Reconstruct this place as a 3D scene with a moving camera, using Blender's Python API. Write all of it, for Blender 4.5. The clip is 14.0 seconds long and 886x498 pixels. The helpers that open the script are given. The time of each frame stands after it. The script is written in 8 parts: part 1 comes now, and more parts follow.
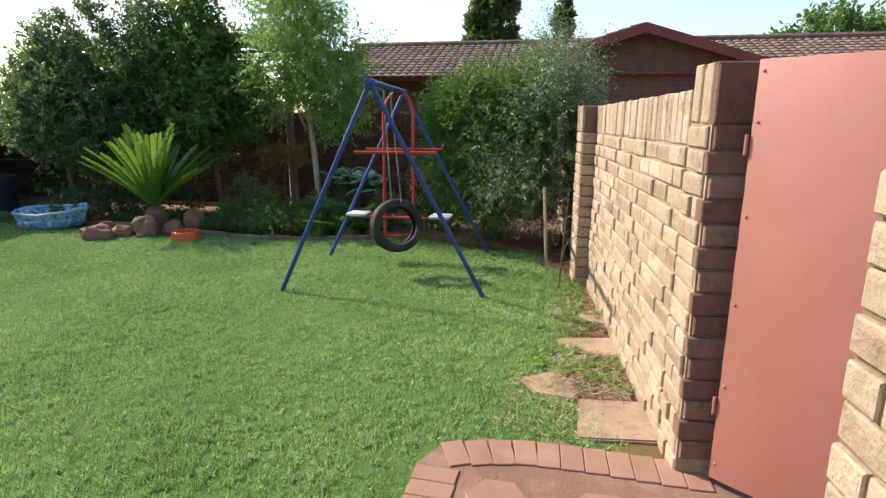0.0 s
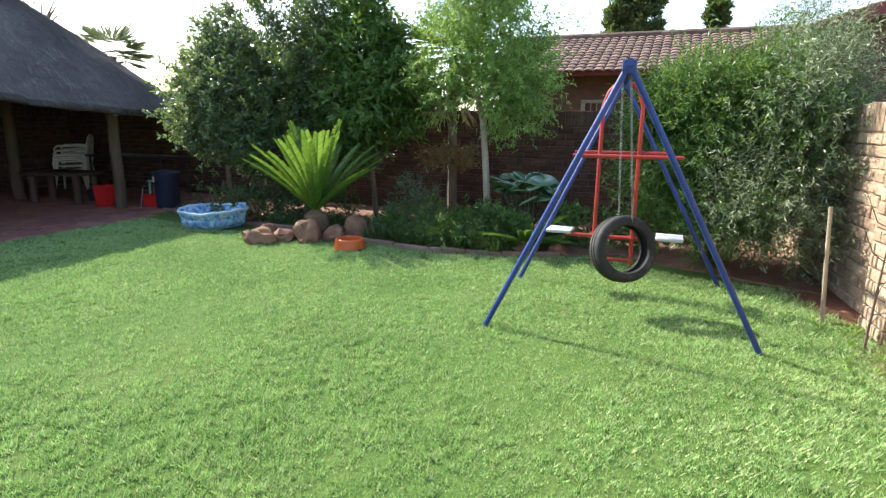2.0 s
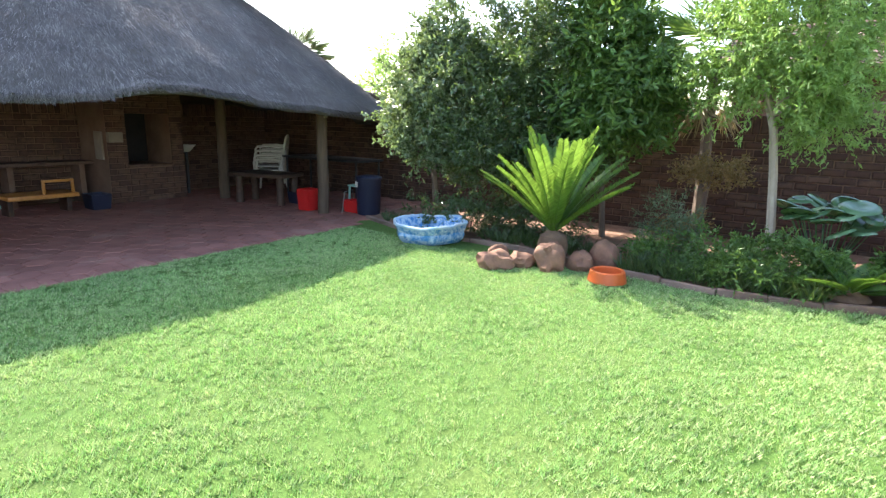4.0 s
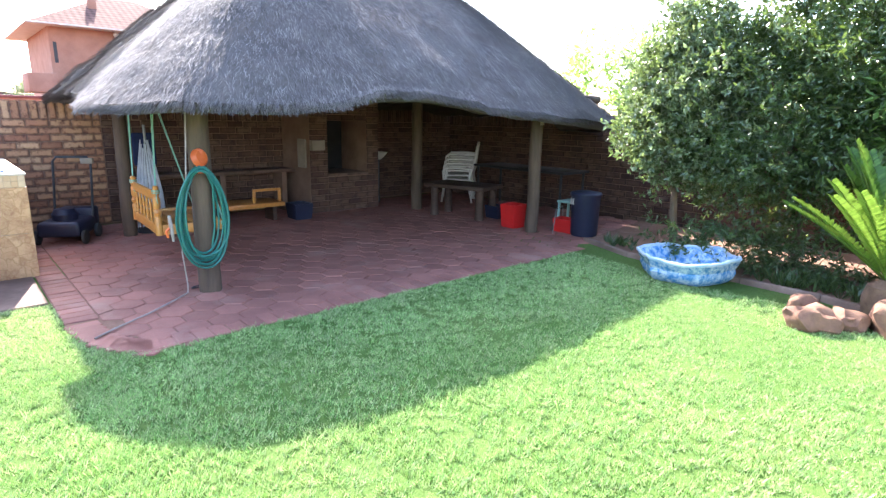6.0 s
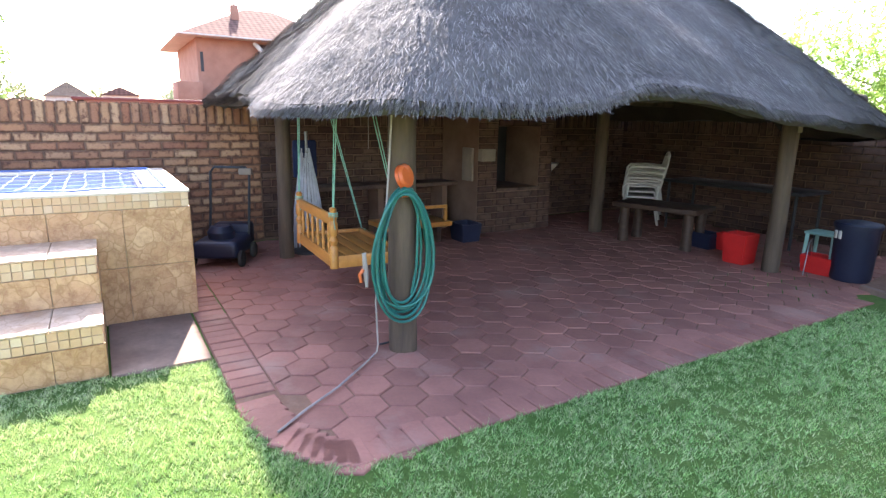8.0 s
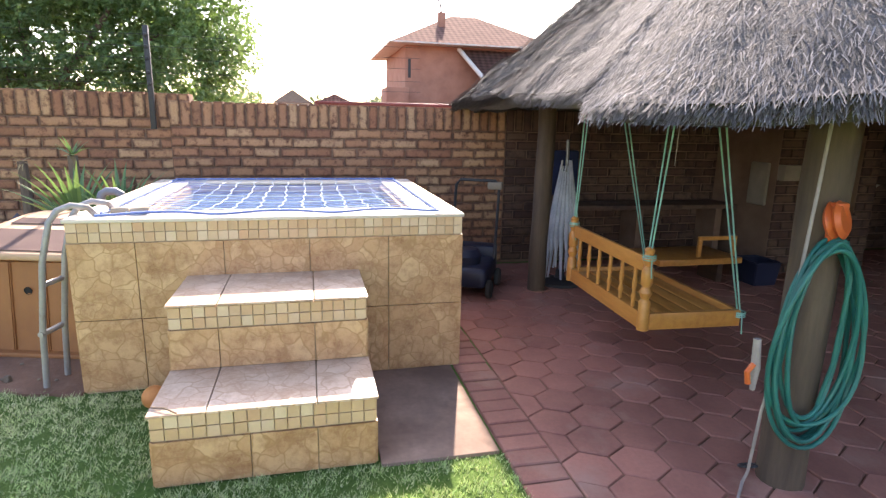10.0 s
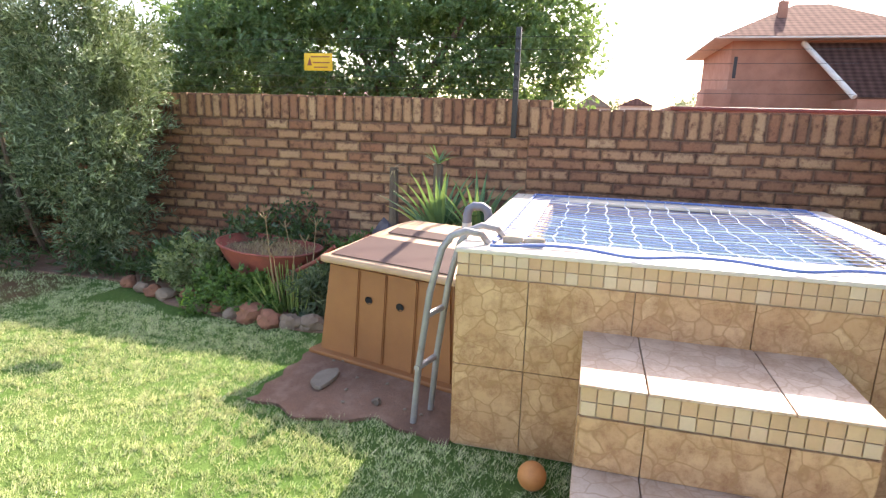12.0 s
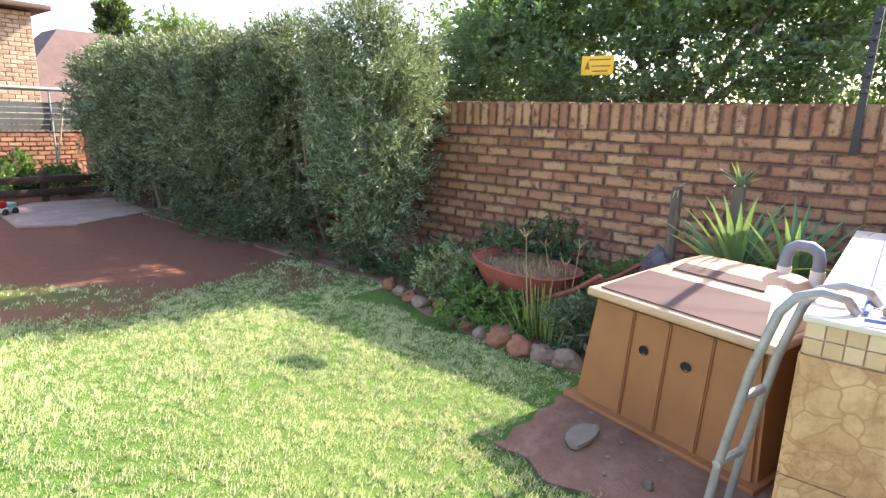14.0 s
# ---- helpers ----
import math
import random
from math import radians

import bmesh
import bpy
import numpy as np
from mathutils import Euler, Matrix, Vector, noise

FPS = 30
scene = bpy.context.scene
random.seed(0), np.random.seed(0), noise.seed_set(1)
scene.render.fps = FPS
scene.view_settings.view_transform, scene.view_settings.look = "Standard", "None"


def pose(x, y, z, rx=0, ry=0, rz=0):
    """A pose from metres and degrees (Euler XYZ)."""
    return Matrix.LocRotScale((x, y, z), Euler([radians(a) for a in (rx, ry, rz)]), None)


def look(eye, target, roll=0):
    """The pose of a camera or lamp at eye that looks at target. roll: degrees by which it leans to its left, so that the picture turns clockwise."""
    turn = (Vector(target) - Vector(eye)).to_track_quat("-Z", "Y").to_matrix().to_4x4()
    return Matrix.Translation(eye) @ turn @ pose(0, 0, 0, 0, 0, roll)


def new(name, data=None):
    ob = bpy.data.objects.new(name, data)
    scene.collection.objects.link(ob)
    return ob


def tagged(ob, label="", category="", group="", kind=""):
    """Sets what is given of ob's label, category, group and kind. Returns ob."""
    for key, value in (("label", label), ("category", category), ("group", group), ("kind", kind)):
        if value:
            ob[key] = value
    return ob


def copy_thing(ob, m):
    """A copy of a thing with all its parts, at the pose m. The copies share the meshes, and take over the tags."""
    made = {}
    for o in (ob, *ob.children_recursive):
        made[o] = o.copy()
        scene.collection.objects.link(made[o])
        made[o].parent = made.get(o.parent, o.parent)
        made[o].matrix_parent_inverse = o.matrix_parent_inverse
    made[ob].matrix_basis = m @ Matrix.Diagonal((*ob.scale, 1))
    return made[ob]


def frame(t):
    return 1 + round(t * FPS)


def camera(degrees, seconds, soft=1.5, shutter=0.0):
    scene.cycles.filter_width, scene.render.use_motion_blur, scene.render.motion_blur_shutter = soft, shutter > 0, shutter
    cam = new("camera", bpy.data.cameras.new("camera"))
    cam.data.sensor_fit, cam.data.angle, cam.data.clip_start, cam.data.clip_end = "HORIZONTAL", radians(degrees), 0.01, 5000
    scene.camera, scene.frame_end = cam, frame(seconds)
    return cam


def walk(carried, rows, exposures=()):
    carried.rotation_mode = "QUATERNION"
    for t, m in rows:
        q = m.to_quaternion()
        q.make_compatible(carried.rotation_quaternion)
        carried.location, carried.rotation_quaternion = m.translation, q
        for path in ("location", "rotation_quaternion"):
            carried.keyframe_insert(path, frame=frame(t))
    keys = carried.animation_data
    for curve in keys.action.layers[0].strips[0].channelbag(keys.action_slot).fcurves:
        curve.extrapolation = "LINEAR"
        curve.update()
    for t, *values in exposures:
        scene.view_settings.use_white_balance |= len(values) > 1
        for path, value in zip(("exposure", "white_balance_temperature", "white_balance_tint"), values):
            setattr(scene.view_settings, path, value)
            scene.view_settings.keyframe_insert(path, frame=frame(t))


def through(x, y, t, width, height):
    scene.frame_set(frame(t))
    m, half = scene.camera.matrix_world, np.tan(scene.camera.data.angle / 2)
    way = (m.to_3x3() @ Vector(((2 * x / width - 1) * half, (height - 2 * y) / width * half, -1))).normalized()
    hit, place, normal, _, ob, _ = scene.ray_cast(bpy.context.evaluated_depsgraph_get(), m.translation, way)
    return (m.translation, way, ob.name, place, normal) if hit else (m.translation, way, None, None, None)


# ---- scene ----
cam = camera(76.3, 14.0, soft=1.35)
METRES, EYE, TILT, LEAN, TURN = 9.7, 1.5, 0.0, 0.0, 11.5
ROWS = [
    (0.0, 0.0, 0.0, 0.0, 0.07, -12.86, -0.33),
    (0.5, -0.0184, 0.0285, -0.0025, 1.67, -12.89, -0.35),
    (1.0, -0.0433, 0.0549, -0.0032, 4.62, -12.86, -0.39),
    (1.5, -0.0734, 0.0777, -0.0044, 7.66, -12.81, -0.53),
    (2.0, -0.107, 0.1008, -0.0067, 10.82, -12.7, -0.72),
    (2.5, -0.1467, 0.1211, -0.0069, 14.56, -12.68, -0.84),
    (3.0, -0.1881, 0.1409, -0.0085, 16.97, -12.56, -1.07),
    (3.5, -0.233, 0.1559, -0.0056, 19.98, -12.74, -1.23),
    (6.0, -0.436, 0.2075, 0.0043, 36.98, -13.15, -0.99),
    (6.5, -0.4784, 0.2142, 0.0043, 39.5, -13.02, -1.0),
    (7.0, -0.5233, 0.2296, 0.0025, 42.44, -12.91, -0.96),
    (9.5, -0.73, 0.2494, 0.0012, 59.04, -12.66, -1.09),
    (10.0, -0.7618, 0.2404, 0.0014, 65.44, -12.66, -1.16),
    (10.5, -0.7905, 0.2275, 0.0029, 71.78, -12.71, -1.3),
    (11.0, -0.8178, 0.216, 0.003, 78.95, -12.72, -1.4),
    (11.5, -0.8408, 0.2023, 0.0023, 86.89, -12.8, -1.6),
    (12.0, -0.8609, 0.1873, 0.0041, 93.51, -12.94, -1.62),
    (12.5, -0.8784, 0.1768, 0.004, 99.46, -12.93, -1.67),
    (13.0, -0.8931, 0.1707, 0.0044, 105.98, -12.89, -1.7),
    (13.5, -0.9012, 0.1647, 0.0032, 112.18, -12.91, -1.76),
    (14.0, -0.9071, 0.1554, 0.0044, 117.99, -12.89, -1.8),
]
walk(cam, [(t, pose(0, 0, EYE, TILT, LEAN, TURN) @ pose(METRES * x, METRES * y, METRES * z, 90 + pitch, roll, yaw)) for t, x, y, z, yaw, pitch, roll in ROWS],
     exposures=[(0.0, 0.95, 6500, 10), (1.5, 1.35, 6500, 10), (3.0, 2.05, 6500, 11), (3.7, 2.3, 6600, 12), (5.8, 2.97, 6300, 17), (7.2, 2.92, 6400, 18), (9.5, 2.4, 7000, 19), (11.0, 2.02, 7300, 20), (12.5, 2.2, 7200, 19), (14.0, 2.27, 7000, 19)])

# ---- light ----
SUN_EL, SUN_AZ = 38.5, -16.0          # height of the sun, heading in which its light travels
world = bpy.data.worlds.new("sky")
scene.world = world
world.use_nodes = True
wn = world.node_tree
sky = wn.nodes.new("ShaderNodeTexSky")
sky.sky_type = 'NISHITA'
sky.sun_disc = False
sky.sun_elevation = radians(SUN_EL)
sky.sun_rotation = radians(-74.0)
sky.air_density, sky.dust_density, sky.ozone_density = 1.0, 1.6, 0.8
wn.links.new(sky.outputs[0], wn.nodes["Background"].inputs[0])
wn.nodes["Background"].inputs[1].default_value = 0.15
sun = new("sun", bpy.data.lights.new("sun", 'SUN'))
sun.data.energy, sun.data.angle, sun.data.color = 4.2, radians(0.7), (1.0, 0.95, 0.86)
_el, _az = radians(SUN_EL), radians(SUN_AZ)
sun.matrix_world = look((-20, 5, 20), (-20 + 10 * math.cos(_el) * math.cos(_az), 5 + 10 * math.cos(_el) * math.sin(_az), 20 - 10 * math.sin(_el)))

RNG = np.random.default_rng(7)


# ---- mesh helpers ----
def thing(name, label, category, group="", at=(0, 0, 0), rz=0.0):
    ob = new(name)
    ob.empty_display_size = 0.1
    ob.matrix_basis = pose(*at, 0, 0, rz)
    return tagged(ob, label, category, group)


def as_object(name, me, material, parent=None, label="", kind=""):
    if material is not None and not me.materials:
        me.materials.append(material)
    ob = new(name, me)
    ob.parent = parent
    return tagged(ob, label, "", "", kind)


def part(name, bm, material, parent=None, label="", smooth=True, kind=""):
    me = bpy.data.meshes.new(name)
    bmesh.ops.recalc_face_normals(bm, faces=bm.faces)
    bm.to_mesh(me)
    bm.free()
    if smooth:
        me.shade_smooth()
        me.set_sharp_from_angle(angle=radians(35))
    return as_object(name, me, material, parent, label, kind)


def fast_mesh(name, verts, faces, smooth=False):
    """A mesh from numpy arrays; all faces have the same number of corners."""
    verts, faces = np.asarray(verts, np.float32).reshape(-1, 3), np.asarray(faces, np.int32)
    me = bpy.data.meshes.new(name)
    n, k = faces.shape
    me.vertices.add(len(verts))
    me.vertices.foreach_set("co", verts.ravel())
    me.loops.add(n * k)
    me.loops.foreach_set("vertex_index", faces.ravel())
    me.polygons.add(n)
    me.polygons.foreach_set("loop_start", np.arange(0, n * k, k, dtype=np.int32))
    me.polygons.foreach_set("loop_total", np.full(n, k, np.int32))
    me.polygons.foreach_set("use_smooth", np.full(n, smooth, bool))
    me.update(calc_edges=True)
    return me


def box(bm, x0, x1, y0, y1, z0, z1, bevel=0.0, m=None, seg=2):
    made = bmesh.ops.create_cube(bm, size=1)["verts"]
    bmesh.ops.transform(bm, verts=made, matrix=Matrix.Translation(((x0 + x1) / 2, (y0 + y1) / 2, (z0 + z1) / 2)) @ Matrix.Diagonal((abs(x1 - x0), abs(y1 - y0), abs(z1 - z0), 1)))
    if bevel:
        edges = list({e for v in made for e in v.link_edges})
        out = bmesh.ops.bevel(bm, geom=edges, offset=bevel, segments=seg, affect='EDGES', profile=0.5)
        made = list({v for f in out["faces"] for v in f.verts} | {v for v in made if v.is_valid})
    if m is not None:
        bmesh.ops.transform(bm, verts=[v for v in made if v.is_valid], matrix=m)
    return made


def tube(bm, pts, r, n=8, cap=True, closed=False):
    """A round rod along pts; r is one radius or one for each point."""
    pts = [Vector(p) for p in pts]
    rs = r if hasattr(r, "__len__") else [r] * len(pts)
    rings, side = [], None
    for i, p in enumerate(pts):
        a = pts[i - 1] if (i or closed) else p
        b = pts[(i + 1) % len(pts)] if (i + 1 < len(pts) or closed) else p
        d = (b - a).normalized()
        if side is None:
            side = d.orthogonal().normalized()
        side = (side - d * side.dot(d)).normalized()
        up = d.cross(side)
        rings.append([bm.verts.new(p + (side * math.cos(k * math.tau / n) + up * math.sin(k * math.tau / n)) * rs[i]) for k in range(n)])
    count = len(rings)
    for i in range(count if closed else count - 1):
        a, b = rings[i], rings[(i + 1) % count]
        for k in range(n):
            bm.faces.new((a[k], a[(k + 1) % n], b[(k + 1) % n], b[k]))
    if cap and not closed:
        bm.faces.new(rings[0])
        bm.faces.new(rings[-1])


def lathe(bm, profile, n=24, m=None):
    """A turned shape about z from (radius, height) pairs."""
    rings = []
    for r, z in profile:
        if r < 1e-4:
            rings.append([bm.verts.new((0, 0, z))])
        else:
            rings.append([bm.verts.new((r * math.cos(k * math.tau / n), r * math.sin(k * math.tau / n), z)) for k in range(n)])
    for a, b in zip(rings, rings[1:]):
        for k in range(n):
            q = [a[k % len(a)], a[(k + 1) % len(a)], b[(k + 1) % len(b)], b[k % len(b)]]
            q = list(dict.fromkeys(q))
            if len(q) > 2:
                bm.faces.new(q)
    if m is not None:
        bmesh.ops.transform(bm, verts=[v for r in rings for v in r], matrix=m)


def slab(bm, outline, z0, z1):
    """A flat plate with the given outline."""
    low = [bm.verts.new((x, y, z0)) for x, y in outline]
    top = [bm.verts.new((x, y, z1)) for x, y in outline]
    bm.faces.new(top)
    bm.faces.new(list(reversed(low)))
    for i in range(len(low)):
        j = (i + 1) % len(low)
        bm.faces.new((low[i], low[j], top[j], top[i]))


def bevel_block(w, d, h, e):
    """Verts and quads of a block whose front (-y), top and end edges are eased by e; centred."""
    x, y, z = w / 2, d / 2, h / 2
    ring = lambda a, b, yy: [(-a, yy, -b), (a, yy, -b), (a, yy, b), (-a, yy, b)]
    v = ring(x, z, y) + ring(x, z, -y + e) + ring(x - e, z - e, -y)
    f = [(8, 9, 10, 11)]
    for s in (0, 4):
        for k in range(4):
            f.append((s + k, s + (k + 1) % 4, s + 4 + (k + 1) % 4, s + 4 + k))
    return np.array(v), np.array(f)


def brick_block(w, d, h, e, inset):
    """A block like bevel_block with one more ring on its face; the last four corners lie inside the fired margin."""
    v, f = bevel_block(w, d, h, e)
    x, y, z = w / 2 - e - inset, d / 2 + 0.0015, h / 2 - e - inset
    v = np.concatenate([v, np.array([(-x, -y, -z), (x, -y, -z), (x, -y, z), (-x, -y, z)])])
    f = np.concatenate([f[1:], np.array([(8 + k, 8 + (k + 1) % 4, 12 + (k + 1) % 4, 12 + k) for k in range(4)] + [(12, 13, 14, 15)])])
    return v, f


BRICK_RIM = np.r_[np.ones(12), np.zeros(4)]     # where the darker fired margin lies on a brick


def hex_block(r, h, e):
    """A six-sided paving stone, top edge eased, top at z = 0."""
    v = []
    for rr, z in ((r, -h), (r, -e), (r - e, 0.0)):
        v += [(rr * math.cos(math.tau * k / 6), rr * math.sin(math.tau * k / 6), z) for k in range(6)]
    f = [(12, 13, 14, 15), (12, 15, 16, 17)]
    for s in (0, 6):
        for k in range(6):
            f.append((s + k, s + (k + 1) % 6, s + 6 + (k + 1) % 6, s + 6 + k))
    return np.array(v), np.array(f)


def set_rim(me, values):
    me.attributes.new("rim", 'FLOAT', 'POINT').data.foreach_set("value", np.asarray(values, np.float32))


def pieces(name, shape, places, material, parent, chosen=None, limit=300):
    """Alike pieces: those that chosen() picks (limit at most) are objects on one mesh, the rest one joined mesh."""
    verts, faces = shape
    me = fast_mesh(name, verts, faces)
    me.materials.append(material)
    if len(verts) == 16:
        set_rim(me, BRICK_RIM)
    near, rest = [], []
    for m in places:
        (near if len(near) < limit and (chosen is None or chosen(m.translation)) else rest).append(m)
    for m in near:
        ob = new(name, me)
        ob.parent = parent
        ob.matrix_basis = m
    if rest:
        hom = np.c_[verts, np.ones(len(verts))]
        vs = np.concatenate([(hom @ np.array(m).T)[:, :3] for m in rest])
        fs = np.concatenate([faces + i * len(verts) for i in range(len(rest))])
        joined = fast_mesh(name + "_rows", vs, fs)
        if len(verts) == 16:
            set_rim(joined, np.tile(BRICK_RIM, len(rest)))
        as_object(name + "_rows", joined, material, parent, kind="stuff")


# ---- materials ----
def nodes_of(name):
    m = bpy.data.materials.new(name)
    m.use_nodes = True
    nt = m.node_tree
    return m, nt, nt.nodes["Principled BSDF"]


def mix_rgb(nt, fac, a, b, mode='MIX'):
    n = nt.nodes.new("ShaderNodeMix")
    n.data_type, n.blend_type = 'RGBA', mode
    for sock, val in ((n.inputs[0], fac), (n.inputs[6], a), (n.inputs[7], b)):
        if isinstance(val, (int, float)):
            sock.default_value = val
        elif isinstance(val, tuple):
            sock.default_value = (*val, 1)
        else:
            nt.links.new(val, sock)
    return n.outputs[2]


def calc(nt, op, a, b=0.0, clamp=False):
    n = nt.nodes.new("ShaderNodeMath")
    n.operation, n.use_clamp = op, clamp
    for sock, val in zip(n.inputs, (a, b)):
        if isinstance(val, (int, float)):
            sock.default_value = val
        else:
            nt.links.new(val, sock)
    return n.outputs[0]


def ramp(nt, fac, lo, hi):
    n = nt.nodes.new("ShaderNodeMapRange")
    n.inputs[1].default_value, n.inputs[2].default_value = lo, hi
    nt.links.new(fac, n.inputs[0])
    return n.outputs[0]


def coords(nt, stretch=(1, 1, 1), local=False):
    if local:
        src = nt.nodes.new("ShaderNodeTexCoord").outputs["Object"]
    else:
        src = nt.nodes.new("ShaderNodeNewGeometry").outputs["Position"]
    mp = nt.nodes.new("ShaderNodeMapping")
    mp.inputs["Scale"].default_value = stretch
    nt.links.new(src, mp.inputs[0])
    return mp.outputs[0]


def noise_of(nt, vec, scale, detail=5, rough=0.6):
    n = nt.nodes.new("ShaderNodeTexNoise")
    n.inputs["Scale"].default_value, n.inputs["Detail"].default_value, n.inputs["Roughness"].default_value = scale, detail, rough
    nt.links.new(vec, n.inputs["Vector"])
    return n.outputs[0]


def any_random(nt):
    """One value for each piece, whether it is an object or an island of a joined mesh."""
    a = nt.nodes.new("ShaderNodeObjectInfo").outputs["Random"]
    b = nt.nodes.new("ShaderNodeNewGeometry").outputs["Random Per Island"]
    return calc(nt, 'FRACT', calc(nt, 'ADD', a, b))


def surf(name, c1, c2, rough=0.8, big=2.0, fine=40.0, bump=0.3, grain=0.25, dirt=None, dirt_at=(0.55, 0.75), dirt_scale=1.2,
         metal=0.0, spec=0.4, vary=0.0, tones=(), stretch=(1, 1, 1), local=False, depth=0.004, margin=None):
    """A surface with two tones at a large scale, a fine grain, relief, stains and, where wanted, a tone for each piece."""
    m, nt, bsdf = nodes_of(name)
    vec = coords(nt, stretch, local)
    large, small = noise_of(nt, vec, big), noise_of(nt, vec, fine, 6, 0.7)
    col = mix_rgb(nt, ramp(nt, large, 0.35, 0.65), c1, c2)
    if vary or tones:
        rnd = any_random(nt)
        if tones:
            r = nt.nodes.new("ShaderNodeValToRGB")
            r.color_ramp.interpolation = 'LINEAR'
            el = r.color_ramp.elements
            el[0].position, el[0].color = 0.0, (*tones[0], 1)
            el[1].position, el[1].color = 1.0, (*tones[-1], 1)
            for i, c in enumerate(tones[1:-1], 1):
                el.new(i / (len(tones) - 1)).color = (*c, 1)
            nt.links.new(rnd, r.inputs[0])
            col = mix_rgb(nt, 0.7, col, r.outputs[0])
        if vary:
            v = calc(nt, 'MULTIPLY_ADD', rnd, vary)
            v.node.inputs[2].default_value = 1 - vary / 2
            col = mix_rgb(nt, 1.0, col, v, 'MULTIPLY')
    g = calc(nt, 'MULTIPLY_ADD', small, grain * 2)
    g.node.inputs[2].default_value = 1 - grain
    col = mix_rgb(nt, 1.0, col, g, 'MULTIPLY')
    if margin:
        at = nt.nodes.new("ShaderNodeAttribute")
        at.attribute_name = "rim"
        worn = calc(nt, 'MULTIPLY', at.outputs["Fac"], ramp(nt, noise_of(nt, vec, 16, 4, 0.6), 0.30, 0.62), True)
        col = mix_rgb(nt, worn, col, margin)
    if dirt:
        patch = ramp(nt, noise_of(nt, vec, dirt_scale, 8, 0.65), *dirt_at)
        col = mix_rgb(nt, patch, col, dirt)
    nt.links.new(col, bsdf.inputs["Base Color"])
    ro = calc(nt, 'MULTIPLY_ADD', small, 0.25)
    ro.node.inputs[2].default_value = rough - 0.12
    nt.links.new(ro, bsdf.inputs["Roughness"])
    bsdf.inputs["Metallic"].default_value = metal
    bsdf.inputs["Specular IOR Level"].default_value = spec
    if bump:
        b = nt.nodes.new("ShaderNodeBump")
        b.inputs["Strength"].default_value, b.inputs["Distance"].default_value = bump, depth
        nt.links.new(small, b.inputs["Height"])
        nt.links.new(b.outputs[0], bsdf.inputs["Normal"])
    return m


def leaf_mat(name, tones, through=0.3, rough=0.45, spec=0.4, tuft=0.0, dry=()):
    """Leaves: a tone for each leaf, some light through the blade."""
    m, nt, bsdf = nodes_of(name)
    rnd = any_random(nt)
    r = nt.nodes.new("ShaderNodeValToRGB")
    el = r.color_ramp.elements
    el[0].color, el[1].color = (*tones[0], 1), (*tones[-1], 1)
    for i, c in enumerate(tones[1:-1], 1):
        el.new(i / (len(tones) - 1)).color = (*c, 1)
    nt.links.new(rnd, r.inputs[0])
    shade = r.outputs[0]
    # Yellower toward the west: the lawn's sunlit look is put into the blades.
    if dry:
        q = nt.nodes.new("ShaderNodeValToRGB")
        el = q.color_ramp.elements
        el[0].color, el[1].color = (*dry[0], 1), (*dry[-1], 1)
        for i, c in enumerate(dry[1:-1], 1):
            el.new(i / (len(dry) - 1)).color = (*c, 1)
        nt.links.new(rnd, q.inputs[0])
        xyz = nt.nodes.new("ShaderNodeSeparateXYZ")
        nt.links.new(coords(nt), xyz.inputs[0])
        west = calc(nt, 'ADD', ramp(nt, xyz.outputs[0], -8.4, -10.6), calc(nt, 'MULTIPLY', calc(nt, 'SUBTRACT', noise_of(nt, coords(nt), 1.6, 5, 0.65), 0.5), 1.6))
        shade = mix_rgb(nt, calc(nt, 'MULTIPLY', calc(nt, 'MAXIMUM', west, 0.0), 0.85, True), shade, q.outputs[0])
    n = noise_of(nt, coords(nt), 1.1, 3)
    v = calc(nt, 'MULTIPLY_ADD', n, 0.7)
    v.node.inputs[2].default_value = 0.65
    col = mix_rgb(nt, 1.0, shade, v, 'MULTIPLY')
    if tuft:
        f = calc(nt, 'MULTIPLY_ADD', ramp(nt, noise_of(nt, coords(nt), 48, 4, 0.7), 0.32, 0.68), tuft * 2)
        f.node.inputs[2].default_value = 1 - tuft
        col = mix_rgb(nt, 1.0, col, f, 'MULTIPLY')
    nt.links.new(col, bsdf.inputs["Base Color"])
    bsdf.inputs["Roughness"].default_value = rough
    bsdf.inputs["Specular IOR Level"].default_value = spec
    tr = nt.nodes.new("ShaderNodeBsdfTranslucent")
    nt.links.new(mix_rgb(nt, 0.35, col, (0.30, 0.42, 0.05)), tr.inputs[0])
    ms = nt.nodes.new("ShaderNodeMixShader")
    ms.inputs[0].default_value = through
    nt.links.new(bsdf.outputs[0], ms.inputs[1])
    nt.links.new(tr.outputs[0], ms.inputs[2])
    nt.links.new(ms.outputs[0], nt.nodes["Material Output"].inputs[0])
    return m


BRICK_TONES = ((0.20, 0.085, 0.048), (0.36, 0.18, 0.095), (0.45, 0.255, 0.135), (0.28, 0.115, 0.062), (0.50, 0.315, 0.175), (0.36, 0.18, 0.09), (0.24, 0.10, 0.058))
M_BRICK = surf("clay_brick", (0.38, 0.195, 0.105), (0.26, 0.115, 0.065), 0.9, 5, 55, 0.8, 0.4, tones=BRICK_TONES, dirt=(0.11, 0.046, 0.03), dirt_at=(0.53, 0.68), dirt_scale=11, margin=(0.12, 0.055, 0.037))
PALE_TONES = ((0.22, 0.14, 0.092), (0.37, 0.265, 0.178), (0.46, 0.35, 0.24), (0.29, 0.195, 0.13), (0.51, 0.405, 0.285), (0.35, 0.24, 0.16))
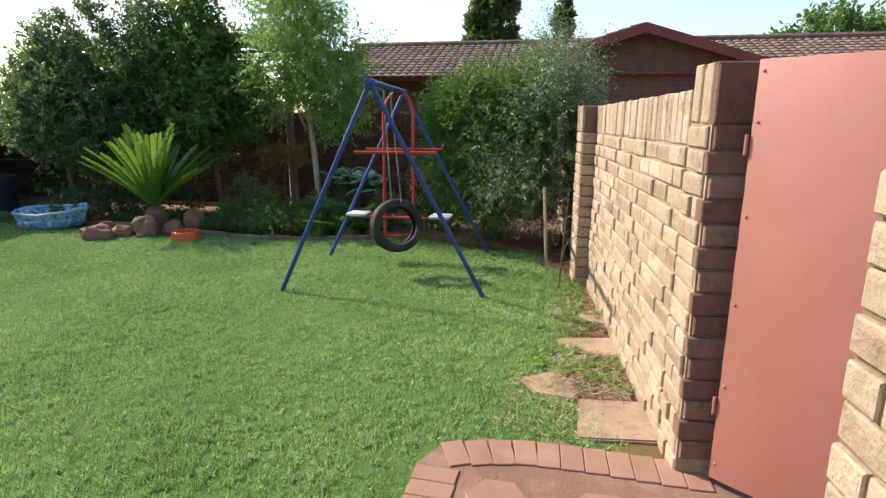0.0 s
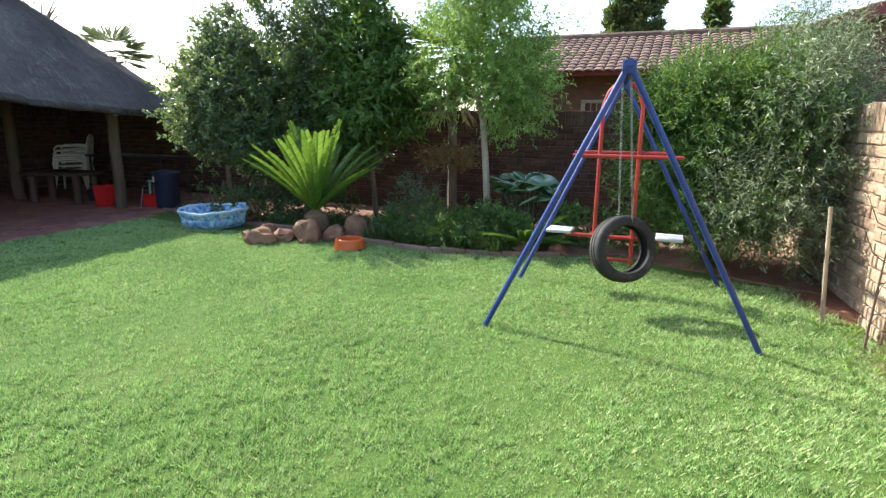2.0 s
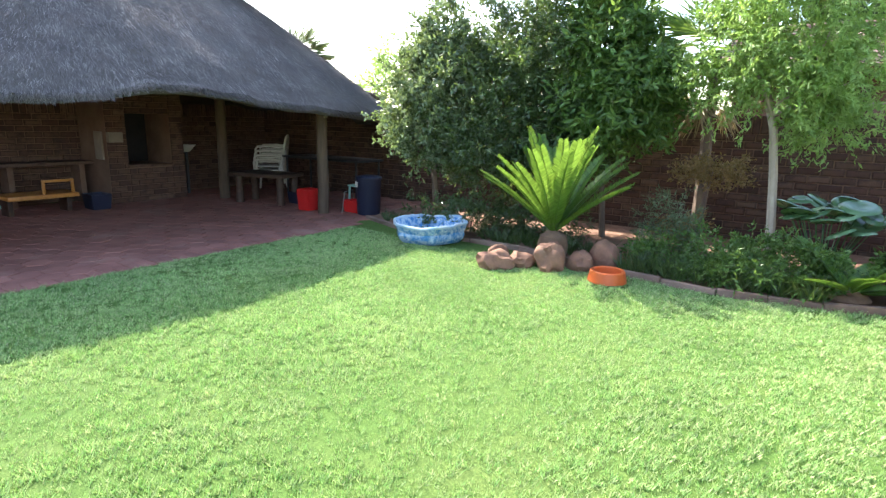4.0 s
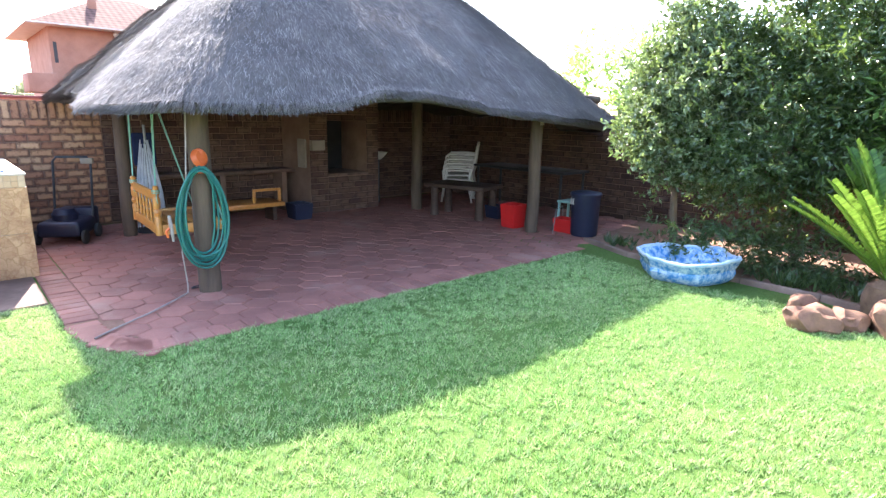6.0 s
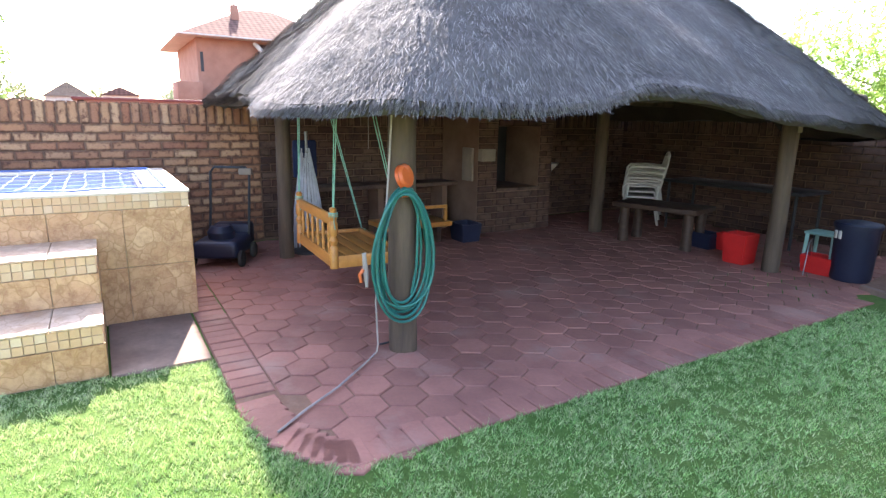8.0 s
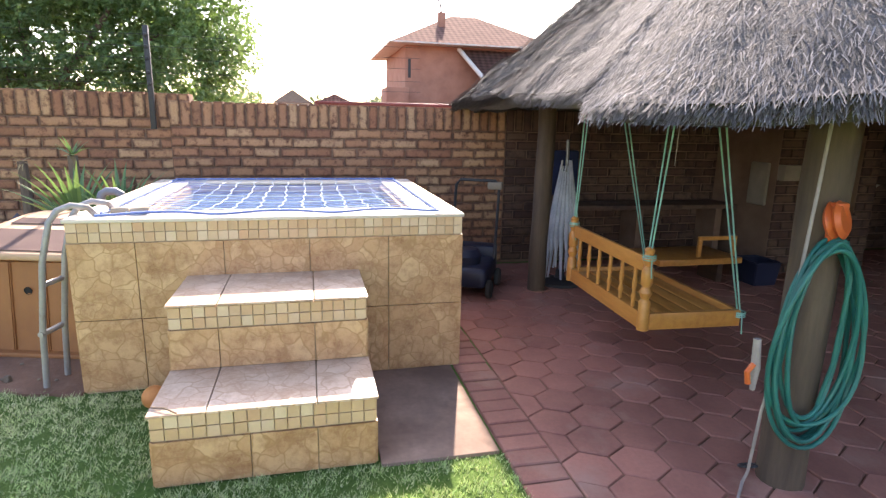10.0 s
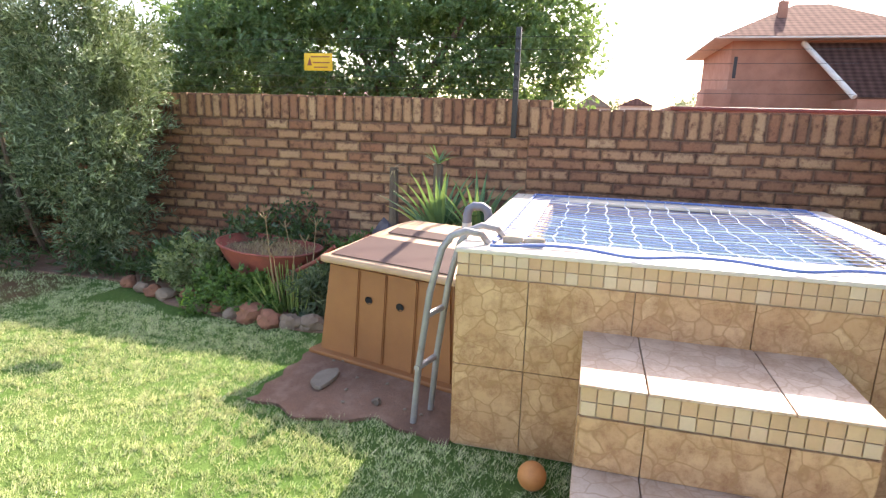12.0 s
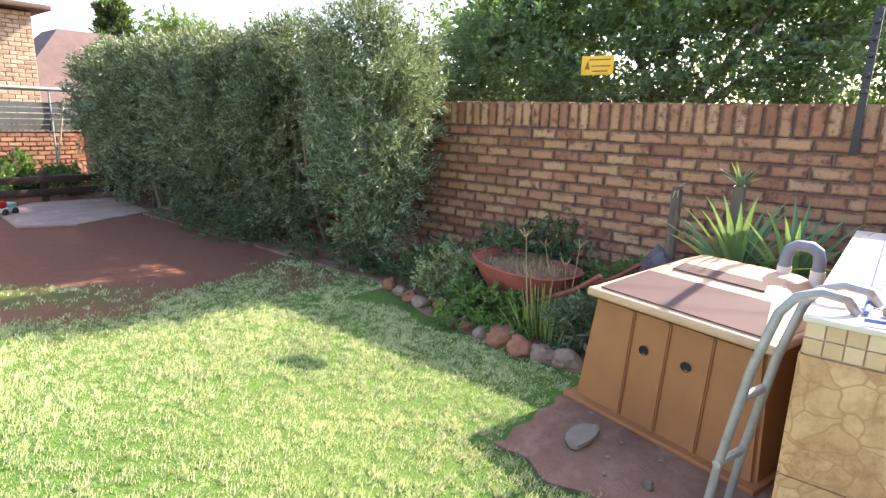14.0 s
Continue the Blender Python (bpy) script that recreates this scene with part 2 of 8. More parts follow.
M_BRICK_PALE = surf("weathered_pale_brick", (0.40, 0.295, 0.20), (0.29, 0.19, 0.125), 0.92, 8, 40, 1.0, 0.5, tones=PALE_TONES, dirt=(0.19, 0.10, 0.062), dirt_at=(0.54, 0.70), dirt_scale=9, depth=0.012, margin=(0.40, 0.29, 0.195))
# Brown-red end bricks, with the sunless side's shade added to the tones.
SHADED_END_TONES = ((0.13, 0.062, 0.043), (0.24, 0.13, 0.09), (0.17, 0.08, 0.055), (0.30, 0.19, 0.14), (0.14, 0.06, 0.042))
M_BRICK_END_SHADED = surf("rough_brown_brick_end_shaded", (0.20, 0.105, 0.072), (0.14, 0.068, 0.047), 0.92, 8, 40, 1.0, 0.4, tones=SHADED_END_TONES, dirt=(0.10, 0.045, 0.032), dirt_at=(0.54, 0.70), dirt_scale=9, depth=0.012)
# Darker copy of the face brick: shade is put into its tones.
SHADED_TONES = ((0.05, 0.025, 0.02), (0.10, 0.052, 0.037), (0.13, 0.075, 0.05), (0.075, 0.036, 0.027), (0.155, 0.097, 0.068), (0.10, 0.055, 0.038))
M_BRICK_SHADED = surf("shade_darkened_brick", (0.105, 0.056, 0.038), (0.072, 0.038, 0.027), 0.92, 5, 50, 0.7, 0.35, tones=SHADED_TONES, dirt=(0.05, 0.028, 0.023), dirt_at=(0.5, 0.68), dirt_scale=4, margin=(0.045, 0.023, 0.018))
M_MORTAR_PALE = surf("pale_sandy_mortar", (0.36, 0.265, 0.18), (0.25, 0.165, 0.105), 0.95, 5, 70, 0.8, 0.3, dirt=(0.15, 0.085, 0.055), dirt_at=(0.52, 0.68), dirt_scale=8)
M_MORTAR = surf("mortar", (0.20, 0.122, 0.082), (0.145, 0.083, 0.056), 0.95, 3, 80, 0.5)
M_SOIL = surf("red_soil", (0.24, 0.130, 0.082), (0.155, 0.082, 0.052), 0.95, 1.6, 60, 0.8, 0.45, dirt=(0.30, 0.195, 0.14), dirt_at=(0.5, 0.8), dirt_scale=5, depth=0.01)
M_PAVER = surf("red_concrete_paver", (0.33, 0.142, 0.105), (0.245, 0.102, 0.077), 0.68, 2.5, 45, 0.5, 0.3, vary=0.35, dirt=(0.34, 0.205, 0.16), dirt_at=(0.54, 0.76), dirt_scale=1.7)
M_THATCH = surf("weathered_thatch", (0.125, 0.115, 0.11), (0.085, 0.078, 0.076), 0.92, 1.7, 34, 1.0, 0.6, spec=0.12, dirt=(0.12, 0.10, 0.09), dirt_at=(0.55, 0.75), dirt_scale=1.5, depth=0.012)
M_POLE = surf("grey_timber_pole", (0.11, 0.076, 0.05), (0.062, 0.042, 0.03), 0.85, 3, 25, 0.5, 0.3, stretch=(4, 4, 0.5))
M_CREAM = surf("cream_rim", (0.62, 0.54, 0.44), (0.54, 0.46, 0.37), 0.5, 2, 40, 0.1, 0.08)
M_CONCRETE = surf("stained_concrete", (0.30, 0.20, 0.15), (0.17, 0.108, 0.08), 0.85, 2.2, 40, 0.4, 0.25, dirt=(0.15, 0.095, 0.07), dirt_at=(0.52, 0.66), dirt_scale=1.6)
# Near-black painted in for the dark of the hearth and vent holes.
M_DARK = surf("hearth_and_hole_black", (0.012, 0.012, 0.014), (0.02, 0.02, 0.02), 0.9, 3, 30, 0.2)
# Ceiling reed: the shade under the roof is put into this dark tone.
M_SHADE = surf("reed_with_painted_shade", (0.065, 0.048, 0.036), (0.045, 0.034, 0.026), 0.95, 3, 35, 0.6, 0.4)

# ---- ground, lawn, soil ----
def soil_share(x, y):
    """How far bare red soil shows through the lawn at a place, 0 to 1."""
    n = 0.5 + 0.22 * (np.sin(3.1 * x + 1.7 * np.sin(2.3 * y)) + np.sin(4.3 * y + 1.9 * np.sin(1.9 * x))) + 0.16 * np.sin(11.3 * x + 3 * np.sin(5.7 * y)) * np.sin(9.7 * y + 2 * np.sin(7.1 * x))
    away = 1.0 * ((x < -14.5) | (x > 2.5) | (y > 10.0) | (y < -14.5))
    far = np.clip((-4.3 - y) / 2.2, 0, 1.3) * np.clip((-9.3 - x) / 1.2, 0, 1.2)
    side = np.clip((x - (0.05 - 0.09 * (y - 3.2))) / 0.4, 0, 1.2) * (y > 2.4)
    return np.clip(np.maximum(far * 1.5, side * 0.8) + (n - 0.5) * 1.3 * (np.maximum(far, side) > 0.02) + away, 0, 1)


def lawn_material():
    m, nt, bsdf = nodes_of("lawn_thatch_and_soil")
    vec = coords(nt)
    c = mix_rgb(nt, ramp(nt, noise_of(nt, vec, 1.1), 0.35, 0.65), (0.10, 0.195, 0.04), (0.15, 0.215, 0.058))
    c = mix_rgb(nt, ramp(nt, noise_of(nt, vec, 60, 6, 0.7), 0.3, 0.75), c, (0.04, 0.085, 0.016))
    at = nt.nodes.new("ShaderNodeAttribute")
    at.attribute_name = "soil"
    soil = mix_rgb(nt, noise_of(nt, vec, 14, 8, 0.7), (0.13, 0.055, 0.034), (0.26, 0.12, 0.075))
    c = mix_rgb(nt, at.outputs["Fac"], c, soil)
    nt.links.new(c, bsdf.inputs["Base Color"])
    bsdf.inputs["Roughness"].default_value = 0.95
    bsdf.inputs["Specular IOR Level"].default_value = 0.15
    b = nt.nodes.new("ShaderNodeBump")
    b.inputs["Strength"].default_value, b.inputs["Distance"].default_value = 0.8, 0.02
    nt.links.new(noise_of(nt, vec, 90, 6, 0.7), b.inputs["Height"])
    nt.links.new(b.outputs[0], bsdf.inputs["Normal"])
    return m


M_LAWN = lawn_material()
# The dry tones hold dry blades and painted sunlit paleness alike.
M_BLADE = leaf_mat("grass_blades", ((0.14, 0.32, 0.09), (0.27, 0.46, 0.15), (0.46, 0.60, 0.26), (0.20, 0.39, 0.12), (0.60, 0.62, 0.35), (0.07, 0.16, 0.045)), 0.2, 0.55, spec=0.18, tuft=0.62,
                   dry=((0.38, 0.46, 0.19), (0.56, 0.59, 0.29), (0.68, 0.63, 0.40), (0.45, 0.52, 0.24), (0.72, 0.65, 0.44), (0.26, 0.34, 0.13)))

# one sheet to the horizon; fine squares under the garden
gx = np.r_[-400, -120, -40, np.arange(-16, 3.01, 0.125), 20, 80, 400]
gy = np.r_[-400, -120, -40, np.arange(-14, 10.01, 0.125), 20, 80, 400]
GX, GY = np.meshgrid(gx, gy, indexing="ij")
GZ = np.array([0.012 * noise.noise((a * 0.8, b * 0.8, 0)) if -16 < a < 3 and -14 < b < 10 else -0.02 for a, b in zip(GX.ravel(), GY.ravel())]) - 0.012
ids = np.arange(GX.size).reshape(GX.shape)
gf = np.stack([ids[:-1, :-1], ids[1:, :-1], ids[1:, 1:], ids[:-1, 1:]], -1).reshape(-1, 4)
ground_mesh = fast_mesh("ground", np.c_[GX.ravel(), GY.ravel(), GZ], gf, True)
attr = ground_mesh.attributes.new("soil", 'FLOAT', 'POINT')
attr.data.foreach_set("value", soil_share(GX, GY).ravel().astype(np.float32))
tagged(as_object("ground", ground_mesh, M_LAWN), "garden ground of mown lawn and bare red soil", "ground", kind="structure")

EDGE_S, EDGE_E = 1.66, -8.42            # edges of the paved floor
def lawn_here(x, y):
    ok = (x > -13.4) & (x < np.where(y < -1.0, 2.4, 0.35 - 0.09 * (y - 3))) & (y > -12) & (y < 8.9)
    cut = (np.maximum(0, x - (EDGE_E - 0.85)) / 0.85) ** 2 + (np.maximum(0, EDGE_S + 0.42 - y) / 0.42) ** 2
    ok &= ~((x < EDGE_E + 0.01) & (y > EDGE_S - 0.01) & (cut < 1.0))       # paved floor
    ok &= ~((x < -9.96) & (y > 1.05))                                       # slab
    ok &= ~((x < -10.95) & (y > -0.5))                                      # spa
    ok &= ~((x < -11.0 + 0.05 * np.sin(y * 9) + 0.025 * np.sin(y * 31)) & (y > -1.66 + 0.02 * np.sin(x * 27)))               # bare patch by the pump cover
    ok &= ~((x < -12.1 + 0.08 * np.sin(y * 6)) & (y > -3.9))                # stone bed
    ok &= ~((x < -12.6) & (y > -12))
    ok &= ~((x > -0.58) & (y > -1.02) & (y < 2.46 - 0.25 * np.clip(-0.2 - x, 0, 1)))      # brick path by the gate
    ok &= ~(y > 6.55 + 0.12 * np.sin(x * 2.1) + 0.35 * np.exp(-((x + 1.9) / 0.8) ** 2))   # planted bed
    ok &= ~((x < -6.9) & (y > 6.75))
    return ok


def grow_lawn(count, x0, x1, y0, y1, h, w):
    tx, ty = RNG.uniform(x0, x1, count // 15), RNG.uniform(y0, y1, count // 15)
    tall = RNG.uniform(0.45, 1.6, len(tx))
    of = RNG.integers(0, len(tx), count)
    ox, oy = RNG.normal(0, 0.0165, count), RNG.normal(0, 0.0165, count)
    x, y = tx[of] + ox, ty[of] + oy
    keep = lawn_here(x, y)
    x, y, of = x[keep], y[keep], of[keep]
    keep = RNG.uniform(0, 1, len(x)) > soil_share(x, y) * 1.15
    x, y, of = x[keep], y[keep], of[keep]
    n = len(x)
    a, lean = RNG.uniform(0, math.tau, n), RNG.uniform(0.2, 1.0, n)
    patch = 0.5 * np.sin(x * 5.1 + 2 * np.sin(y * 3.3)) * np.sin(y * 4.7 + 1.7 * np.sin(x * 2.9))
    hh = h * tall[of] * RNG.uniform(0.6, 1.2, n) * (1 + 0.5 * patch)
    ww = w * RNG.uniform(0.7, 1.3, n)
    base = np.c_[x, y, np.full(n, -0.014)]
    side = np.c_[-np.sin(a + 1.2), np.cos(a + 1.2), np.zeros(n)] * ww[:, None] / 2
    tip = base + np.c_[np.cos(a) * lean * hh, np.sin(a) * lean * hh, hh]
    v = np.stack([base - side, base + side, tip], 1)
    return v.reshape(-1, 3)


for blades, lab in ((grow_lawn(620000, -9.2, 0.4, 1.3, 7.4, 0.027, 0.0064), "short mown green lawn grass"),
                    (np.concatenate([grow_lawn(440000, -12.7, -6.6, -5.2, 1.9, 0.026, 0.0062), grow_lawn(70000, -13.0, -7.0, -11.0, -5.0, 0.03, 0.010)]), "short mown lawn grass with sunlit paleness painted in"),
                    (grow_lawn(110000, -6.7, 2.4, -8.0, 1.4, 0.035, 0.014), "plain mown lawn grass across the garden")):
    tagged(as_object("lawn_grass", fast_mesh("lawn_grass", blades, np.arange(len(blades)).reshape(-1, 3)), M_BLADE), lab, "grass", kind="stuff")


# ---- brick walls ----
BL, BH, SOL, SOLW = 0.248, 0.0945, 0.238, 0.0955     # brick pitch, course, standing course
BRICK = brick_block(0.236, 0.07, 0.0845, 0.006, 0.017)
SOLDIER = brick_block(0.084, 0.22, 0.228, 0.006, 0.016)


def brick_wall(name, p0, p1, top, material, label, chosen, thick=0.22, soldiers=True, mortar=None, joint=0.010):
    """A wall from p0 to p1 whose face lies to the right of that way, with a standing course on top."""
    p0, p1 = Vector((*p0, 0)), Vector((*p1, 0))
    u = (p1 - p0).normalized()
    n = Vector((u.y, -u.x, 0))
    length = (p1 - p0).length
    wall = new(name)
    tagged(wall, label, "wall", kind="structure")
    turn = Matrix((u, -n, (0, 0, 1))).transposed().to_4x4()
    bm = bmesh.new()
    body = top - (SOL if soldiers else 0)
    box(bm, 0, length, joint, thick - 0.006, -0.1, top - 0.02, m=Matrix.Translation(p0) @ turn)
    part("core", bm, mortar or M_MORTAR, wall, "recessed sandy mortar" if mortar else "recessed dark brown mortar", smooth=False)
    rnd = random.Random(len(name) * 13 + int(top * 100))
    courses = int(body / BH + 0.5)
    places = []
    for c in range(courses):
        z = body - (c + 0.5) * BH
        s = -(BL / 2 if c % 2 else 0)
        while s < length - 0.02:
            a, b = max(s, 0), min(s + BL, length)
            if b - a > 0.05:
                mid = (a + b) / 2
                m = Matrix.Translation(p0 + u * mid - n * (0.035 - rnd.uniform(0, 0.016 if mortar else 0.010)) + Vector((0, 0, z + rnd.uniform(-0.003, 0.003)))) @ turn
                m = m @ Matrix.Rotation(rnd.uniform(-0.016, 0.016), 4, 'Y') @ Matrix.Rotation(rnd.uniform(-0.02, 0.02), 4, 'Z') @ Matrix.Diagonal(((b - a - 0.012) / 0.236 * rnd.uniform(0.975, 1.005), 1, rnd.uniform(0.95, 1.01), 1))
                places.append(m)
            s += BL
    pieces("brick", BRICK, places, material, wall, chosen, 230)
    if soldiers:
        stand = []
        k = int(length / SOLW)
        for i in range(k):
            m = Matrix.Translation(p0 + u * (i + 0.5) * length / k - n * (0.11 - rnd.uniform(0.0, 0.008)) + Vector((0, 0, top - SOL / 2 + rnd.uniform(-0.005, 0.005)))) @ turn
            stand.append(m @ Matrix.Rotation(rnd.uniform(-0.02, 0.02), 4, 'Y') @ Matrix.Diagonal((rnd.uniform(0.95, 1.02), 1, 1, 1)))
        pieces("soldier_brick", SOLDIER, stand, material, wall, chosen, 60)
    return wall


brick_wall("wall_west", (-13.55, -0.46), (-13.55, 2.86), 1.665, M_BRICK, "brown face-brick garden wall with a standing course on top", None)
# Shelter and north walls carry their shade in the brick colour.
brick_wall("wall_shelter", (-13.55, 2.86), (-13.55, 9.52), 1.665, M_BRICK_SHADED, "brick wall inside the thatched shelter, shade painted into its colour", None)
brick_wall("wall_west_low", (-13.59, -14.2), (-13.59, -0.28), 1.735, M_BRICK, "brown face-brick garden wall beside the hedge", lambda p: p.y > -4.1)
brick_wall("wall_north", (-13.55, 9.3), (0.2, 9.3), 1.62, M_BRICK_SHADED, "brown face-brick boundary wall behind the plants, shade painted in", lambda p: -4.5 < p.x < -1.0)
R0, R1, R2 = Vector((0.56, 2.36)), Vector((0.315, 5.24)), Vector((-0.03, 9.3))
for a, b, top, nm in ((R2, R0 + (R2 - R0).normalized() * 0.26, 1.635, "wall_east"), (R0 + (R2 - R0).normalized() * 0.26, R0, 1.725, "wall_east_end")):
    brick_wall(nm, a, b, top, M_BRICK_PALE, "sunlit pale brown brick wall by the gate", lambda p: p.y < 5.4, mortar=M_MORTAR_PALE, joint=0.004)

# ---- thatched shelter ----
RIDGE_X, RIDGE_A, RIDGE_B, RIDGE_Z = -11.15, 4.35, 6.3, 3.60


def eave_outline(count=260):
    """The drip line of the thatch: a rounded rectangle with an uneven height."""
    x0, x1, y0, y1 = -13.88, -8.88, 2.03, 9.25
    pts = []
    for sx, sy, a0, r in ((1, -1, -90, 0.95), (1, 1, 0, 1.45), (-1, 1, 90, 0.6), (-1, -1, 180, 0.6)):
        cx, cy = (x1 - r if sx > 0 else x0 + r), (y1 - r if sy > 0 else y0 + r)
        for k in range(10):
            a = radians(a0 + k * 10)
            pts.append(Vector((cx + r * math.cos(a), cy + r * math.sin(a), 0)))
    pts.append(pts[0].copy())
    dist = [0]
    for a, b in zip(pts, pts[1:]):
        dist.append(dist[-1] + (b - a).length)
    out = []
    for i in range(count):
        s = dist[-1] * i / count
        j = max(k for k in range(len(dist) - 1) if dist[k] <= s)
        p = pts[j].lerp(pts[j + 1], (s - dist[j]) / (dist[j + 1] - dist[j]))
        z = 1.66
        if p.x > -10.5:
            z += -0.05 + 0.16 * math.exp(-((p.y - 4.75) / 0.95) ** 2) - 0.12 * max(0, (p.y - 6.2) / 2)
        if p.y < 2.8 and p.x < -10.15:
            p.y += 0.22
            z += 0.05
        z += 0.025 * noise.noise((p.x * 2.5, p.y * 2.5, 1))
        out.append((p.x + 0.03 * noise.noise((p.x * 3, p.y * 3, 7)), p.y + 0.03 * noise.noise((p.x * 3, p.y * 3, 9)), z))
    return out


EAVE = eave_outline()


def roof_point(e, t, drop=0.0):
    """A place on the thatch: t = 0 at the drip line e, 1 at the ridge."""
    f = t + 0.12 * t * (1 - t)
    ry = min(max(e[1], RIDGE_A), RIDGE_B)
    bump = 0.022 * noise.noise((e[0] * 0.5, e[1] * 0.5, t * 14)) * (1 - t) + (0.045 * noise.noise((e[0] * 1.3, e[1] * 1.3, t * 6)) + 0.022 * noise.noise((e[0] * 4, e[1] * 4, t * 22))) * (1 - t)
    return Vector((e[0] + (RIDGE_X - e[0]) * t, e[1] + (ry - e[1]) * t, e[2] + (RIDGE_Z - e[2]) * f + bump - drop))


def build_lapa_roof():
    roof = thing("thatched_roof", "weathered grey thatched hip roof with shaggy eaves", "roof")
    tagged(roof, kind="structure")
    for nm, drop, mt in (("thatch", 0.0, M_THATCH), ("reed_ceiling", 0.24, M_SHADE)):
        bm = bmesh.new()
        rows = []
        steps = 40
        for k in range(steps + 1):
            t = k / steps
            d = drop
            if drop and k < 3:
                continue
            rows.append([bm.verts.new(roof_point(e, t, d)) for e in EAVE])
        if not drop:
            lip = [bm.verts.new(Vector(e) * 1 + Vector(((RIDGE_X - e[0]) * 0.07, (min(max(e[1], RIDGE_A), RIDGE_B) - e[1]) * 0.07, -0.08))) for e in EAVE]
            rows.insert(0, lip)
        for a, b in zip(rows, rows[1:]):
            for i in range(len(a)):
                j = (i + 1) % len(a)
                bm.faces.new((a[i], a[j], b[j], b[i]))
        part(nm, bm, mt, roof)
    # loose stalks all over, and a fringe at the drip line
    n_top, n_rim = 130000, 28000
    vs = []
    for k in range(n_top + n_rim):
        i = RNG.integers(0, len(EAVE))
        e = EAVE[i]
        rim = k >= n_top
        t = 0.0 if rim else RNG.uniform(0, 1) ** 1.3
        p = roof_point(e, t)
        down = (Vector(e) - roof_point(e, 0.06)).normalized() if t < 0.06 else (roof_point(e, t - 0.05) - p).normalized()
        tang = Vector((-(RIDGE_Y(e) - e[1]), RIDGE_X - e[0], 0)).normalized()
        down = (down + tang * RNG.normal(0, 0.22) + Vector((0, 0, RNG.uniform(-0.05, 0.05)))).normalized()
        if rim:
            p = p + tang * RNG.uniform(-0.04, 0.04) + Vector((0, 0, RNG.uniform(-0.07, 0.005))) - down * 0.05
        else:
            p = p + tang * RNG.uniform(-0.05, 0.05) + Vector((0, 0, RNG.uniform(0.0, 0.012)))
        ln = RNG.uniform(0.04, 0.10) if not rim else RNG.uniform(0.05, 0.10)
        w = RNG.uniform(0.0013, 0.0034) if not rim else RNG.uniform(0.0012, 0.003)
        q = p + down * ln + Vector((0, 0, RNG.uniform(0.002, 0.016) if not rim else 0.0))
        vs += [p - tang * w, p + tang * w, q + tang * w * 0.5, q - tang * w * 0.5]
    v = np.array([tuple(p) for p in vs])
    as_object("loose_stalks", fast_mesh("loose_stalks", v, np.arange(len(v)).reshape(-1, 4)), M_STALK, roof, kind="stuff")


def RIDGE_Y(e):
    return min(max(e[1], RIDGE_A), RIDGE_B)


M_STALK = surf("grey_straw_stalk", (0.19, 0.174, 0.172), (0.105, 0.096, 0.096), 0.85, 3, 60, 0.0, 0.25, vary=1.1, spec=0.12)
build_lapa_roof()


def lapa_post(x, y, h, r, label, lean=0.0):
    post = thing("roof_post", label, "post", "posts of the thatched shelter", (x, y, 0))
    bm = bmesh.new()
    pts, rs = [], []
    for k in range(14):
        z = h * k / 13
        pts.append((lean * z / h + 0.012 * noise.noise((x, y, z * 2)), 0.012 * noise.noise((y, x, z * 2)), z - 0.02))
        rs.append(r * (1.04 - 0.1 * z / h) * (1 + 0.04 * noise.noise((z * 3, x, y))))
    tube(bm, pts, rs, 16)
    part("pole", bm, M_POLE, post)
    return post


lapa_post(-9.53, 2.79, 1.86, 0.092, "thick round timber post with a garden hose hung on it")
lapa_post(-9.52, 7.22, 1.88, 0.085, "round grey timber post at the edge of the paving")
lapa_post(-12.46, 2.84, 2.1, 0.08, "round timber post in shade beside the pool", 0.05)
lapa_post(-12.05, 7.2, 2.1, 0.09, "dark round timber post deep in the shelter")
for a, b in (((-9.53, 2.79), (-9.52, 8.6)), ((-9.53, 2.79), (-13.4, 2.79)), ((-12.46, 2.79), (-12.05, 8.6))):
    beam = thing("roof_beam", "round timber beam under the thatch", "beam", "beams of the thatched shelter")
    bm = bmesh.new()
    tube(bm, [(*a, 1.83), ((a[0] + b[0]) / 2, (a[1] + b[1]) / 2, 1.85), (*b, 1.83)], 0.06, 12)
    part("pole", bm, M_POLE, beam)

# ---- paved floor ----
bm = bmesh.new()
arc = [(EDGE_E - 0.85 + 0.85 * math.sin(radians(a)), EDGE_S + 0.42 - 0.42 * math.cos(radians(a))) for a in range(0, 91, 10)]
FLOOR_EDGE = [(-13.5, EDGE_S)] + arc + [(EDGE_E, 6.95), (-8.75, 7.35), (-9.0, 9.25), (-13.5, 9.25)]
slab(bm, FLOOR_EDGE, -0.08, -0.009)
paving = part("paved_floor", bm, M_SOIL, None, smooth=False)
tagged(paving, "red concrete paving of hexagons with a border of blocks", "paving", kind="structure")


def inside_floor(x, y, margin=0.0):
    if y < EDGE_S + margin or x > EDGE_E - margin or y > 9.2 or x < -13.5:
        return False
    dx, dy = max(0, x - (EDGE_E - 0.85)), max(0, EDGE_S + 0.42 - y)
    if dx > 0 and dy > 0 and (dx / (0.85 - margin)) ** 2 + (dy / max(0.42 - margin * 0.6, 0.05)) ** 2 > 1:
        return False
    return not (y > 6.8 and x > -8.5)


HEX_R = 0.140
hexes = []
i = 0
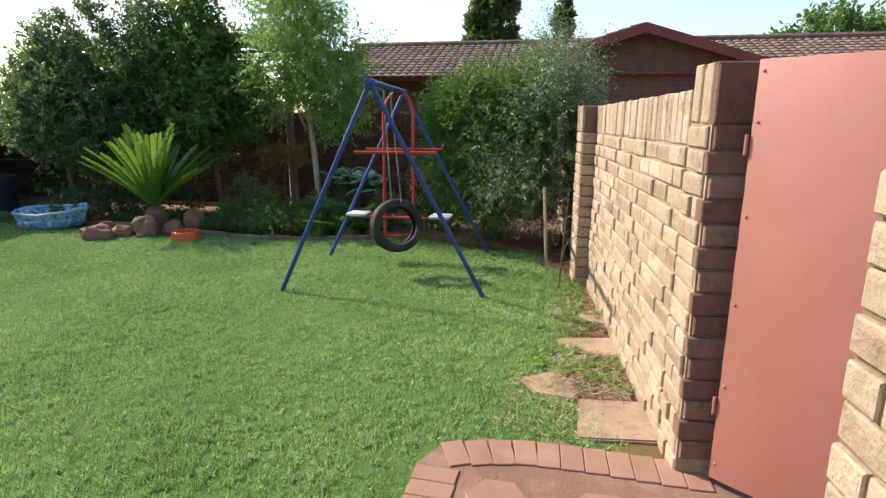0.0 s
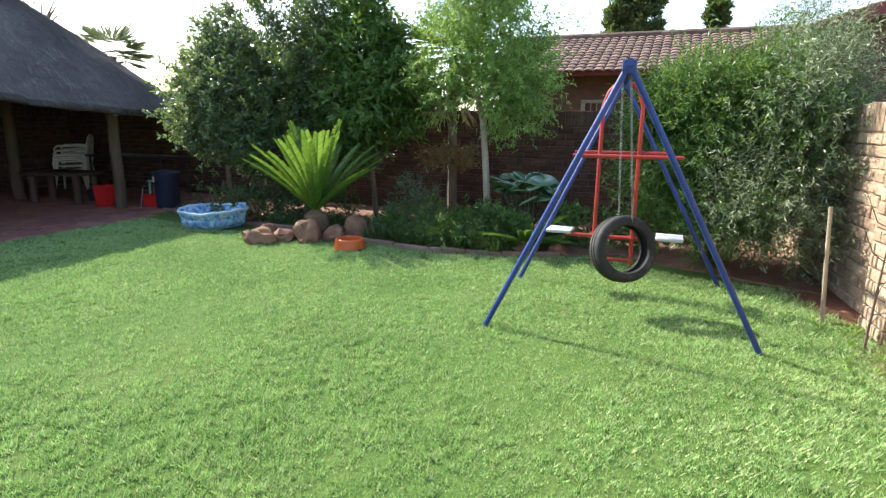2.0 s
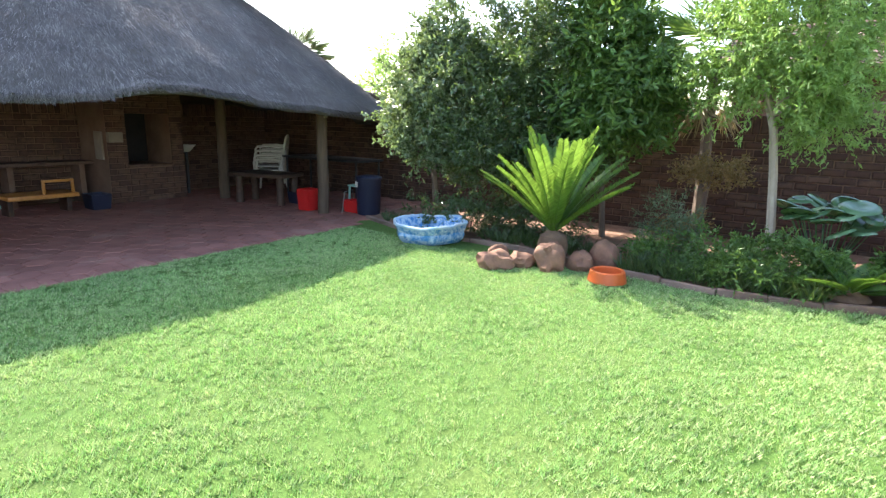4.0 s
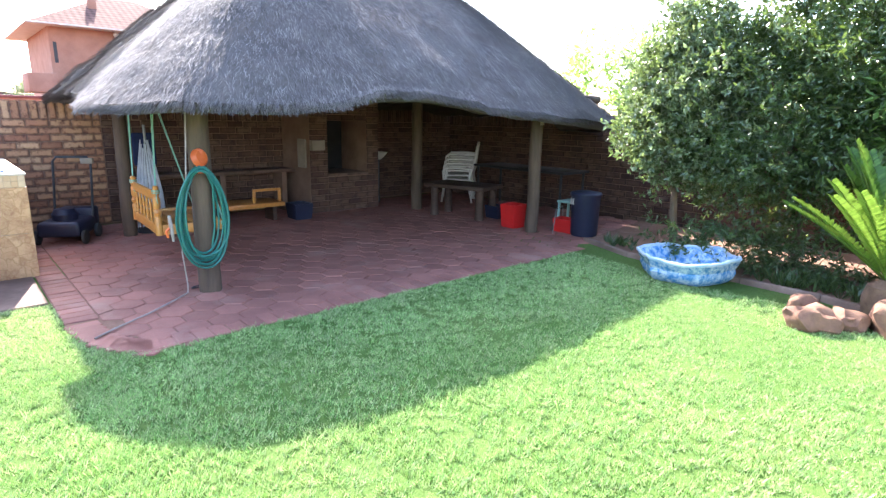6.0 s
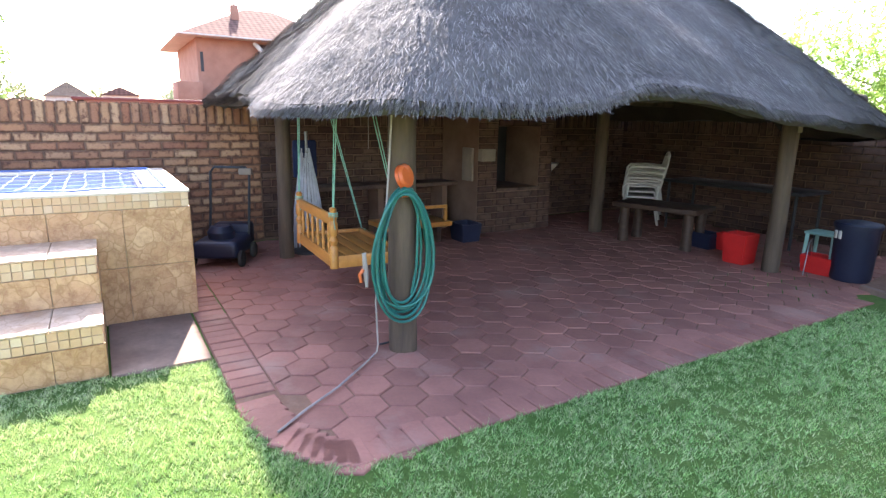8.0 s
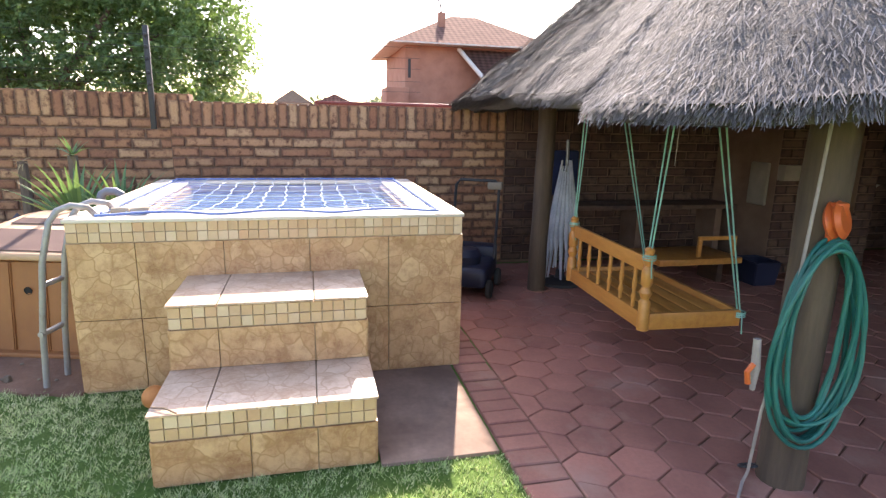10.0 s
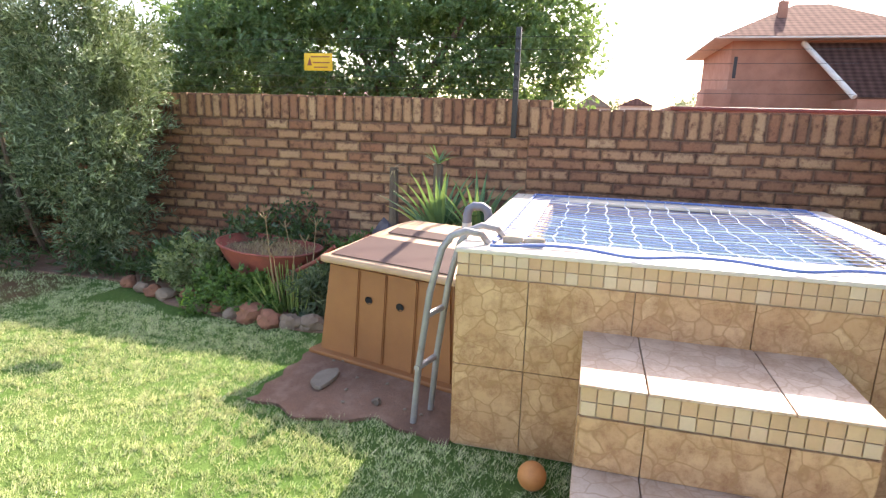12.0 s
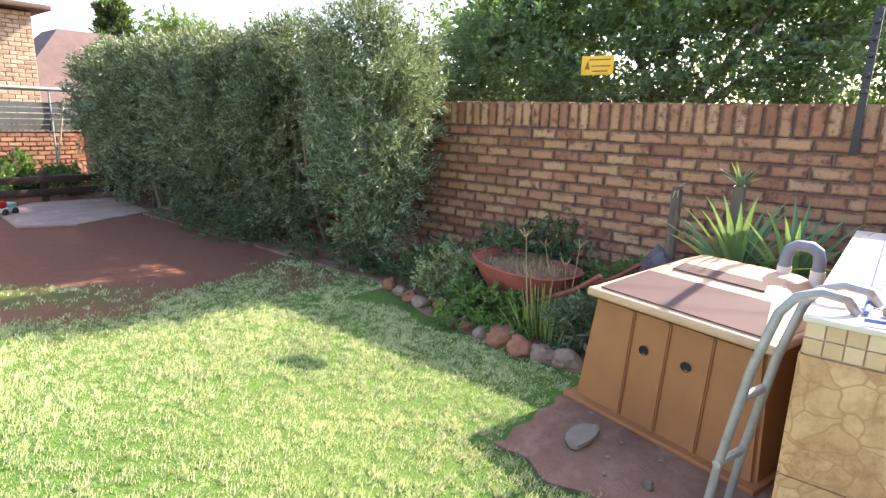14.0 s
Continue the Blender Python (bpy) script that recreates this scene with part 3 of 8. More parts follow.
for ix in range(-4, 60):
    for iy in range(0, 30):
        x, y = -8.5 - ix * HEX_R * 1.5, EDGE_S + 0.232 + HEX_R * 0.866 + iy * HEX_R * 1.732 + (HEX_R * 0.866 if ix % 2 else 0)
        corner = inside_floor(x, y, 0.04) and x > -9.6 and y < 2.4
        if inside_floor(x, y, 0.19) or corner:
            t = Matrix.Translation((x, y, random.uniform(-0.002, 0.004) - (0 if inside_floor(x, y, 0.19) else 0.006))) @ Euler((random.uniform(-0.008, 0.008), random.uniform(-0.008, 0.008), random.uniform(-0.02, 0.02))).to_matrix().to_4x4()
            hexes.append(t)
pieces("hexagon_paver", hex_block(HEX_R - 0.005, 0.05, 0.005), hexes, M_PAVER, paving, lambda p: p.x > -12.6 and p.y < 6.6)
halves = [Matrix.Translation((-8.5 - ix * HEX_R * 1.5, EDGE_S + 0.236, random.uniform(-0.002, 0.003))) for ix in range(5, 23, 2)]


def half_hex(r, h, e):
    v = []
    for rr, z, y0 in ((r, -h, 0.0), (r, -e, 0.0), (r - e, 0.0, e)):
        v += [(-rr, y0, z), (rr, y0, z), (rr * 0.5, rr * 0.866, z), (-rr * 0.5, rr * 0.866, z)]
    f = [(8, 9, 10, 11)]
    for s in (0, 4):
        for k in range(4):
            f.append((s + k, s + (k + 1) % 4, s + 4 + (k + 1) % 4, s + 4 + k))
    return np.array(v), np.array(f)


pieces("half_paver", half_hex(HEX_R - 0.005, 0.05, 0.005), halves, M_PAVER, paving)
rim = []
s = -13.4
while s < EDGE_E - 0.95:
    rim.append(Matrix.Translation((s, EDGE_S + 0.115, random.uniform(-0.002, 0.006) - 0.025)) @ pose(0, 0, 0, 0, 0, 90 + random.uniform(-1.5, 1.5)))
    s += 0.125
for a in range(4, 90, 8):
    c, sn = math.sin(radians(a)), -math.cos(radians(a))
    rim.append(Matrix.Translation((EDGE_E - 0.85 + 0.74 * c, EDGE_S + 0.42 + 0.32 * sn, -0.022)) @ pose(0, 0, 0, 0, 0, math.degrees(math.atan2(0.32 * sn * 1.8, 0.74 * c)) + 0))
s = EDGE_S + 0.47
while s < 6.9:
    rim.append(Matrix.Translation((EDGE_E - 0.115, s, random.uniform(-0.002, 0.006) - 0.025)) @ pose(0, 0, 0, 0, 0, random.uniform(-2, 2)))
    s += 0.125


def paver_block(w, d, h, e):
    v, f = bevel_block(w, h, d, e)
    return v[:, [0, 2, 1]] * np.array([1, 1, -1]), f


pieces("border_paver", paver_block(0.222, 0.115, 0.05, 0.006), rim, M_PAVER, paving)

# ---- plunge pool with tiled sides ----
SX, SXB, SY0, SY1, SZ = -10.97, -13.05, -0.447, 1.70, 0.975
TILE_TONES = ((0.46, 0.30, 0.145), (0.55, 0.38, 0.20), (0.50, 0.33, 0.16), (0.60, 0.43, 0.25))


def stone_tile_material(name, low, high, stain, fleck, joint):
    """Glazed tile printed with a crazy-paving pattern."""
    m, nt, bsdf = nodes_of(name)
    vec = coords(nt)
    warp = nt.nodes.new("ShaderNodeVectorMath")
    warp.operation = 'MULTIPLY_ADD'
    nz = nt.nodes.new("ShaderNodeTexNoise")
    nz.inputs["Scale"].default_value = 6
    nt.links.new(vec, nz.inputs["Vector"])
    nt.links.new(nz.outputs[1], warp.inputs[0])
    warp.inputs[1].default_value = (0.13, 0.13, 0.13)
    nt.links.new(vec, warp.inputs[2])
    vor = nt.nodes.new("ShaderNodeTexVoronoi")
    vor.inputs["Scale"].default_value = 11.0
    nt.links.new(warp.outputs[0], vor.inputs["Vector"])
    edge = nt.nodes.new("ShaderNodeTexVoronoi")
    edge.feature = 'DISTANCE_TO_EDGE'
    edge.inputs["Scale"].default_value = 11.0
    nt.links.new(warp.outputs[0], edge.inputs["Vector"])
    cell = mix_rgb(nt, ramp(nt, vor.outputs["Color"], 0.1, 0.9), low, high)
    cell = mix_rgb(nt, ramp(nt, noise_of(nt, vec, 8, 7, 0.75), 0.42, 0.66), cell, stain)
    cell = mix_rgb(nt, ramp(nt, noise_of(nt, vec, 50, 4), 0.42, 1.1), cell, fleck)
    col = mix_rgb(nt, ramp(nt, edge.outputs["Distance"], 0.0, 0.055), joint, cell)
    nt.links.new(col, bsdf.inputs["Base Color"])
    bsdf.inputs["Roughness"].default_value = 0.42
    b = nt.nodes.new("ShaderNodeBump")
    b.inputs["Strength"].default_value, b.inputs["Distance"].default_value = 0.2, 0.002
    nt.links.new(ramp(nt, edge.outputs["Distance"], 0.0, 0.08), b.inputs["Height"])
    nt.links.new(b.outputs[0], bsdf.inputs["Normal"])
    return m


M_TILE = stone_tile_material("crazy_paving_tile", (0.46, 0.245, 0.115), (0.60, 0.37, 0.195), (0.28, 0.12, 0.05), (0.54, 0.335, 0.175), (0.36, 0.19, 0.08))
M_TREAD = stone_tile_material("tread_tile", (0.54, 0.375, 0.265), (0.66, 0.50, 0.375), (0.40, 0.245, 0.155), (0.60, 0.45, 0.33), (0.44, 0.28, 0.18))
M_MOSAIC = surf("mosaic_tile", (0.55, 0.39, 0.23), (0.48, 0.32, 0.18), 0.4, 6, 50, 0.1, 0.12,
                tones=((0.50, 0.30, 0.155), (0.58, 0.375, 0.215), (0.54, 0.30, 0.165), (0.68, 0.52, 0.36), (0.50, 0.30, 0.16), (0.60, 0.40, 0.24)))
M_GROUT = surf("brown_grout", (0.52, 0.38, 0.25), (0.43, 0.30, 0.19), 0.9, 4, 60, 0.2)
FLAT = bevel_block(1, 0.012, 1, 0.0015)
MOSAIC = bevel_block(0.0500, 0.008, 0.0500, 0.0012)


def clad(parent, p0, u, n, length, z0, z1, xs, zs, band):
    """Tiles on an upright face: joints at xs and zs, and a two-row mosaic band under z1 where wanted."""
    turn = Matrix((Vector(u), -Vector(n), (0, 0, 1))).transposed().to_4x4()
    top = z1 - (0.112 if band else 0)
    out = []
    for a, b in zip(xs, xs[1:]):
        for c, d in zip(zs, zs[1:]):
            d = min(d, top)
            if d - c > 0.02:
                out.append(Matrix.Translation(Vector(p0) + Vector(u) * (a + b) / 2 + Vector(n) * 0.002 + Vector((0, 0, (c + d) / 2))) @ turn @ Matrix.Diagonal((b - a - 0.004, 1, d - c - 0.004, 1)))
    pieces("wall_tile", FLAT, out, M_TILE, parent)
    if band:
        k = round(length / 0.0535)
        small = [Matrix.Translation(Vector(p0) + Vector(u) * (i + 0.5) * length / k - Vector(n) * 0.002 + Vector((0, 0, z1 - 0.029 - r * 0.054))) @ turn for i in range(k) for r in (0, 1)]
        pieces("mosaic", MOSAIC, small, M_MOSAIC, parent)


def build_pool():
    pool = thing("plunge_pool", "raised plunge pool clad in tan crazy-paving tiles", "pool")
    bm = bmesh.new()
    t = 0.30
    for a, b, c, d in ((SX - t, SX - 0.006, SY0, SY1), (SXB, SXB + t, SY0, SY1), (SXB + t, SX - t, SY0, SY0 + t), (SXB + t, SX - t, SY1 - t, SY1)):
        box(bm, a, b, c + (0.006 if c == SY0 else 0), d - (0.006 if d == SY1 else 0), -0.05, SZ - 0.022)
    part("shell", bm, M_GROUT, pool, smooth=False)
    xs = [0, 0.327, 0.777, 1.242, 1.697, SY1 - SY0]
    clad(pool, (SX, SY0, 0), (0, 1, 0), (1, 0, 0), SY1 - SY0, 0, SZ - 0.012, xs, [0.0, 0.42, 0.9], True)
    clad(pool, (SX, SY1, 0), (-1, 0, 0), (0, 1, 0), SX - SXB, 0, SZ - 0.012, [0, 0.45, 0.9, 1.35, 1.8, 2.08], [0.0, 0.42, 0.9], True)
    clad(pool, (SXB, SY0, 0), (1, 0, 0), (0, -1, 0), SX - SXB, 0, SZ - 0.012, [0, 0.28, 0.73, 1.18, 1.63, 2.08], [0.0, 0.42, 0.9], True)
    bm = bmesh.new()
    for a, b, c, d in ((SX - 0.27, SX + 0.012, SY0 - 0.012, SY1 + 0.012), (SXB - 0.01, SXB + 0.27, SY0 - 0.012, SY1 + 0.012), (SXB + 0.272, SX - 0.272, SY0 - 0.012, SY0 + 0.27), (SXB + 0.272, SX - 0.272, SY1 - 0.27, SY1 + 0.012)):
        box(bm, a, b, c, d, SZ - 0.016, SZ + 0.004, 0.004)
    part("rim", bm, M_CREAM, pool, "pale tiled rim")
    return pool


pool = build_pool()


def build_steps():
    steps = thing("pool_steps", "two tan tiled steps up to the plunge pool", "steps")
    y0, y1 = 0.14, 1.065
    for x0, x1, z0, z1 in ((-10.965, -10.435, 0.33, 0.655), (-10.965, -10.0, 0.0, 0.33)):
        bm = bmesh.new()
        box(bm, x0, x1 - 0.008, y0 + 0.008, y1 - 0.008, z0 - (0.0 if z0 else 0.05), z1 - 0.014)
        part("step_core", bm, M_GROUT, steps, smooth=False)
        clad(steps, (x1, y0, 0), (0, 1, 0), (1, 0, 0), y1 - y0, z0, z1 - 0.012, [0, 0.22, 0.67, 0.925] if z0 else [0, 0.39, 0.67, 0.925], [z0, z1], True)
        clad(steps, (x1, y1, 0), (-1, 0, 0), (0, 1, 0), x1 - x0, z0, z1 - 0.012, [0, 0.42, x1 - x0] if x1 - x0 > 0.5 else [0, x1 - x0], [z0, z1], True)
        clad(steps, (x0, y0, 0), (1, 0, 0), (0, -1, 0), x1 - x0, z0, z1 - 0.012, [0, 0.12, x1 - x0], [z0, z1], True)
        back = x0 if z0 else -10.432
        for a, b in ((0, 0.22), (0.222, 0.67), (0.672, 0.925)):
            bm = bmesh.new()
            box(bm, back, x1 + 0.012, y0 + a - (0.01 if not a else 0), y0 + b + (0.01 if b > 0.9 else -0.003), z1 - 0.012, z1, 0.003)
            part("tread_tile", bm, M_TREAD, steps, "cream stone-patterned tread tile")
    return steps


build_steps()
bm = bmesh.new()
box(bm, -10.955, -9.97, 1.085, EDGE_S - 0.015, -0.06, 0.006, 0.006)
tagged(part("concrete_slab", bm, M_CONCRETE), "stained red-brown concrete slab beside the pool", "slab", kind="structure")


# ---- swing set ----
M_BLUE = surf("blue_painted_steel", (0.026, 0.055, 0.215), (0.018, 0.04, 0.155), 0.4, 4, 60, 0.1, 0.2, dirt=(0.10, 0.11, 0.16), dirt_at=(0.62, 0.8), dirt_scale=9)
M_RED = surf("red_painted_steel", (0.38, 0.035, 0.025), (0.28, 0.03, 0.022), 0.4, 4, 60, 0.1, 0.2)
M_RUBBER = surf("tyre_rubber", (0.018, 0.018, 0.018), (0.03, 0.028, 0.026), 0.75, 5, 50, 0.4, 0.3, dirt=(0.09, 0.085, 0.08), dirt_at=(0.55, 0.8), dirt_scale=4)


def build_swing_set():
    sw = thing("swing_set", "blue and red painted steel swing set on the lawn", "swing set")
    tn, tf = Vector((-1.53, 4.52, 1.80)), Vector((-1.70, 6.16, 1.80))
    for foot, top in (((-2.40, 4.48, 0), tn), ((-0.583, 4.70, 0), tn), ((-2.50, 5.82, 0), tf), ((-0.74, 6.36, 0), tf)):
        bm = bmesh.new()
        tube(bm, [Vector(foot) - Vector((0, 0, 0.03)), top], 0.0200, 12)
        part("leg", bm, M_BLUE, sw)
    bm = bmesh.new()
    d = (tf - tn).normalized()
    tube(bm, [tn - d * 0.05, tf + d * 0.05], 0.026, 12)
    part("top_bar", bm, M_BLUE, sw)
    for p in (tn, tf):
        bm = bmesh.new()
        box(bm, p.x - 0.042, p.x + 0.042, p.y - 0.024, p.y + 0.024, p.z - 0.065, p.z + 0.018, 0.01)
        part("bracket", bm, M_BLUE, sw)
    return sw, tn, tf


swing, TN, TF = build_swing_set()


# ---- pump cover ----
M_COVER = surf("brown_moulded_plastic", (0.30, 0.12, 0.040), (0.245, 0.095, 0.032), 0.55, 3, 70, 0.15, 0.12, dirt=(0.25, 0.12, 0.065), dirt_at=(0.6, 0.85), dirt_scale=2.5)
M_LID = surf("sun_faded_lid", (0.52, 0.34, 0.215), (0.45, 0.28, 0.17), 0.6, 3, 60, 0.15, 0.1)
M_PANEL = surf("dark_brown_panel", (0.10, 0.056, 0.046), (0.08, 0.046, 0.038), 0.75, 3, 60, 0.2, 0.15)

# ---- plants ----
def leaf_arrays(P, D, L, W, fold=0.12):
    """Verts of many leaves: base P, unit way D, length L, width W."""
    n = len(P)
    ref = RNG.normal(0, 1, (n, 3))
    S = np.cross(D, ref)
    S /= np.linalg.norm(S, axis=1)[:, None] + 1e-9
    U = np.cross(S, D)
    L, W = np.broadcast_to(L, n)[:, None], np.broadcast_to(W, n)[:, None]
    mid = P + D * L * 0.45
    return np.stack([P, mid + S * W / 2 + U * W * fold, P + D * L - U * L * 0.08, mid - S * W / 2 + U * W * fold], 1).reshape(-1, 3)


def leaf_mesh(name, v):
    return fast_mesh(name, v, np.arange(len(v)).reshape(-1, 4))


def unit(a):
    return a / (np.linalg.norm(a, axis=1)[:, None] + 1e-9)


def crown(blobs, clumps, per, L, W, twig=0.22, droop=-0.1, shell=0.6, rough=0.25, spread=0.7, upright=0.25, mass=14, lump=0.17):
    """Leaves of a crown: twigs gathered in lumps, most near the outside of uneven ellipsoids (x, y, z, rx, ry, rz)."""
    b = np.array(blobs, float)
    wt = (b[:, 3] * b[:, 4] + b[:, 4] * b[:, 5] + b[:, 3] * b[:, 5])
    count = max(6, clumps // mass)
    k = RNG.choice(len(b), count, p=wt / wt.sum())
    d0 = unit(RNG.normal(0, 1, (count, 3)))
    wob = np.array([noise.fractal(Vector((q[0] * 2.2 + i, q[1] * 2.2, q[2] * 2.2)), 1.0, 2.0, 3) for q, i in zip(d0, k * 3.7)])
    r = (shell + (1 - shell) * RNG.uniform(0, 1, count) ** 0.7) * (1 + rough * wob)
    c0 = b[k, :3] + d0 * b[k, 3:] * r[:, None]
    size = lump * np.clip(b[k, 3:].mean(1), 0.15, 2.0) * RNG.uniform(0.6, 1.4, count)
    of = RNG.integers(0, count, clumps)
    off = RNG.normal(0, 1, (clumps, 3)) * np.array([1, 1, 0.75])
    c = c0[of] + off * size[of][:, None]
    d = unit(d0[of] * 0.7 + unit(off) * 0.8)
    keep = c[:, 2] > 0.02
    c, d = c[keep], d[keep]
    n = len(c)
    way = unit(d + RNG.normal(0, 0.35, (n, 3)) + np.array([0, 0, upright]))
    cc, ww = np.repeat(c, per, 0), np.repeat(way, per, 0)
    s = np.tile(np.linspace(0, 1, per), n)[:, None]
    P = cc + ww * twig * s + RNG.normal(0, 0.012, (n * per, 3))
    D = unit(ww * 0.5 + RNG.normal(0, spread, (n * per, 3)) + np.array([0, 0, droop]))
    P[:, 2] = np.maximum(P[:, 2], 0.01)
    return leaf_arrays(P, D, L * RNG.uniform(0.6, 1.25, n * per), W * RNG.uniform(0.7, 1.2, n * per))


M_BARK = surf("grey_brown_bark", (0.19, 0.14, 0.10), (0.11, 0.08, 0.06), 0.9, 4, 30, 0.7, 0.35, stretch=(3, 3, 0.7), depth=0.01)
M_BARK_PALE = surf("pale_smooth_bark", (0.42, 0.35, 0.27), (0.30, 0.24, 0.18), 0.85, 5, 30, 0.4, 0.25, stretch=(2, 2, 0.7))
M_LEAF_DARK = leaf_mat("dark_glossy_leaf", ((0.026, 0.055, 0.019), (0.048, 0.092, 0.03), (0.085, 0.14, 0.048), (0.035, 0.07, 0.024)), 0.28, 0.28, spec=0.6)
M_LEAF_SHRUB = leaf_mat("sunny_shrub_leaf", ((0.055, 0.09, 0.04), (0.10, 0.15, 0.065), (0.22, 0.28, 0.15), (0.075, 0.12, 0.05)), 0.32, 0.24, spec=0.8)
M_LEAF_TREE = leaf_mat("deep_green_tree_leaf", ((0.06, 0.12, 0.05), (0.10, 0.185, 0.078), (0.16, 0.25, 0.11), (0.075, 0.15, 0.06)), 0.45, 0.35)
M_LEAF_MID = leaf_mat("fresh_green_leaf", ((0.042, 0.098, 0.022), (0.075, 0.155, 0.034), (0.135, 0.235, 0.06), (0.054, 0.122, 0.027)), 0.33, 0.38)
M_LEAF_LIGHT = leaf_mat("light_green_leaf", ((0.14, 0.24, 0.06), (0.22, 0.36, 0.09), (0.32, 0.46, 0.15), (0.18, 0.31, 0.075)), 0.5, 0.45)
M_LEAF_GREY = leaf_mat("grey_green_leaf", ((0.055, 0.085, 0.04), (0.09, 0.125, 0.065), (0.15, 0.19, 0.11), (0.075, 0.11, 0.05)), 0.2, 0.5)
M_LEAF_OLIVE = leaf_mat("olive_leaf", ((0.04, 0.065, 0.028), (0.11, 0.155, 0.072), (0.33, 0.39, 0.23), (0.068, 0.10, 0.044)), 0.18, 0.42, spec=0.5)
M_LEAF_RUST = leaf_mat("rusty_leaf", ((0.20, 0.10, 0.04), (0.28, 0.17, 0.07), (0.14, 0.09, 0.04)), 0.3, 0.5)
M_CYCAD = leaf_mat("cycad_leaflet", ((0.05, 0.115, 0.018), (0.09, 0.19, 0.03), (0.14, 0.26, 0.045)), 0.4, 0.3)
M_VARIEG = leaf_mat("variegated_leaf", ((0.10, 0.16, 0.06), (0.30, 0.33, 0.17), (0.16, 0.22, 0.08)), 0.3, 0.45)
M_DRY = leaf_mat("dry_stem", ((0.30, 0.21, 0.11), (0.40, 0.30, 0.17), (0.24, 0.16, 0.08)), 0.1, 0.7)


def plant(name, label, category, leaves, material, stems=(), bark=None, group="", crown_name="crown", extra=()):
    """A plant as one thing: each stem or limb set, and the leaves."""
    ob = thing(name, label, category, group)
    for nm, paths in stems:
        for pts, rs in paths:
            bm = bmesh.new()
            tube(bm, pts, rs, 7)
            part(nm, bm, bark or M_BARK, ob)
    as_object(crown_name, leaf_mesh(crown_name, leaves), material, ob, kind="stuff")
    for nm, lv, mt in extra:
        as_object(nm, leaf_mesh(nm, lv), mt, ob, kind="stuff")
    return ob


def limb(a, b, r0, r1, bend=0.1, n=7, seed=0):
    rr = random.Random(seed)
    a, b = Vector(a), Vector(b)
    off = Vector((rr.uniform(-1, 1), rr.uniform(-1, 1), rr.uniform(-0.3, 0.6))) * bend * (b - a).length
    pts = [a.lerp(b, i / (n - 1)) + off * math.sin(math.pi * i / (n - 1)) for i in range(n)]
    return pts, [r0 + (r1 - r0) * i / (n - 1) for i in range(n)]


def limbs(base, fork, tips, r, seed=1):
    """A trunk from base to fork and limbs from there to the tips."""
    return [("trunk", [limb(base, fork, r, r * 0.7, 0.04, 8, seed)]), ("limb", [limb(fork, t, r * 0.55, r * 0.12, 0.12, 7, seed + i) for i, t in enumerate(tips)])]


# big shrubs along the north boundary
plant("shrub", "large dark green small-leaved shrub beside the shelter", "shrub",
      crown([(-7.6, 7.75, 1.62, 0.72, 0.7, 0.75), (-7.85, 7.7, 1.85, 0.48, 0.45, 0.5), (-7.65, 7.8, 2.35, 0.4, 0.4, 0.5), (-7.3, 7.85, 1.0, 0.5, 0.45, 0.32), (-7.95, 7.7, 2.45, 0.13, 0.13, 0.4), (-7.6, 7.8, 2.75, 0.14, 0.14, 0.4), (-8.15, 7.7, 2.1, 0.13, 0.13, 0.3)], 3200, 13, 0.066, 0.036, 0.14, 0.0, 0.55, 0.35), M_LEAF_SHRUB,
      limbs((-7.75, 7.85, 0), (-7.8, 7.8, 0.7), [(-8.3, 7.6, 1.6), (-7.7, 7.9, 2.3), (-7.3, 7.6, 1.7), (-8.0, 7.4, 1.3)], 0.055, 3))
plant("shrub", "tall dark green glossy shrub behind the cycad", "shrub",
      crown([(-6.65, 7.95, 1.6, 0.85, 0.75, 1.25), (-6.35, 8.0, 2.35, 0.45, 0.5, 0.6), (-6.95, 7.8, 2.1, 0.45, 0.45, 0.55), (-6.0, 8.1, 1.2, 0.6, 0.5, 0.8), (-6.9, 7.8, 2.8, 0.18, 0.18, 0.4), (-6.2, 8.0, 3.0, 0.16, 0.16, 0.4)], 3000, 13, 0.07, 0.030, 0.22, -0.1, 0.45, 0.35), M_LEAF_DARK,
      limbs((-6.5, 8.1, 0), (-6.5, 8.05, 0.6), [(-6.9, 7.8, 2.0), (-6.3, 8.1, 2.6), (-5.9, 8.0, 1.5), (-6.9, 7.7, 1.2)], 0.06, 5))
plant("tree", "bright green broad-leaved young tree behind the cycad", "tree",
      crown([(-5.5, 8.2, 2.25, 0.42, 0.42, 0.85), (-5.3, 8.1, 1.6, 0.6, 0.5, 0.6), (-5.6, 8.2, 3.0, 0.35, 0.35, 0.4), (-4.95, 8.2, 1.8, 0.45, 0.4, 0.45)], 1500, 11, 0.12, 0.046, 0.26, -0.2, 0.35, 0.45), M_LEAF_MID,
      limbs((-5.4, 8.3, 0), (-5.45, 8.25, 1.0), [(-5.7, 8.1, 2.8), (-5.2, 8.2, 2.2), (-5.0, 8.1, 1.8), (-5.6, 8.3, 3.1)], 0.045, 8))
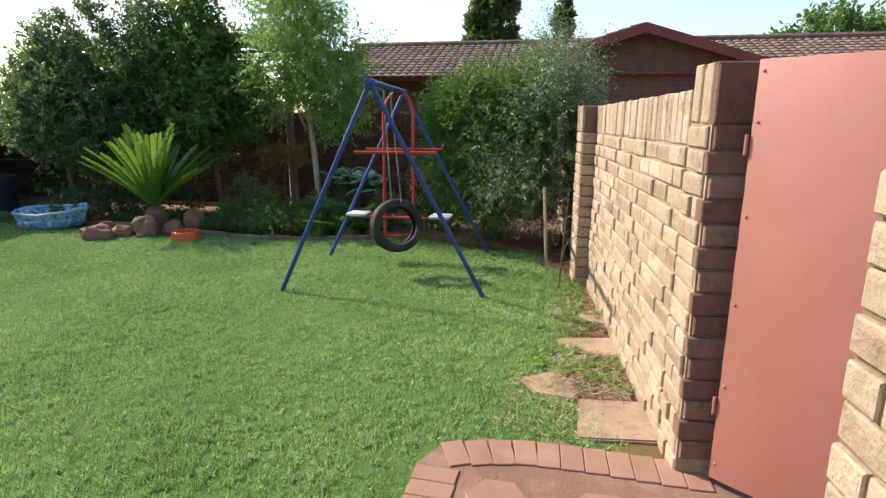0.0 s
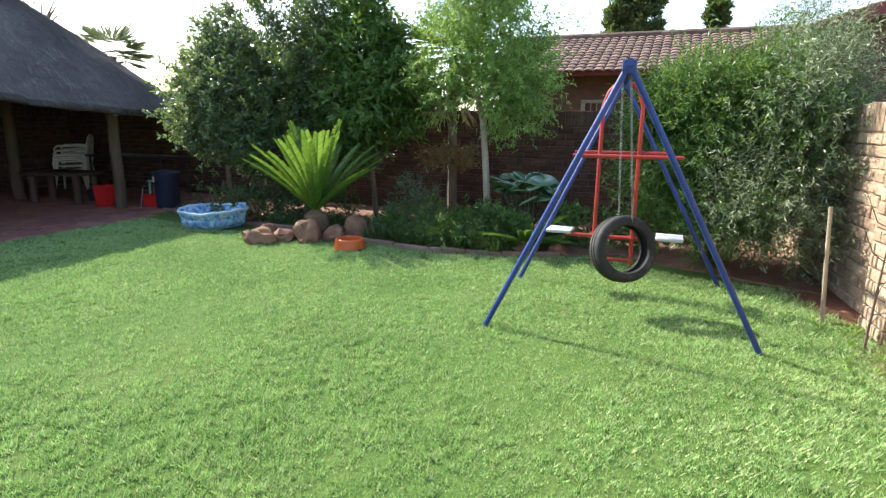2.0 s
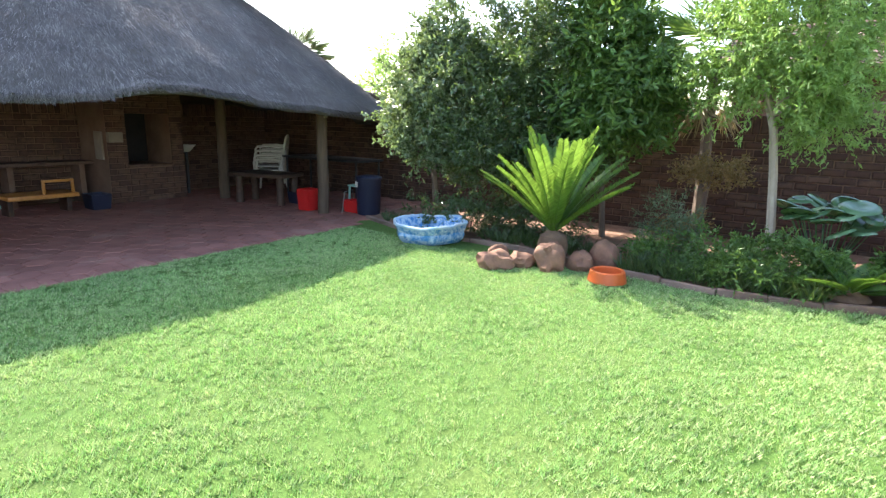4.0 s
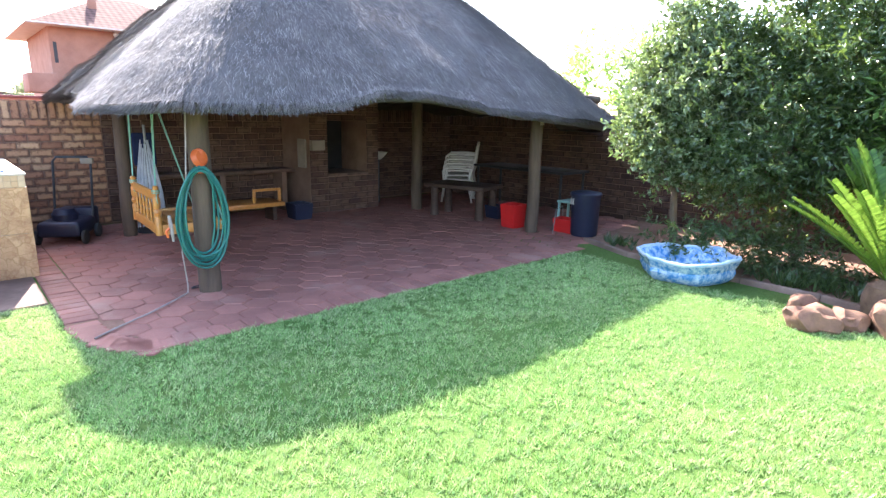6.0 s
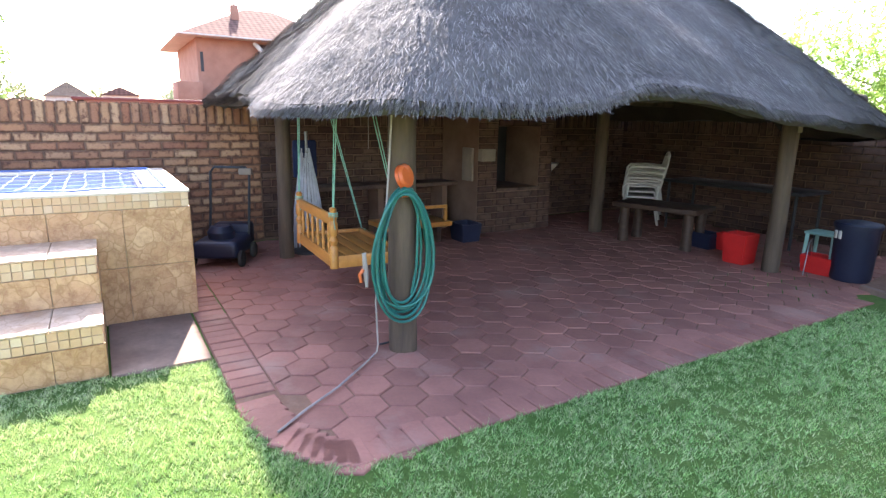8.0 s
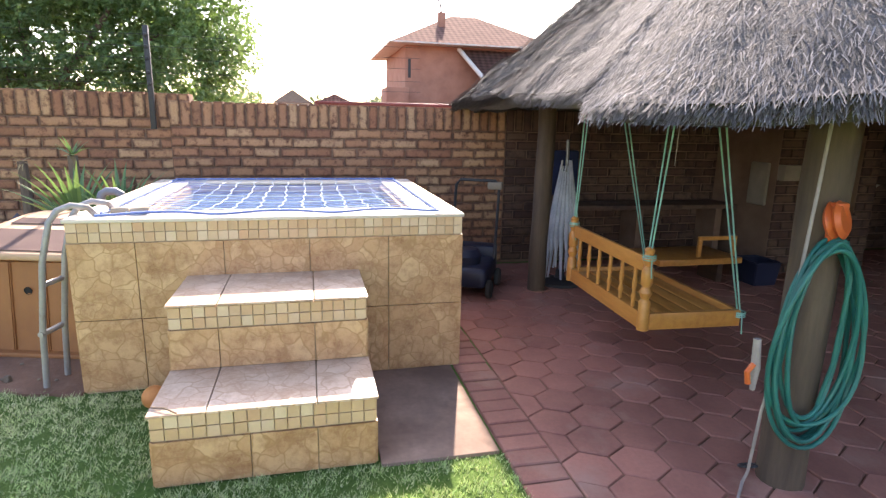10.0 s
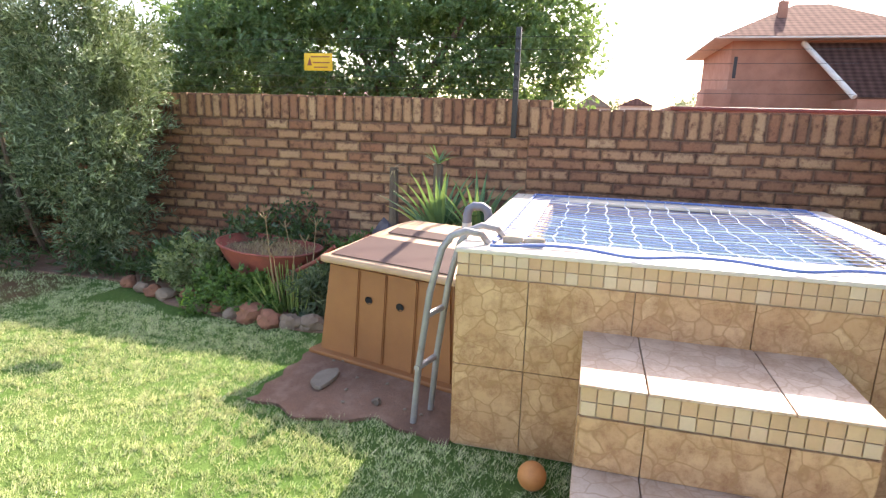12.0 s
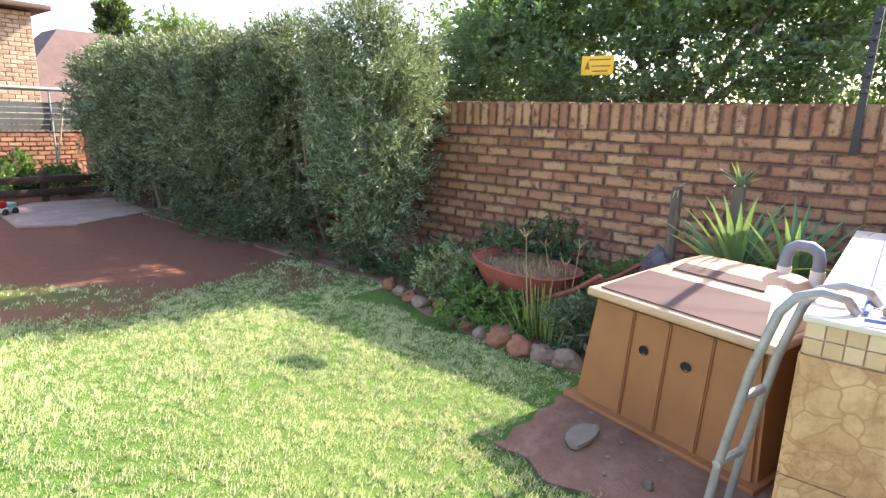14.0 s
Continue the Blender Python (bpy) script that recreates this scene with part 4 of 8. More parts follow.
plant("tree", "slender pale-trunked tree with light green leaves in the bed", "tree",
      crown([(-3.55, 7.85, 2.35, 0.72, 0.62, 0.75), (-3.75, 7.8, 2.95, 0.6, 0.55, 0.5), (-3.05, 7.8, 1.95, 0.4, 0.35, 0.5), (-3.15, 7.85, 1.45, 0.25, 0.25, 0.35), (-4.05, 7.9, 2.1, 0.4, 0.4, 0.4)], 2000, 14, 0.07, 0.022, 0.28, -0.5, 0.25, 0.5), M_LEAF_LIGHT,
      [("trunk", [([(-3.43, 7.72, -0.02), (-3.45, 7.74, 0.5), (-3.50, 7.78, 1.0), (-3.56, 7.82, 1.45), (-3.66, 7.86, 1.75)], [0.05, 0.045, 0.042, 0.04, 0.03])]),
       ("limb", [limb((-3.6, 7.83, 1.6), t, 0.026, 0.006, 0.1, 7, 20 + i) for i, t in enumerate([(-3.2, 7.7, 2.4), (-3.7, 7.9, 3.1), (-4.1, 7.8, 2.4), (-3.3, 8.0, 2.8), (-3.0, 7.8, 1.9)])])], M_BARK_PALE)
# the broad bush at the wall corner: fresh green and grey-leaved growth
plant("shrub", "broad feathery green shrub at the wall corner", "shrub",
      crown([(-0.95, 7.35, 1.25, 0.75, 0.6, 0.85), (-0.4, 7.2, 1.5, 0.6, 0.55, 0.65), (-1.25, 7.4, 1.6, 0.45, 0.4, 0.4), (-0.7, 7.0, 0.75, 0.6, 0.5, 0.55)], 4200, 14, 0.08, 0.018, 0.24, -0.15, 0.35, 0.35), M_LEAF_MID,
      limbs((-0.75, 7.4, 0), (-0.75, 7.35, 0.5), [(-1.2, 7.3, 1.6), (-0.4, 7.2, 1.7), (-0.8, 7.0, 1.3), (-0.2, 7.2, 1.2)], 0.05, 11),
      extra=[("grey_spray", crown([(-0.15, 6.75, 1.15, 0.42, 0.45, 0.75), (-0.45, 6.6, 0.75, 0.5, 0.4, 0.5), (0.0, 7.0, 1.9, 0.35, 0.35, 0.4)], 1700, 14, 0.065, 0.012, 0.26, -0.2, 0.35, 0.4), M_LEAF_OLIVE)])
plant("shrub", "wispy grey-green shrub rising above the wall", "shrub",
      crown([(0.0, 7.9, 2.05, 0.45, 0.4, 0.55), (-0.05, 7.8, 2.45, 0.3, 0.3, 0.35), (-0.5, 7.9, 1.9, 0.4, 0.35, 0.35)], 650, 14, 0.06, 0.008, 0.3, 0.0, 0.2, 0.5), M_LEAF_OLIVE,
      limbs((-0.2, 7.9, 0), (-0.15, 7.9, 1.0), [(0.1, 7.9, 2.5), (-0.4, 7.8, 2.1), (0.2, 7.8, 2.0)], 0.035, 15))
# trees past the boundary walls
plant("tree", "tall green trees beyond the north boundary", "tree",
      crown([(-11.0, 11.5, 2.2, 1.6, 1.2, 0.9), (-9.2, 11.0, 2.0, 1.2, 1.0, 0.8), (-7.6, 11.2, 2.0, 1.3, 1.0, 1.0)], 1500, 12, 0.10, 0.04, 0.3, -0.2, 0.4, 0.4), M_LEAF_LIGHT,
      limbs((-9.5, 11.5, 0), (-9.5, 11.5, 1.2), [(-11.2, 11.5, 2.4), (-9.0, 11.2, 2.4), (-7.6, 11.2, 2.4)], 0.08, 17))


def palm_fan(cx, cy, cz, count, r, w, tilt=(0.0, 1.0)):
    out = []
    for _ in range(count):
        a, e = RNG.uniform(0, math.tau), RNG.uniform(*tilt)
        axis = np.array([math.cos(a) * math.cos(e), math.sin(a) * math.cos(e), math.sin(e)])
        hub = np.array([cx, cy, cz]) + axis * r * 0.5
        side = np.cross(axis, [0, 0, 1.0])
        side /= np.linalg.norm(side) + 1e-9
        t = np.linspace(-1.3, 1.3, 15)
        D = unit(np.cos(t)[:, None] * axis + np.sin(t)[:, None] * side + np.array([0, 0, -0.15]))
        out.append(leaf_arrays(np.repeat(hub[None], 15, 0), D, r * 0.75, w))
    return np.concatenate(out)


plant("palm_tree", "fan palm rising behind the slender tree", "palm", palm_fan(-4.35, 8.75, 2.35, 26, 0.8, 0.035, (-0.5, 1.2)), M_LEAF_MID,
      [("trunk", [([(-4.35, 8.8, 0), (-4.35, 8.78, 1.2), (-4.35, 8.75, 2.35)], [0.08, 0.07, 0.06])])], M_BARK, extra=[("dry_fan", palm_fan(-4.35, 8.75, 1.95, 12, 0.6, 0.03, (-1.2, -0.3)), M_DRY)])
plant("palm_tree", "fan palm behind the thatched roof", "palm", palm_fan(-16.61, 13.0, 3.17, 26, 1.0, 0.05, (-0.3, 1.2)), M_LEAF_GREY,
      [("trunk", [([(-16.61, 13.0, 0), (-16.61, 13.0, 3.17)], [0.12, 0.09])])], M_BARK)
plant("tree", "thin-leaved tree with bare twigs beyond the thatched roof", "tree",
      crown([(-25.43, 17.0, 5.9, 0.9, 0.9, 0.7), (-25.43 - 0.8, 17.0, 5.9 + 0.4, 0.7, 0.7, 0.6)], 170, 8, 0.09, 0.03, 0.3, 0.0, 0.3, 0.4, mass=5), M_LEAF_GREY,
      limbs((-25.43, 17.0, 0), (-25.43, 17.0, 5.9 - 1.3), [(-25.43 + 0.9 * math.cos(k * 1.1), 17.0 + 0.9 * math.sin(k * 1.1), 5.9 + 0.5 * math.sin(k * 2.3)) for k in range(12)], 0.1, 41))

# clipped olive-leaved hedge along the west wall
# Darker copy of the olive leaf: the row's shade is painted into it.
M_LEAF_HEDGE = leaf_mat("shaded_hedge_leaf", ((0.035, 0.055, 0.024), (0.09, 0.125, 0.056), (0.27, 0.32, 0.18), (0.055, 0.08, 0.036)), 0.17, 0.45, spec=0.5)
end = [(-13.0, -4.5, 1.35, 0.5, 0.52, 1.1), (-13.0, -4.6, 1.98, 0.5, 0.5, 0.6), (-12.85, -4.45, 0.95, 0.38, 0.38, 0.5)]
row = []
for k, y in enumerate(np.arange(-11.0, -5.2, 0.98)):
    row += [(-13.05 + 0.08 * math.sin(k * 2.3), y, 1.3, 0.5, 0.5, 1.08), (-13.08, y + 0.1 * math.sin(k * 1.7), 2.08 + 0.05 * math.sin(k * 2.9), 0.42, 0.56, 0.4)]
near, far = [b for b in row if b[1] > -7.3], [b for b in row if b[1] <= -7.3]
plant("hedge", "tall clipped hedge of narrow grey-green leaves", "hedge", crown(end, 2300, 20, 0.072, 0.0155, 0.22, 0.05, 0.8, 0.3, 0.45, 0.45, 15, 0.13), M_LEAF_OLIVE,
      [("stem", [limb((-13.1 + random.uniform(-0.15, 0.15), y, 0), (-13.0 + random.uniform(-0.2, 0.2), y + random.uniform(-0.3, 0.3), 2.0), 0.035, 0.01, 0.08, 7, int(y * 10)) for y in np.arange(-11, -4.2, 0.49)])],
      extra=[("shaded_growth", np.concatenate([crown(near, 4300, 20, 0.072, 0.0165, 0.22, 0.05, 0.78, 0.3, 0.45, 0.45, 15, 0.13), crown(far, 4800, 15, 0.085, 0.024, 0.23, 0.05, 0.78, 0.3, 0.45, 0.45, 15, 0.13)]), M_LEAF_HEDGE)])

# dense trees past the west wall
plant("tree", "dense dark green trees beyond the west wall", "tree",
      crown([(-17.0, -5.6, 2.2, 1.2, 1.2, 1.5), (-17.0, -4.0, 2.4, 1.0, 1.1, 1.6), (-17.2, -2.4, 2.4, 1.1, 1.1, 1.7), (-16.9, -1.0, 2.2, 0.9, 0.95, 1.4), (-17.4, -3.2, 3.5, 1.0, 1.6, 0.7), (-17.3, -1.6, 3.3, 0.8, 1.0, 0.7), (-17.4, -5.2, 3.3, 1.0, 1.2, 0.8), (-17.4, -7.2, 2.4, 1.0, 1.2, 1.2)],
            7600, 13, 0.095, 0.046, 0.28, -0.25, 0.35, 0.35, lump=0.14), M_LEAF_TREE,
      limbs((-17.2, -3.0, 0), (-17.1, -3.0, 1.5), [(-17, -5.5, 3.2), (-16.9, -1.0, 2.8), (-17.2, -3.2, 3.8), (-17.0, -4.0, 3.2), (-17.0, -1.6, 3.4)], 0.14, 31))


# ---- cycad ----
def frond(base, az, rise, length, n=64, leaf=0.15):
    """Midrib points and leaflets of one arching feather leaf."""
    h = np.array([math.cos(az), math.sin(az), 0])
    pts, e = [np.array(base, float)], rise
    for i in range(16):
        e -= 0.009 + 0.016 * (i / 16)
        pts.append(pts[-1] + (h * math.cos(e) + np.array([0, 0, math.sin(e)])) * length / 16)
    pts = np.array(pts)
    s = np.linspace(0.12, 0.99, n)
    idx = s * 16
    i0 = np.minimum(idx.astype(int), 15)
    P = pts[i0] + (pts[i0 + 1] - pts[i0]) * (idx - i0)[:, None]
    T = unit(pts[i0 + 1] - pts[i0])
    side = np.cross(T, [0, 0, 1.0])
    side = unit(side)
    up = np.cross(side, T)
    out = []
    for sg in (-1, 1):
        D = unit(side * sg * 0.85 + T * 0.55 + up * 0.32 + RNG.normal(0, 0.04, (n, 3)))
        L = leaf * np.sin(np.pi * (0.12 + 0.8 * s)) ** 0.5 * RNG.uniform(0.9, 1.05, n)
        S = unit(np.cross(D, up))
        mid = P + D * (L * 0.5)[:, None]
        w = 0.0105
        out.append(np.stack([P, mid + S * w, P + D * L[:, None], mid - S * w], 1).reshape(-1, 3))
    return pts, np.concatenate(out)


M_CAUDEX = surf("scaly_brown_stem", (0.20, 0.125, 0.075), (0.12, 0.072, 0.045), 0.9, 9, 30, 0.9, 0.35, depth=0.012)


def build_cycad(at, fronds, length, trunk_h, label, name="cycad", leaf=0.15, rises=(0.85, 1.45)):
    ob = thing(name, label, "cycad")
    bm = bmesh.new()
    lathe(bm, [(0.0, 0), (0.15, 0), (0.17, trunk_h * 0.5), (0.14, trunk_h * 0.9), (0.05, trunk_h + 0.03), (0, trunk_h + 0.03)], 14, Matrix.Translation(at))
    part("trunk", bm, M_CAUDEX, ob)
    for k in range(fronds):
        az = k * 2.39996 + RNG.uniform(-0.15, 0.15)
        rise = rises[0] + (rises[1] - rises[0]) * ((k * 0.7549) % 1.0)
        pts, lv = frond((at[0], at[1], at[2] + trunk_h), az, rise, length * RNG.uniform(0.85, 1.08), leaf=leaf)
        bm = bmesh.new()
        tube(bm, [tuple(p) for p in pts], list(np.linspace(0.011, 0.003, len(pts))), 5)
        fr = part("frond", bm, M_CYCAD, ob)
        as_object("leaf_blade", leaf_mesh("leaf_blade", lv), M_CYCAD, fr, kind="stuff")


build_cycad((-5.42, 6.75, 0.02), 32, 1.14, 0.27, "large green cycad with stiff feather leaves among rocks", leaf=0.115, rises=(0.72, 1.46))
build_cycad((-2.72, 6.95, 0.0), 14, 0.62, 0.08, "small low cycad at the edge of the bed", leaf=0.11, rises=(0.2, 0.9))


# ---- bed plants along the north wall ----
def tufts(n, x0, x1, y0, y1, h, w, lean=0.6, per=9):
    x, y = RNG.uniform(x0, x1, n), RNG.uniform(y0, y1, n)
    P = np.repeat(np.c_[x, y, np.zeros(n)], per, 0)
    a = RNG.uniform(0, math.tau, n * per)
    D = unit(np.c_[np.cos(a) * lean, np.sin(a) * lean, np.ones(n * per)] + RNG.normal(0, 0.15, (n * per, 3)))
    return leaf_arrays(P, D, h * RNG.uniform(0.6, 1.2, n * per), w)


bm = bmesh.new()
slab(bm, [(-9.0, 9.28), (-8.72, 7.35), (-7.9, 7.05), (-6.6, 6.95), (-5.9, 6.95), (-4.7, 6.62), (-3.7, 6.52), (-2.9, 6.62), (-2.3, 6.88), (-1.7, 7.2), (-1.1, 6.9), (-0.5, 6.62), (0.12, 6.4), (-0.02, 9.28)], -0.05, 0.008)
BED_EDGE = [(-8.70, 7.33), (-7.9, 7.03), (-6.6, 6.93), (-5.9, 6.93), (-4.7, 6.60), (-3.7, 6.50), (-2.9, 6.60), (-2.3, 6.86)]
tagged(part("planting_bed", bm, M_SOIL, smooth=False), "dark soil of the planted bed by the wall", "soil", kind="structure")
for lab, blobs, n, L, W, mt in (
        ("low dark green ground cover at the lawn edge", [(-3.6, 6.85, 0.1, 0.8, 0.25, 0.2), (-4.3, 7.0, 0.1, 0.5, 0.3, 0.2)], 620, 0.06, 0.02, M_LEAF_MID),
        ("leafy green herbs under the slender tree", [(-3.3, 7.2, 0.22, 0.55, 0.3, 0.25), (-3.9, 7.3, 0.25, 0.5, 0.3, 0.25)], 600, 0.05, 0.028, M_LEAF_MID),
        ("grey-green feathery plant by the cycad", [(-4.45, 7.4, 0.35, 0.3, 0.3, 0.35)], 260, 0.07, 0.012, M_LEAF_GREY),
        ("dark undergrowth below the big shrubs", [(-6.9, 7.4, 0.2, 0.9, 0.35, 0.3), (-5.9, 7.5, 0.25, 0.6, 0.3, 0.35)], 600, 0.08, 0.022, M_LEAF_DARK),
        ("green leafy plants behind the swing", [(-2.2, 7.5, 0.2, 0.5, 0.35, 0.25), (-1.5, 7.6, 0.35, 0.4, 0.35, 0.4)], 520, 0.055, 0.03, M_LEAF_MID),
        ("small shrub with rust-coloured leaves", [(-4.15, 8.1, 1.0, 0.32, 0.25, 0.18)], 300, 0.05, 0.02, M_LEAF_RUST),
        ("rusty flowering ground plants", [(-4.3, 7.7, 0.35, 0.35, 0.2, 0.2)], 150, 0.05, 0.02, M_LEAF_RUST)):
    st = [("stem", [limb((blobs[0][0], blobs[0][1], 0), (blobs[0][0] + 0.03, blobs[0][1], blobs[0][2]), 0.012, 0.005, 0.05, 5, 3)])]
    plant("bed_plant", lab, "plant", crown(blobs, n, 9, L, W, 0.1, -0.1, 0.3, 0.3), mt, st)
ob = thing("bed_grass", "dark strappy border grass along the bed edge", "grass")
as_object("strap_leaves", leaf_mesh("strap_leaves", np.concatenate([tufts(220, -4.6, -2.9, 6.62, 7.0, 0.24, 0.012), tufts(90, -6.5, -4.9, 6.95, 7.3, 0.2, 0.014), tufts(24, -8.5, -7.2, 7.25, 7.6, 0.16, 0.018)])), M_LEAF_DARK, ob, kind="stuff")


kerb = tagged(new("bed_edging"), "thin weathered concrete edging round the planted bed", "edging", kind="structure")
for (ax, ay), (bx_, by) in zip(BED_EDGE, BED_EDGE[1:]):
    run = math.hypot(bx_ - ax, by - ay)
    for k in range(max(1, round(run / 0.5))):
        n_ = max(1, round(run / 0.5))
        t0, t1 = (k + 0.01) / n_, (k + 0.99) / n_
        bm = bmesh.new()
        box(bm, 0, run * (t1 - t0), -0.03, 0.03, -0.06, 0.045 + random.uniform(-0.008, 0.008), 0.008)
        bmesh.ops.transform(bm, verts=bm.verts[:], matrix=Matrix.Translation((ax + (bx_ - ax) * t0, ay + (by - ay) * t0, 0)) @ Matrix.Rotation(math.atan2(by - ay, bx_ - ax) + random.uniform(-0.015, 0.015), 4, 'Z'))
        part("edging_block", bm, M_CONCRETE, kerb)


def big_leaf_plant(cx, cy, count, label):
    """Round glossy leaves on stalks."""
    ob = thing("giant_leaf_plant", label, "plant")
    for k in range(count):
        a, r = k * 2.4, 0.12 + 0.3 * math.sqrt(k / count)
        p = Vector((cx + math.cos(a) * r, cy + math.sin(a) * r * 0.7, 0.36 + 0.46 * (1 - r * 1.3) + random.uniform(-0.1, 0.14)))
        bm = bmesh.new()
        size = random.uniform(0.11, 0.19)
        tilt = Euler((random.uniform(-0.2, 0.7), random.uniform(-0.5, 0.5), a)).to_matrix().to_4x4()
        lathe(bm, [(0.0, -0.03), (size * 0.35, 0.0), (size * 0.7, 0.012), (size * 0.92, 0.0), (size, -0.015)], 16, Matrix.Translation(p) @ tilt)
        leaf = part("leaf", bm, M_BIGLEAF, ob)
        bm = bmesh.new()
        tube(bm, [(cx + math.cos(a) * 0.06, cy + math.sin(a) * 0.06, 0), tuple(p - Vector((0, 0, 0.035)))], 0.006, 6)
        part("stalk", bm, M_BIGLEAF, ob)
    return ob


M_BIGLEAF = leaf_mat("broad_glossy_leaf", ((0.05, 0.12, 0.05), (0.085, 0.18, 0.08), (0.13, 0.24, 0.12)), 0.2, 0.22, spec=0.7)
big_leaf_plant(-2.95, 7.85, 24, "dark glossy plant with large round leaves")

# ---- swing set: hanging seat, tyre and bench ----
M_CHAIN = surf("galvanised_chain", (0.30, 0.30, 0.29), (0.18, 0.17, 0.16), 0.45, 8, 60, 0.2, 0.2, metal=0.8)
M_GREYSEAT = surf("pale_grey_seat", (0.50, 0.52, 0.53), (0.40, 0.42, 0.44), 0.5, 4, 50, 0.1, 0.15)
M_ORANGE = surf("orange_plastic", (0.62, 0.13, 0.03), (0.52, 0.10, 0.025), 0.4, 5, 50, 0.1, 0.12)


def chain(bm, a, b, link=0.03):
    """Interlocked oval links from a to b."""
    a, b = Vector(a), Vector(b)
    d = (b - a).normalized()
    s1 = d.orthogonal().normalized()
    s2 = d.cross(s1)
    n = int((b - a).length / (link * 0.75))
    for i in range(n):
        c = a.lerp(b, (i + 0.5) / n)
        s = s1 if i % 2 else s2
        tube(bm, [c + d * math.cos(t) * link * 0.55 + s * math.sin(t) * link * 0.28 for t in np.linspace(0, math.tau, 9)[:-1]], 0.0028, 4, closed=True)


def tyre_profile():
    """A worn car tyre: bead, sidewall, two grooves in the tread, hollow inside."""
    half = [(0.205, 0.055), (0.216, 0.072), (0.245, 0.082), (0.275, 0.075), (0.292, 0.058), (0.297, 0.030), (0.290, 0.024), (0.290, 0.016), (0.297, 0.010)]
    inner = [(0.212, 0.045), (0.25, 0.062), (0.276, 0.045)]
    return [(r, -z) for r, z in half] + half[::-1] + inner + [(r, -z) for r, z in inner[::-1]] + [(0.205, -0.055)]


def build_tyre_swing(c, rot, label, scale=0.88):
    ob = thing("tyre_swing", label, "tyre swing")
    bm = bmesh.new()
    lathe(bm, [(r * scale, z * 0.95) for r, z in tyre_profile()], 40, Matrix.Translation(c) @ rot)
    part("tyre", bm, M_RUBBER, ob)
    top = TN.lerp(TF, 0.42)
    for off in (-0.05, 0.05):
        bm = bmesh.new()
        chain(bm, (c[0] + off, c[1], c[2] + 0.22), (top.x + off * 0.6, top.y, top.z - 0.03))
        part("chain", bm, M_CHAIN, ob)
    return ob


TYRE_C = Vector((-1.53, 5.24, 0.49))
build_tyre_swing(TYRE_C, Matrix.Rotation(radians(36), 4, 'Z') @ Matrix.Rotation(radians(78), 4, 'X'), "worn black car tyre hung on chains from the swing frame")
for (a, b) in (((-1.97, 5.30, 1.19), (-1.16, 5.41, 1.19)), ((-2.05, 5.88, 1.19), (-1.25, 6.07, 1.19))):
    bm = bmesh.new()
    tube(bm, [a, b], 0.016, 10)
    part("cross_bar", bm, M_RED, swing)
# two-seat glider: a red frame hung from the top bar
GL = thing("swing_glider", "red two-seat glider with pale seats on the swing frame", "swing")
g0 = TN.lerp(TF, 0.80)
for dx in (-0.16, 0.16):
    bm = bmesh.new()
    tube(bm, [(g0.x + dx * 0.35, g0.y, g0.z - 0.03), (g0.x + dx * 0.75, g0.y - 0.01, g0.z - 0.10), (g0.x + dx, g0.y - 0.02, g0.z - 0.22), (g0.x + dx, g0.y - 0.03, 0.24)], 0.017, 10)
    part("hanger", bm, M_RED, GL)
for z in (0.47, 0.27):
    bm = bmesh.new()
    tube(bm, [(g0.x - (0.42 if z > 0.4 else 0.16), g0.y - 0.05, z), (g0.x + (0.42 if z > 0.4 else 0.16), g0.y - 0.01, z)], 0.017, 10)
    part("rail", bm, M_RED, GL)
for sx in (-0.46, 0.46):
    bm = bmesh.new()
    box(bm, g0.x + sx - 0.11, g0.x + sx + 0.11, g0.y - 0.14, g0.y + 0.10, 0.485, 0.515, 0.012)
    part("seat", bm, M_GREYSEAT, GL)


# ---- paddling pool, rocks, dish ----
def ripple_material():
    m, nt, bsdf = nodes_of("printed_blue_vinyl")
    vec = coords(nt)
    c = mix_rgb(nt, ramp(nt, noise_of(nt, vec, 15, 6, 0.7), 0.42, 0.6), (0.06, 0.22, 0.46), (0.46, 0.58, 0.66))
    c = mix_rgb(nt, ramp(nt, noise_of(nt, vec, 40, 4, 0.7), 0.56, 0.66), c, (0.05, 0.18, 0.46))
    nt.links.new(c, bsdf.inputs["Base Color"])
    bsdf.inputs["Roughness"].default_value = 0.25
    return m


M_VINYL = ripple_material()
M_VINYL_PALE = surf("pale_vinyl", (0.50, 0.60, 0.66), (0.28, 0.44, 0.60), 0.3, 8, 40, 0.1, 0.15)


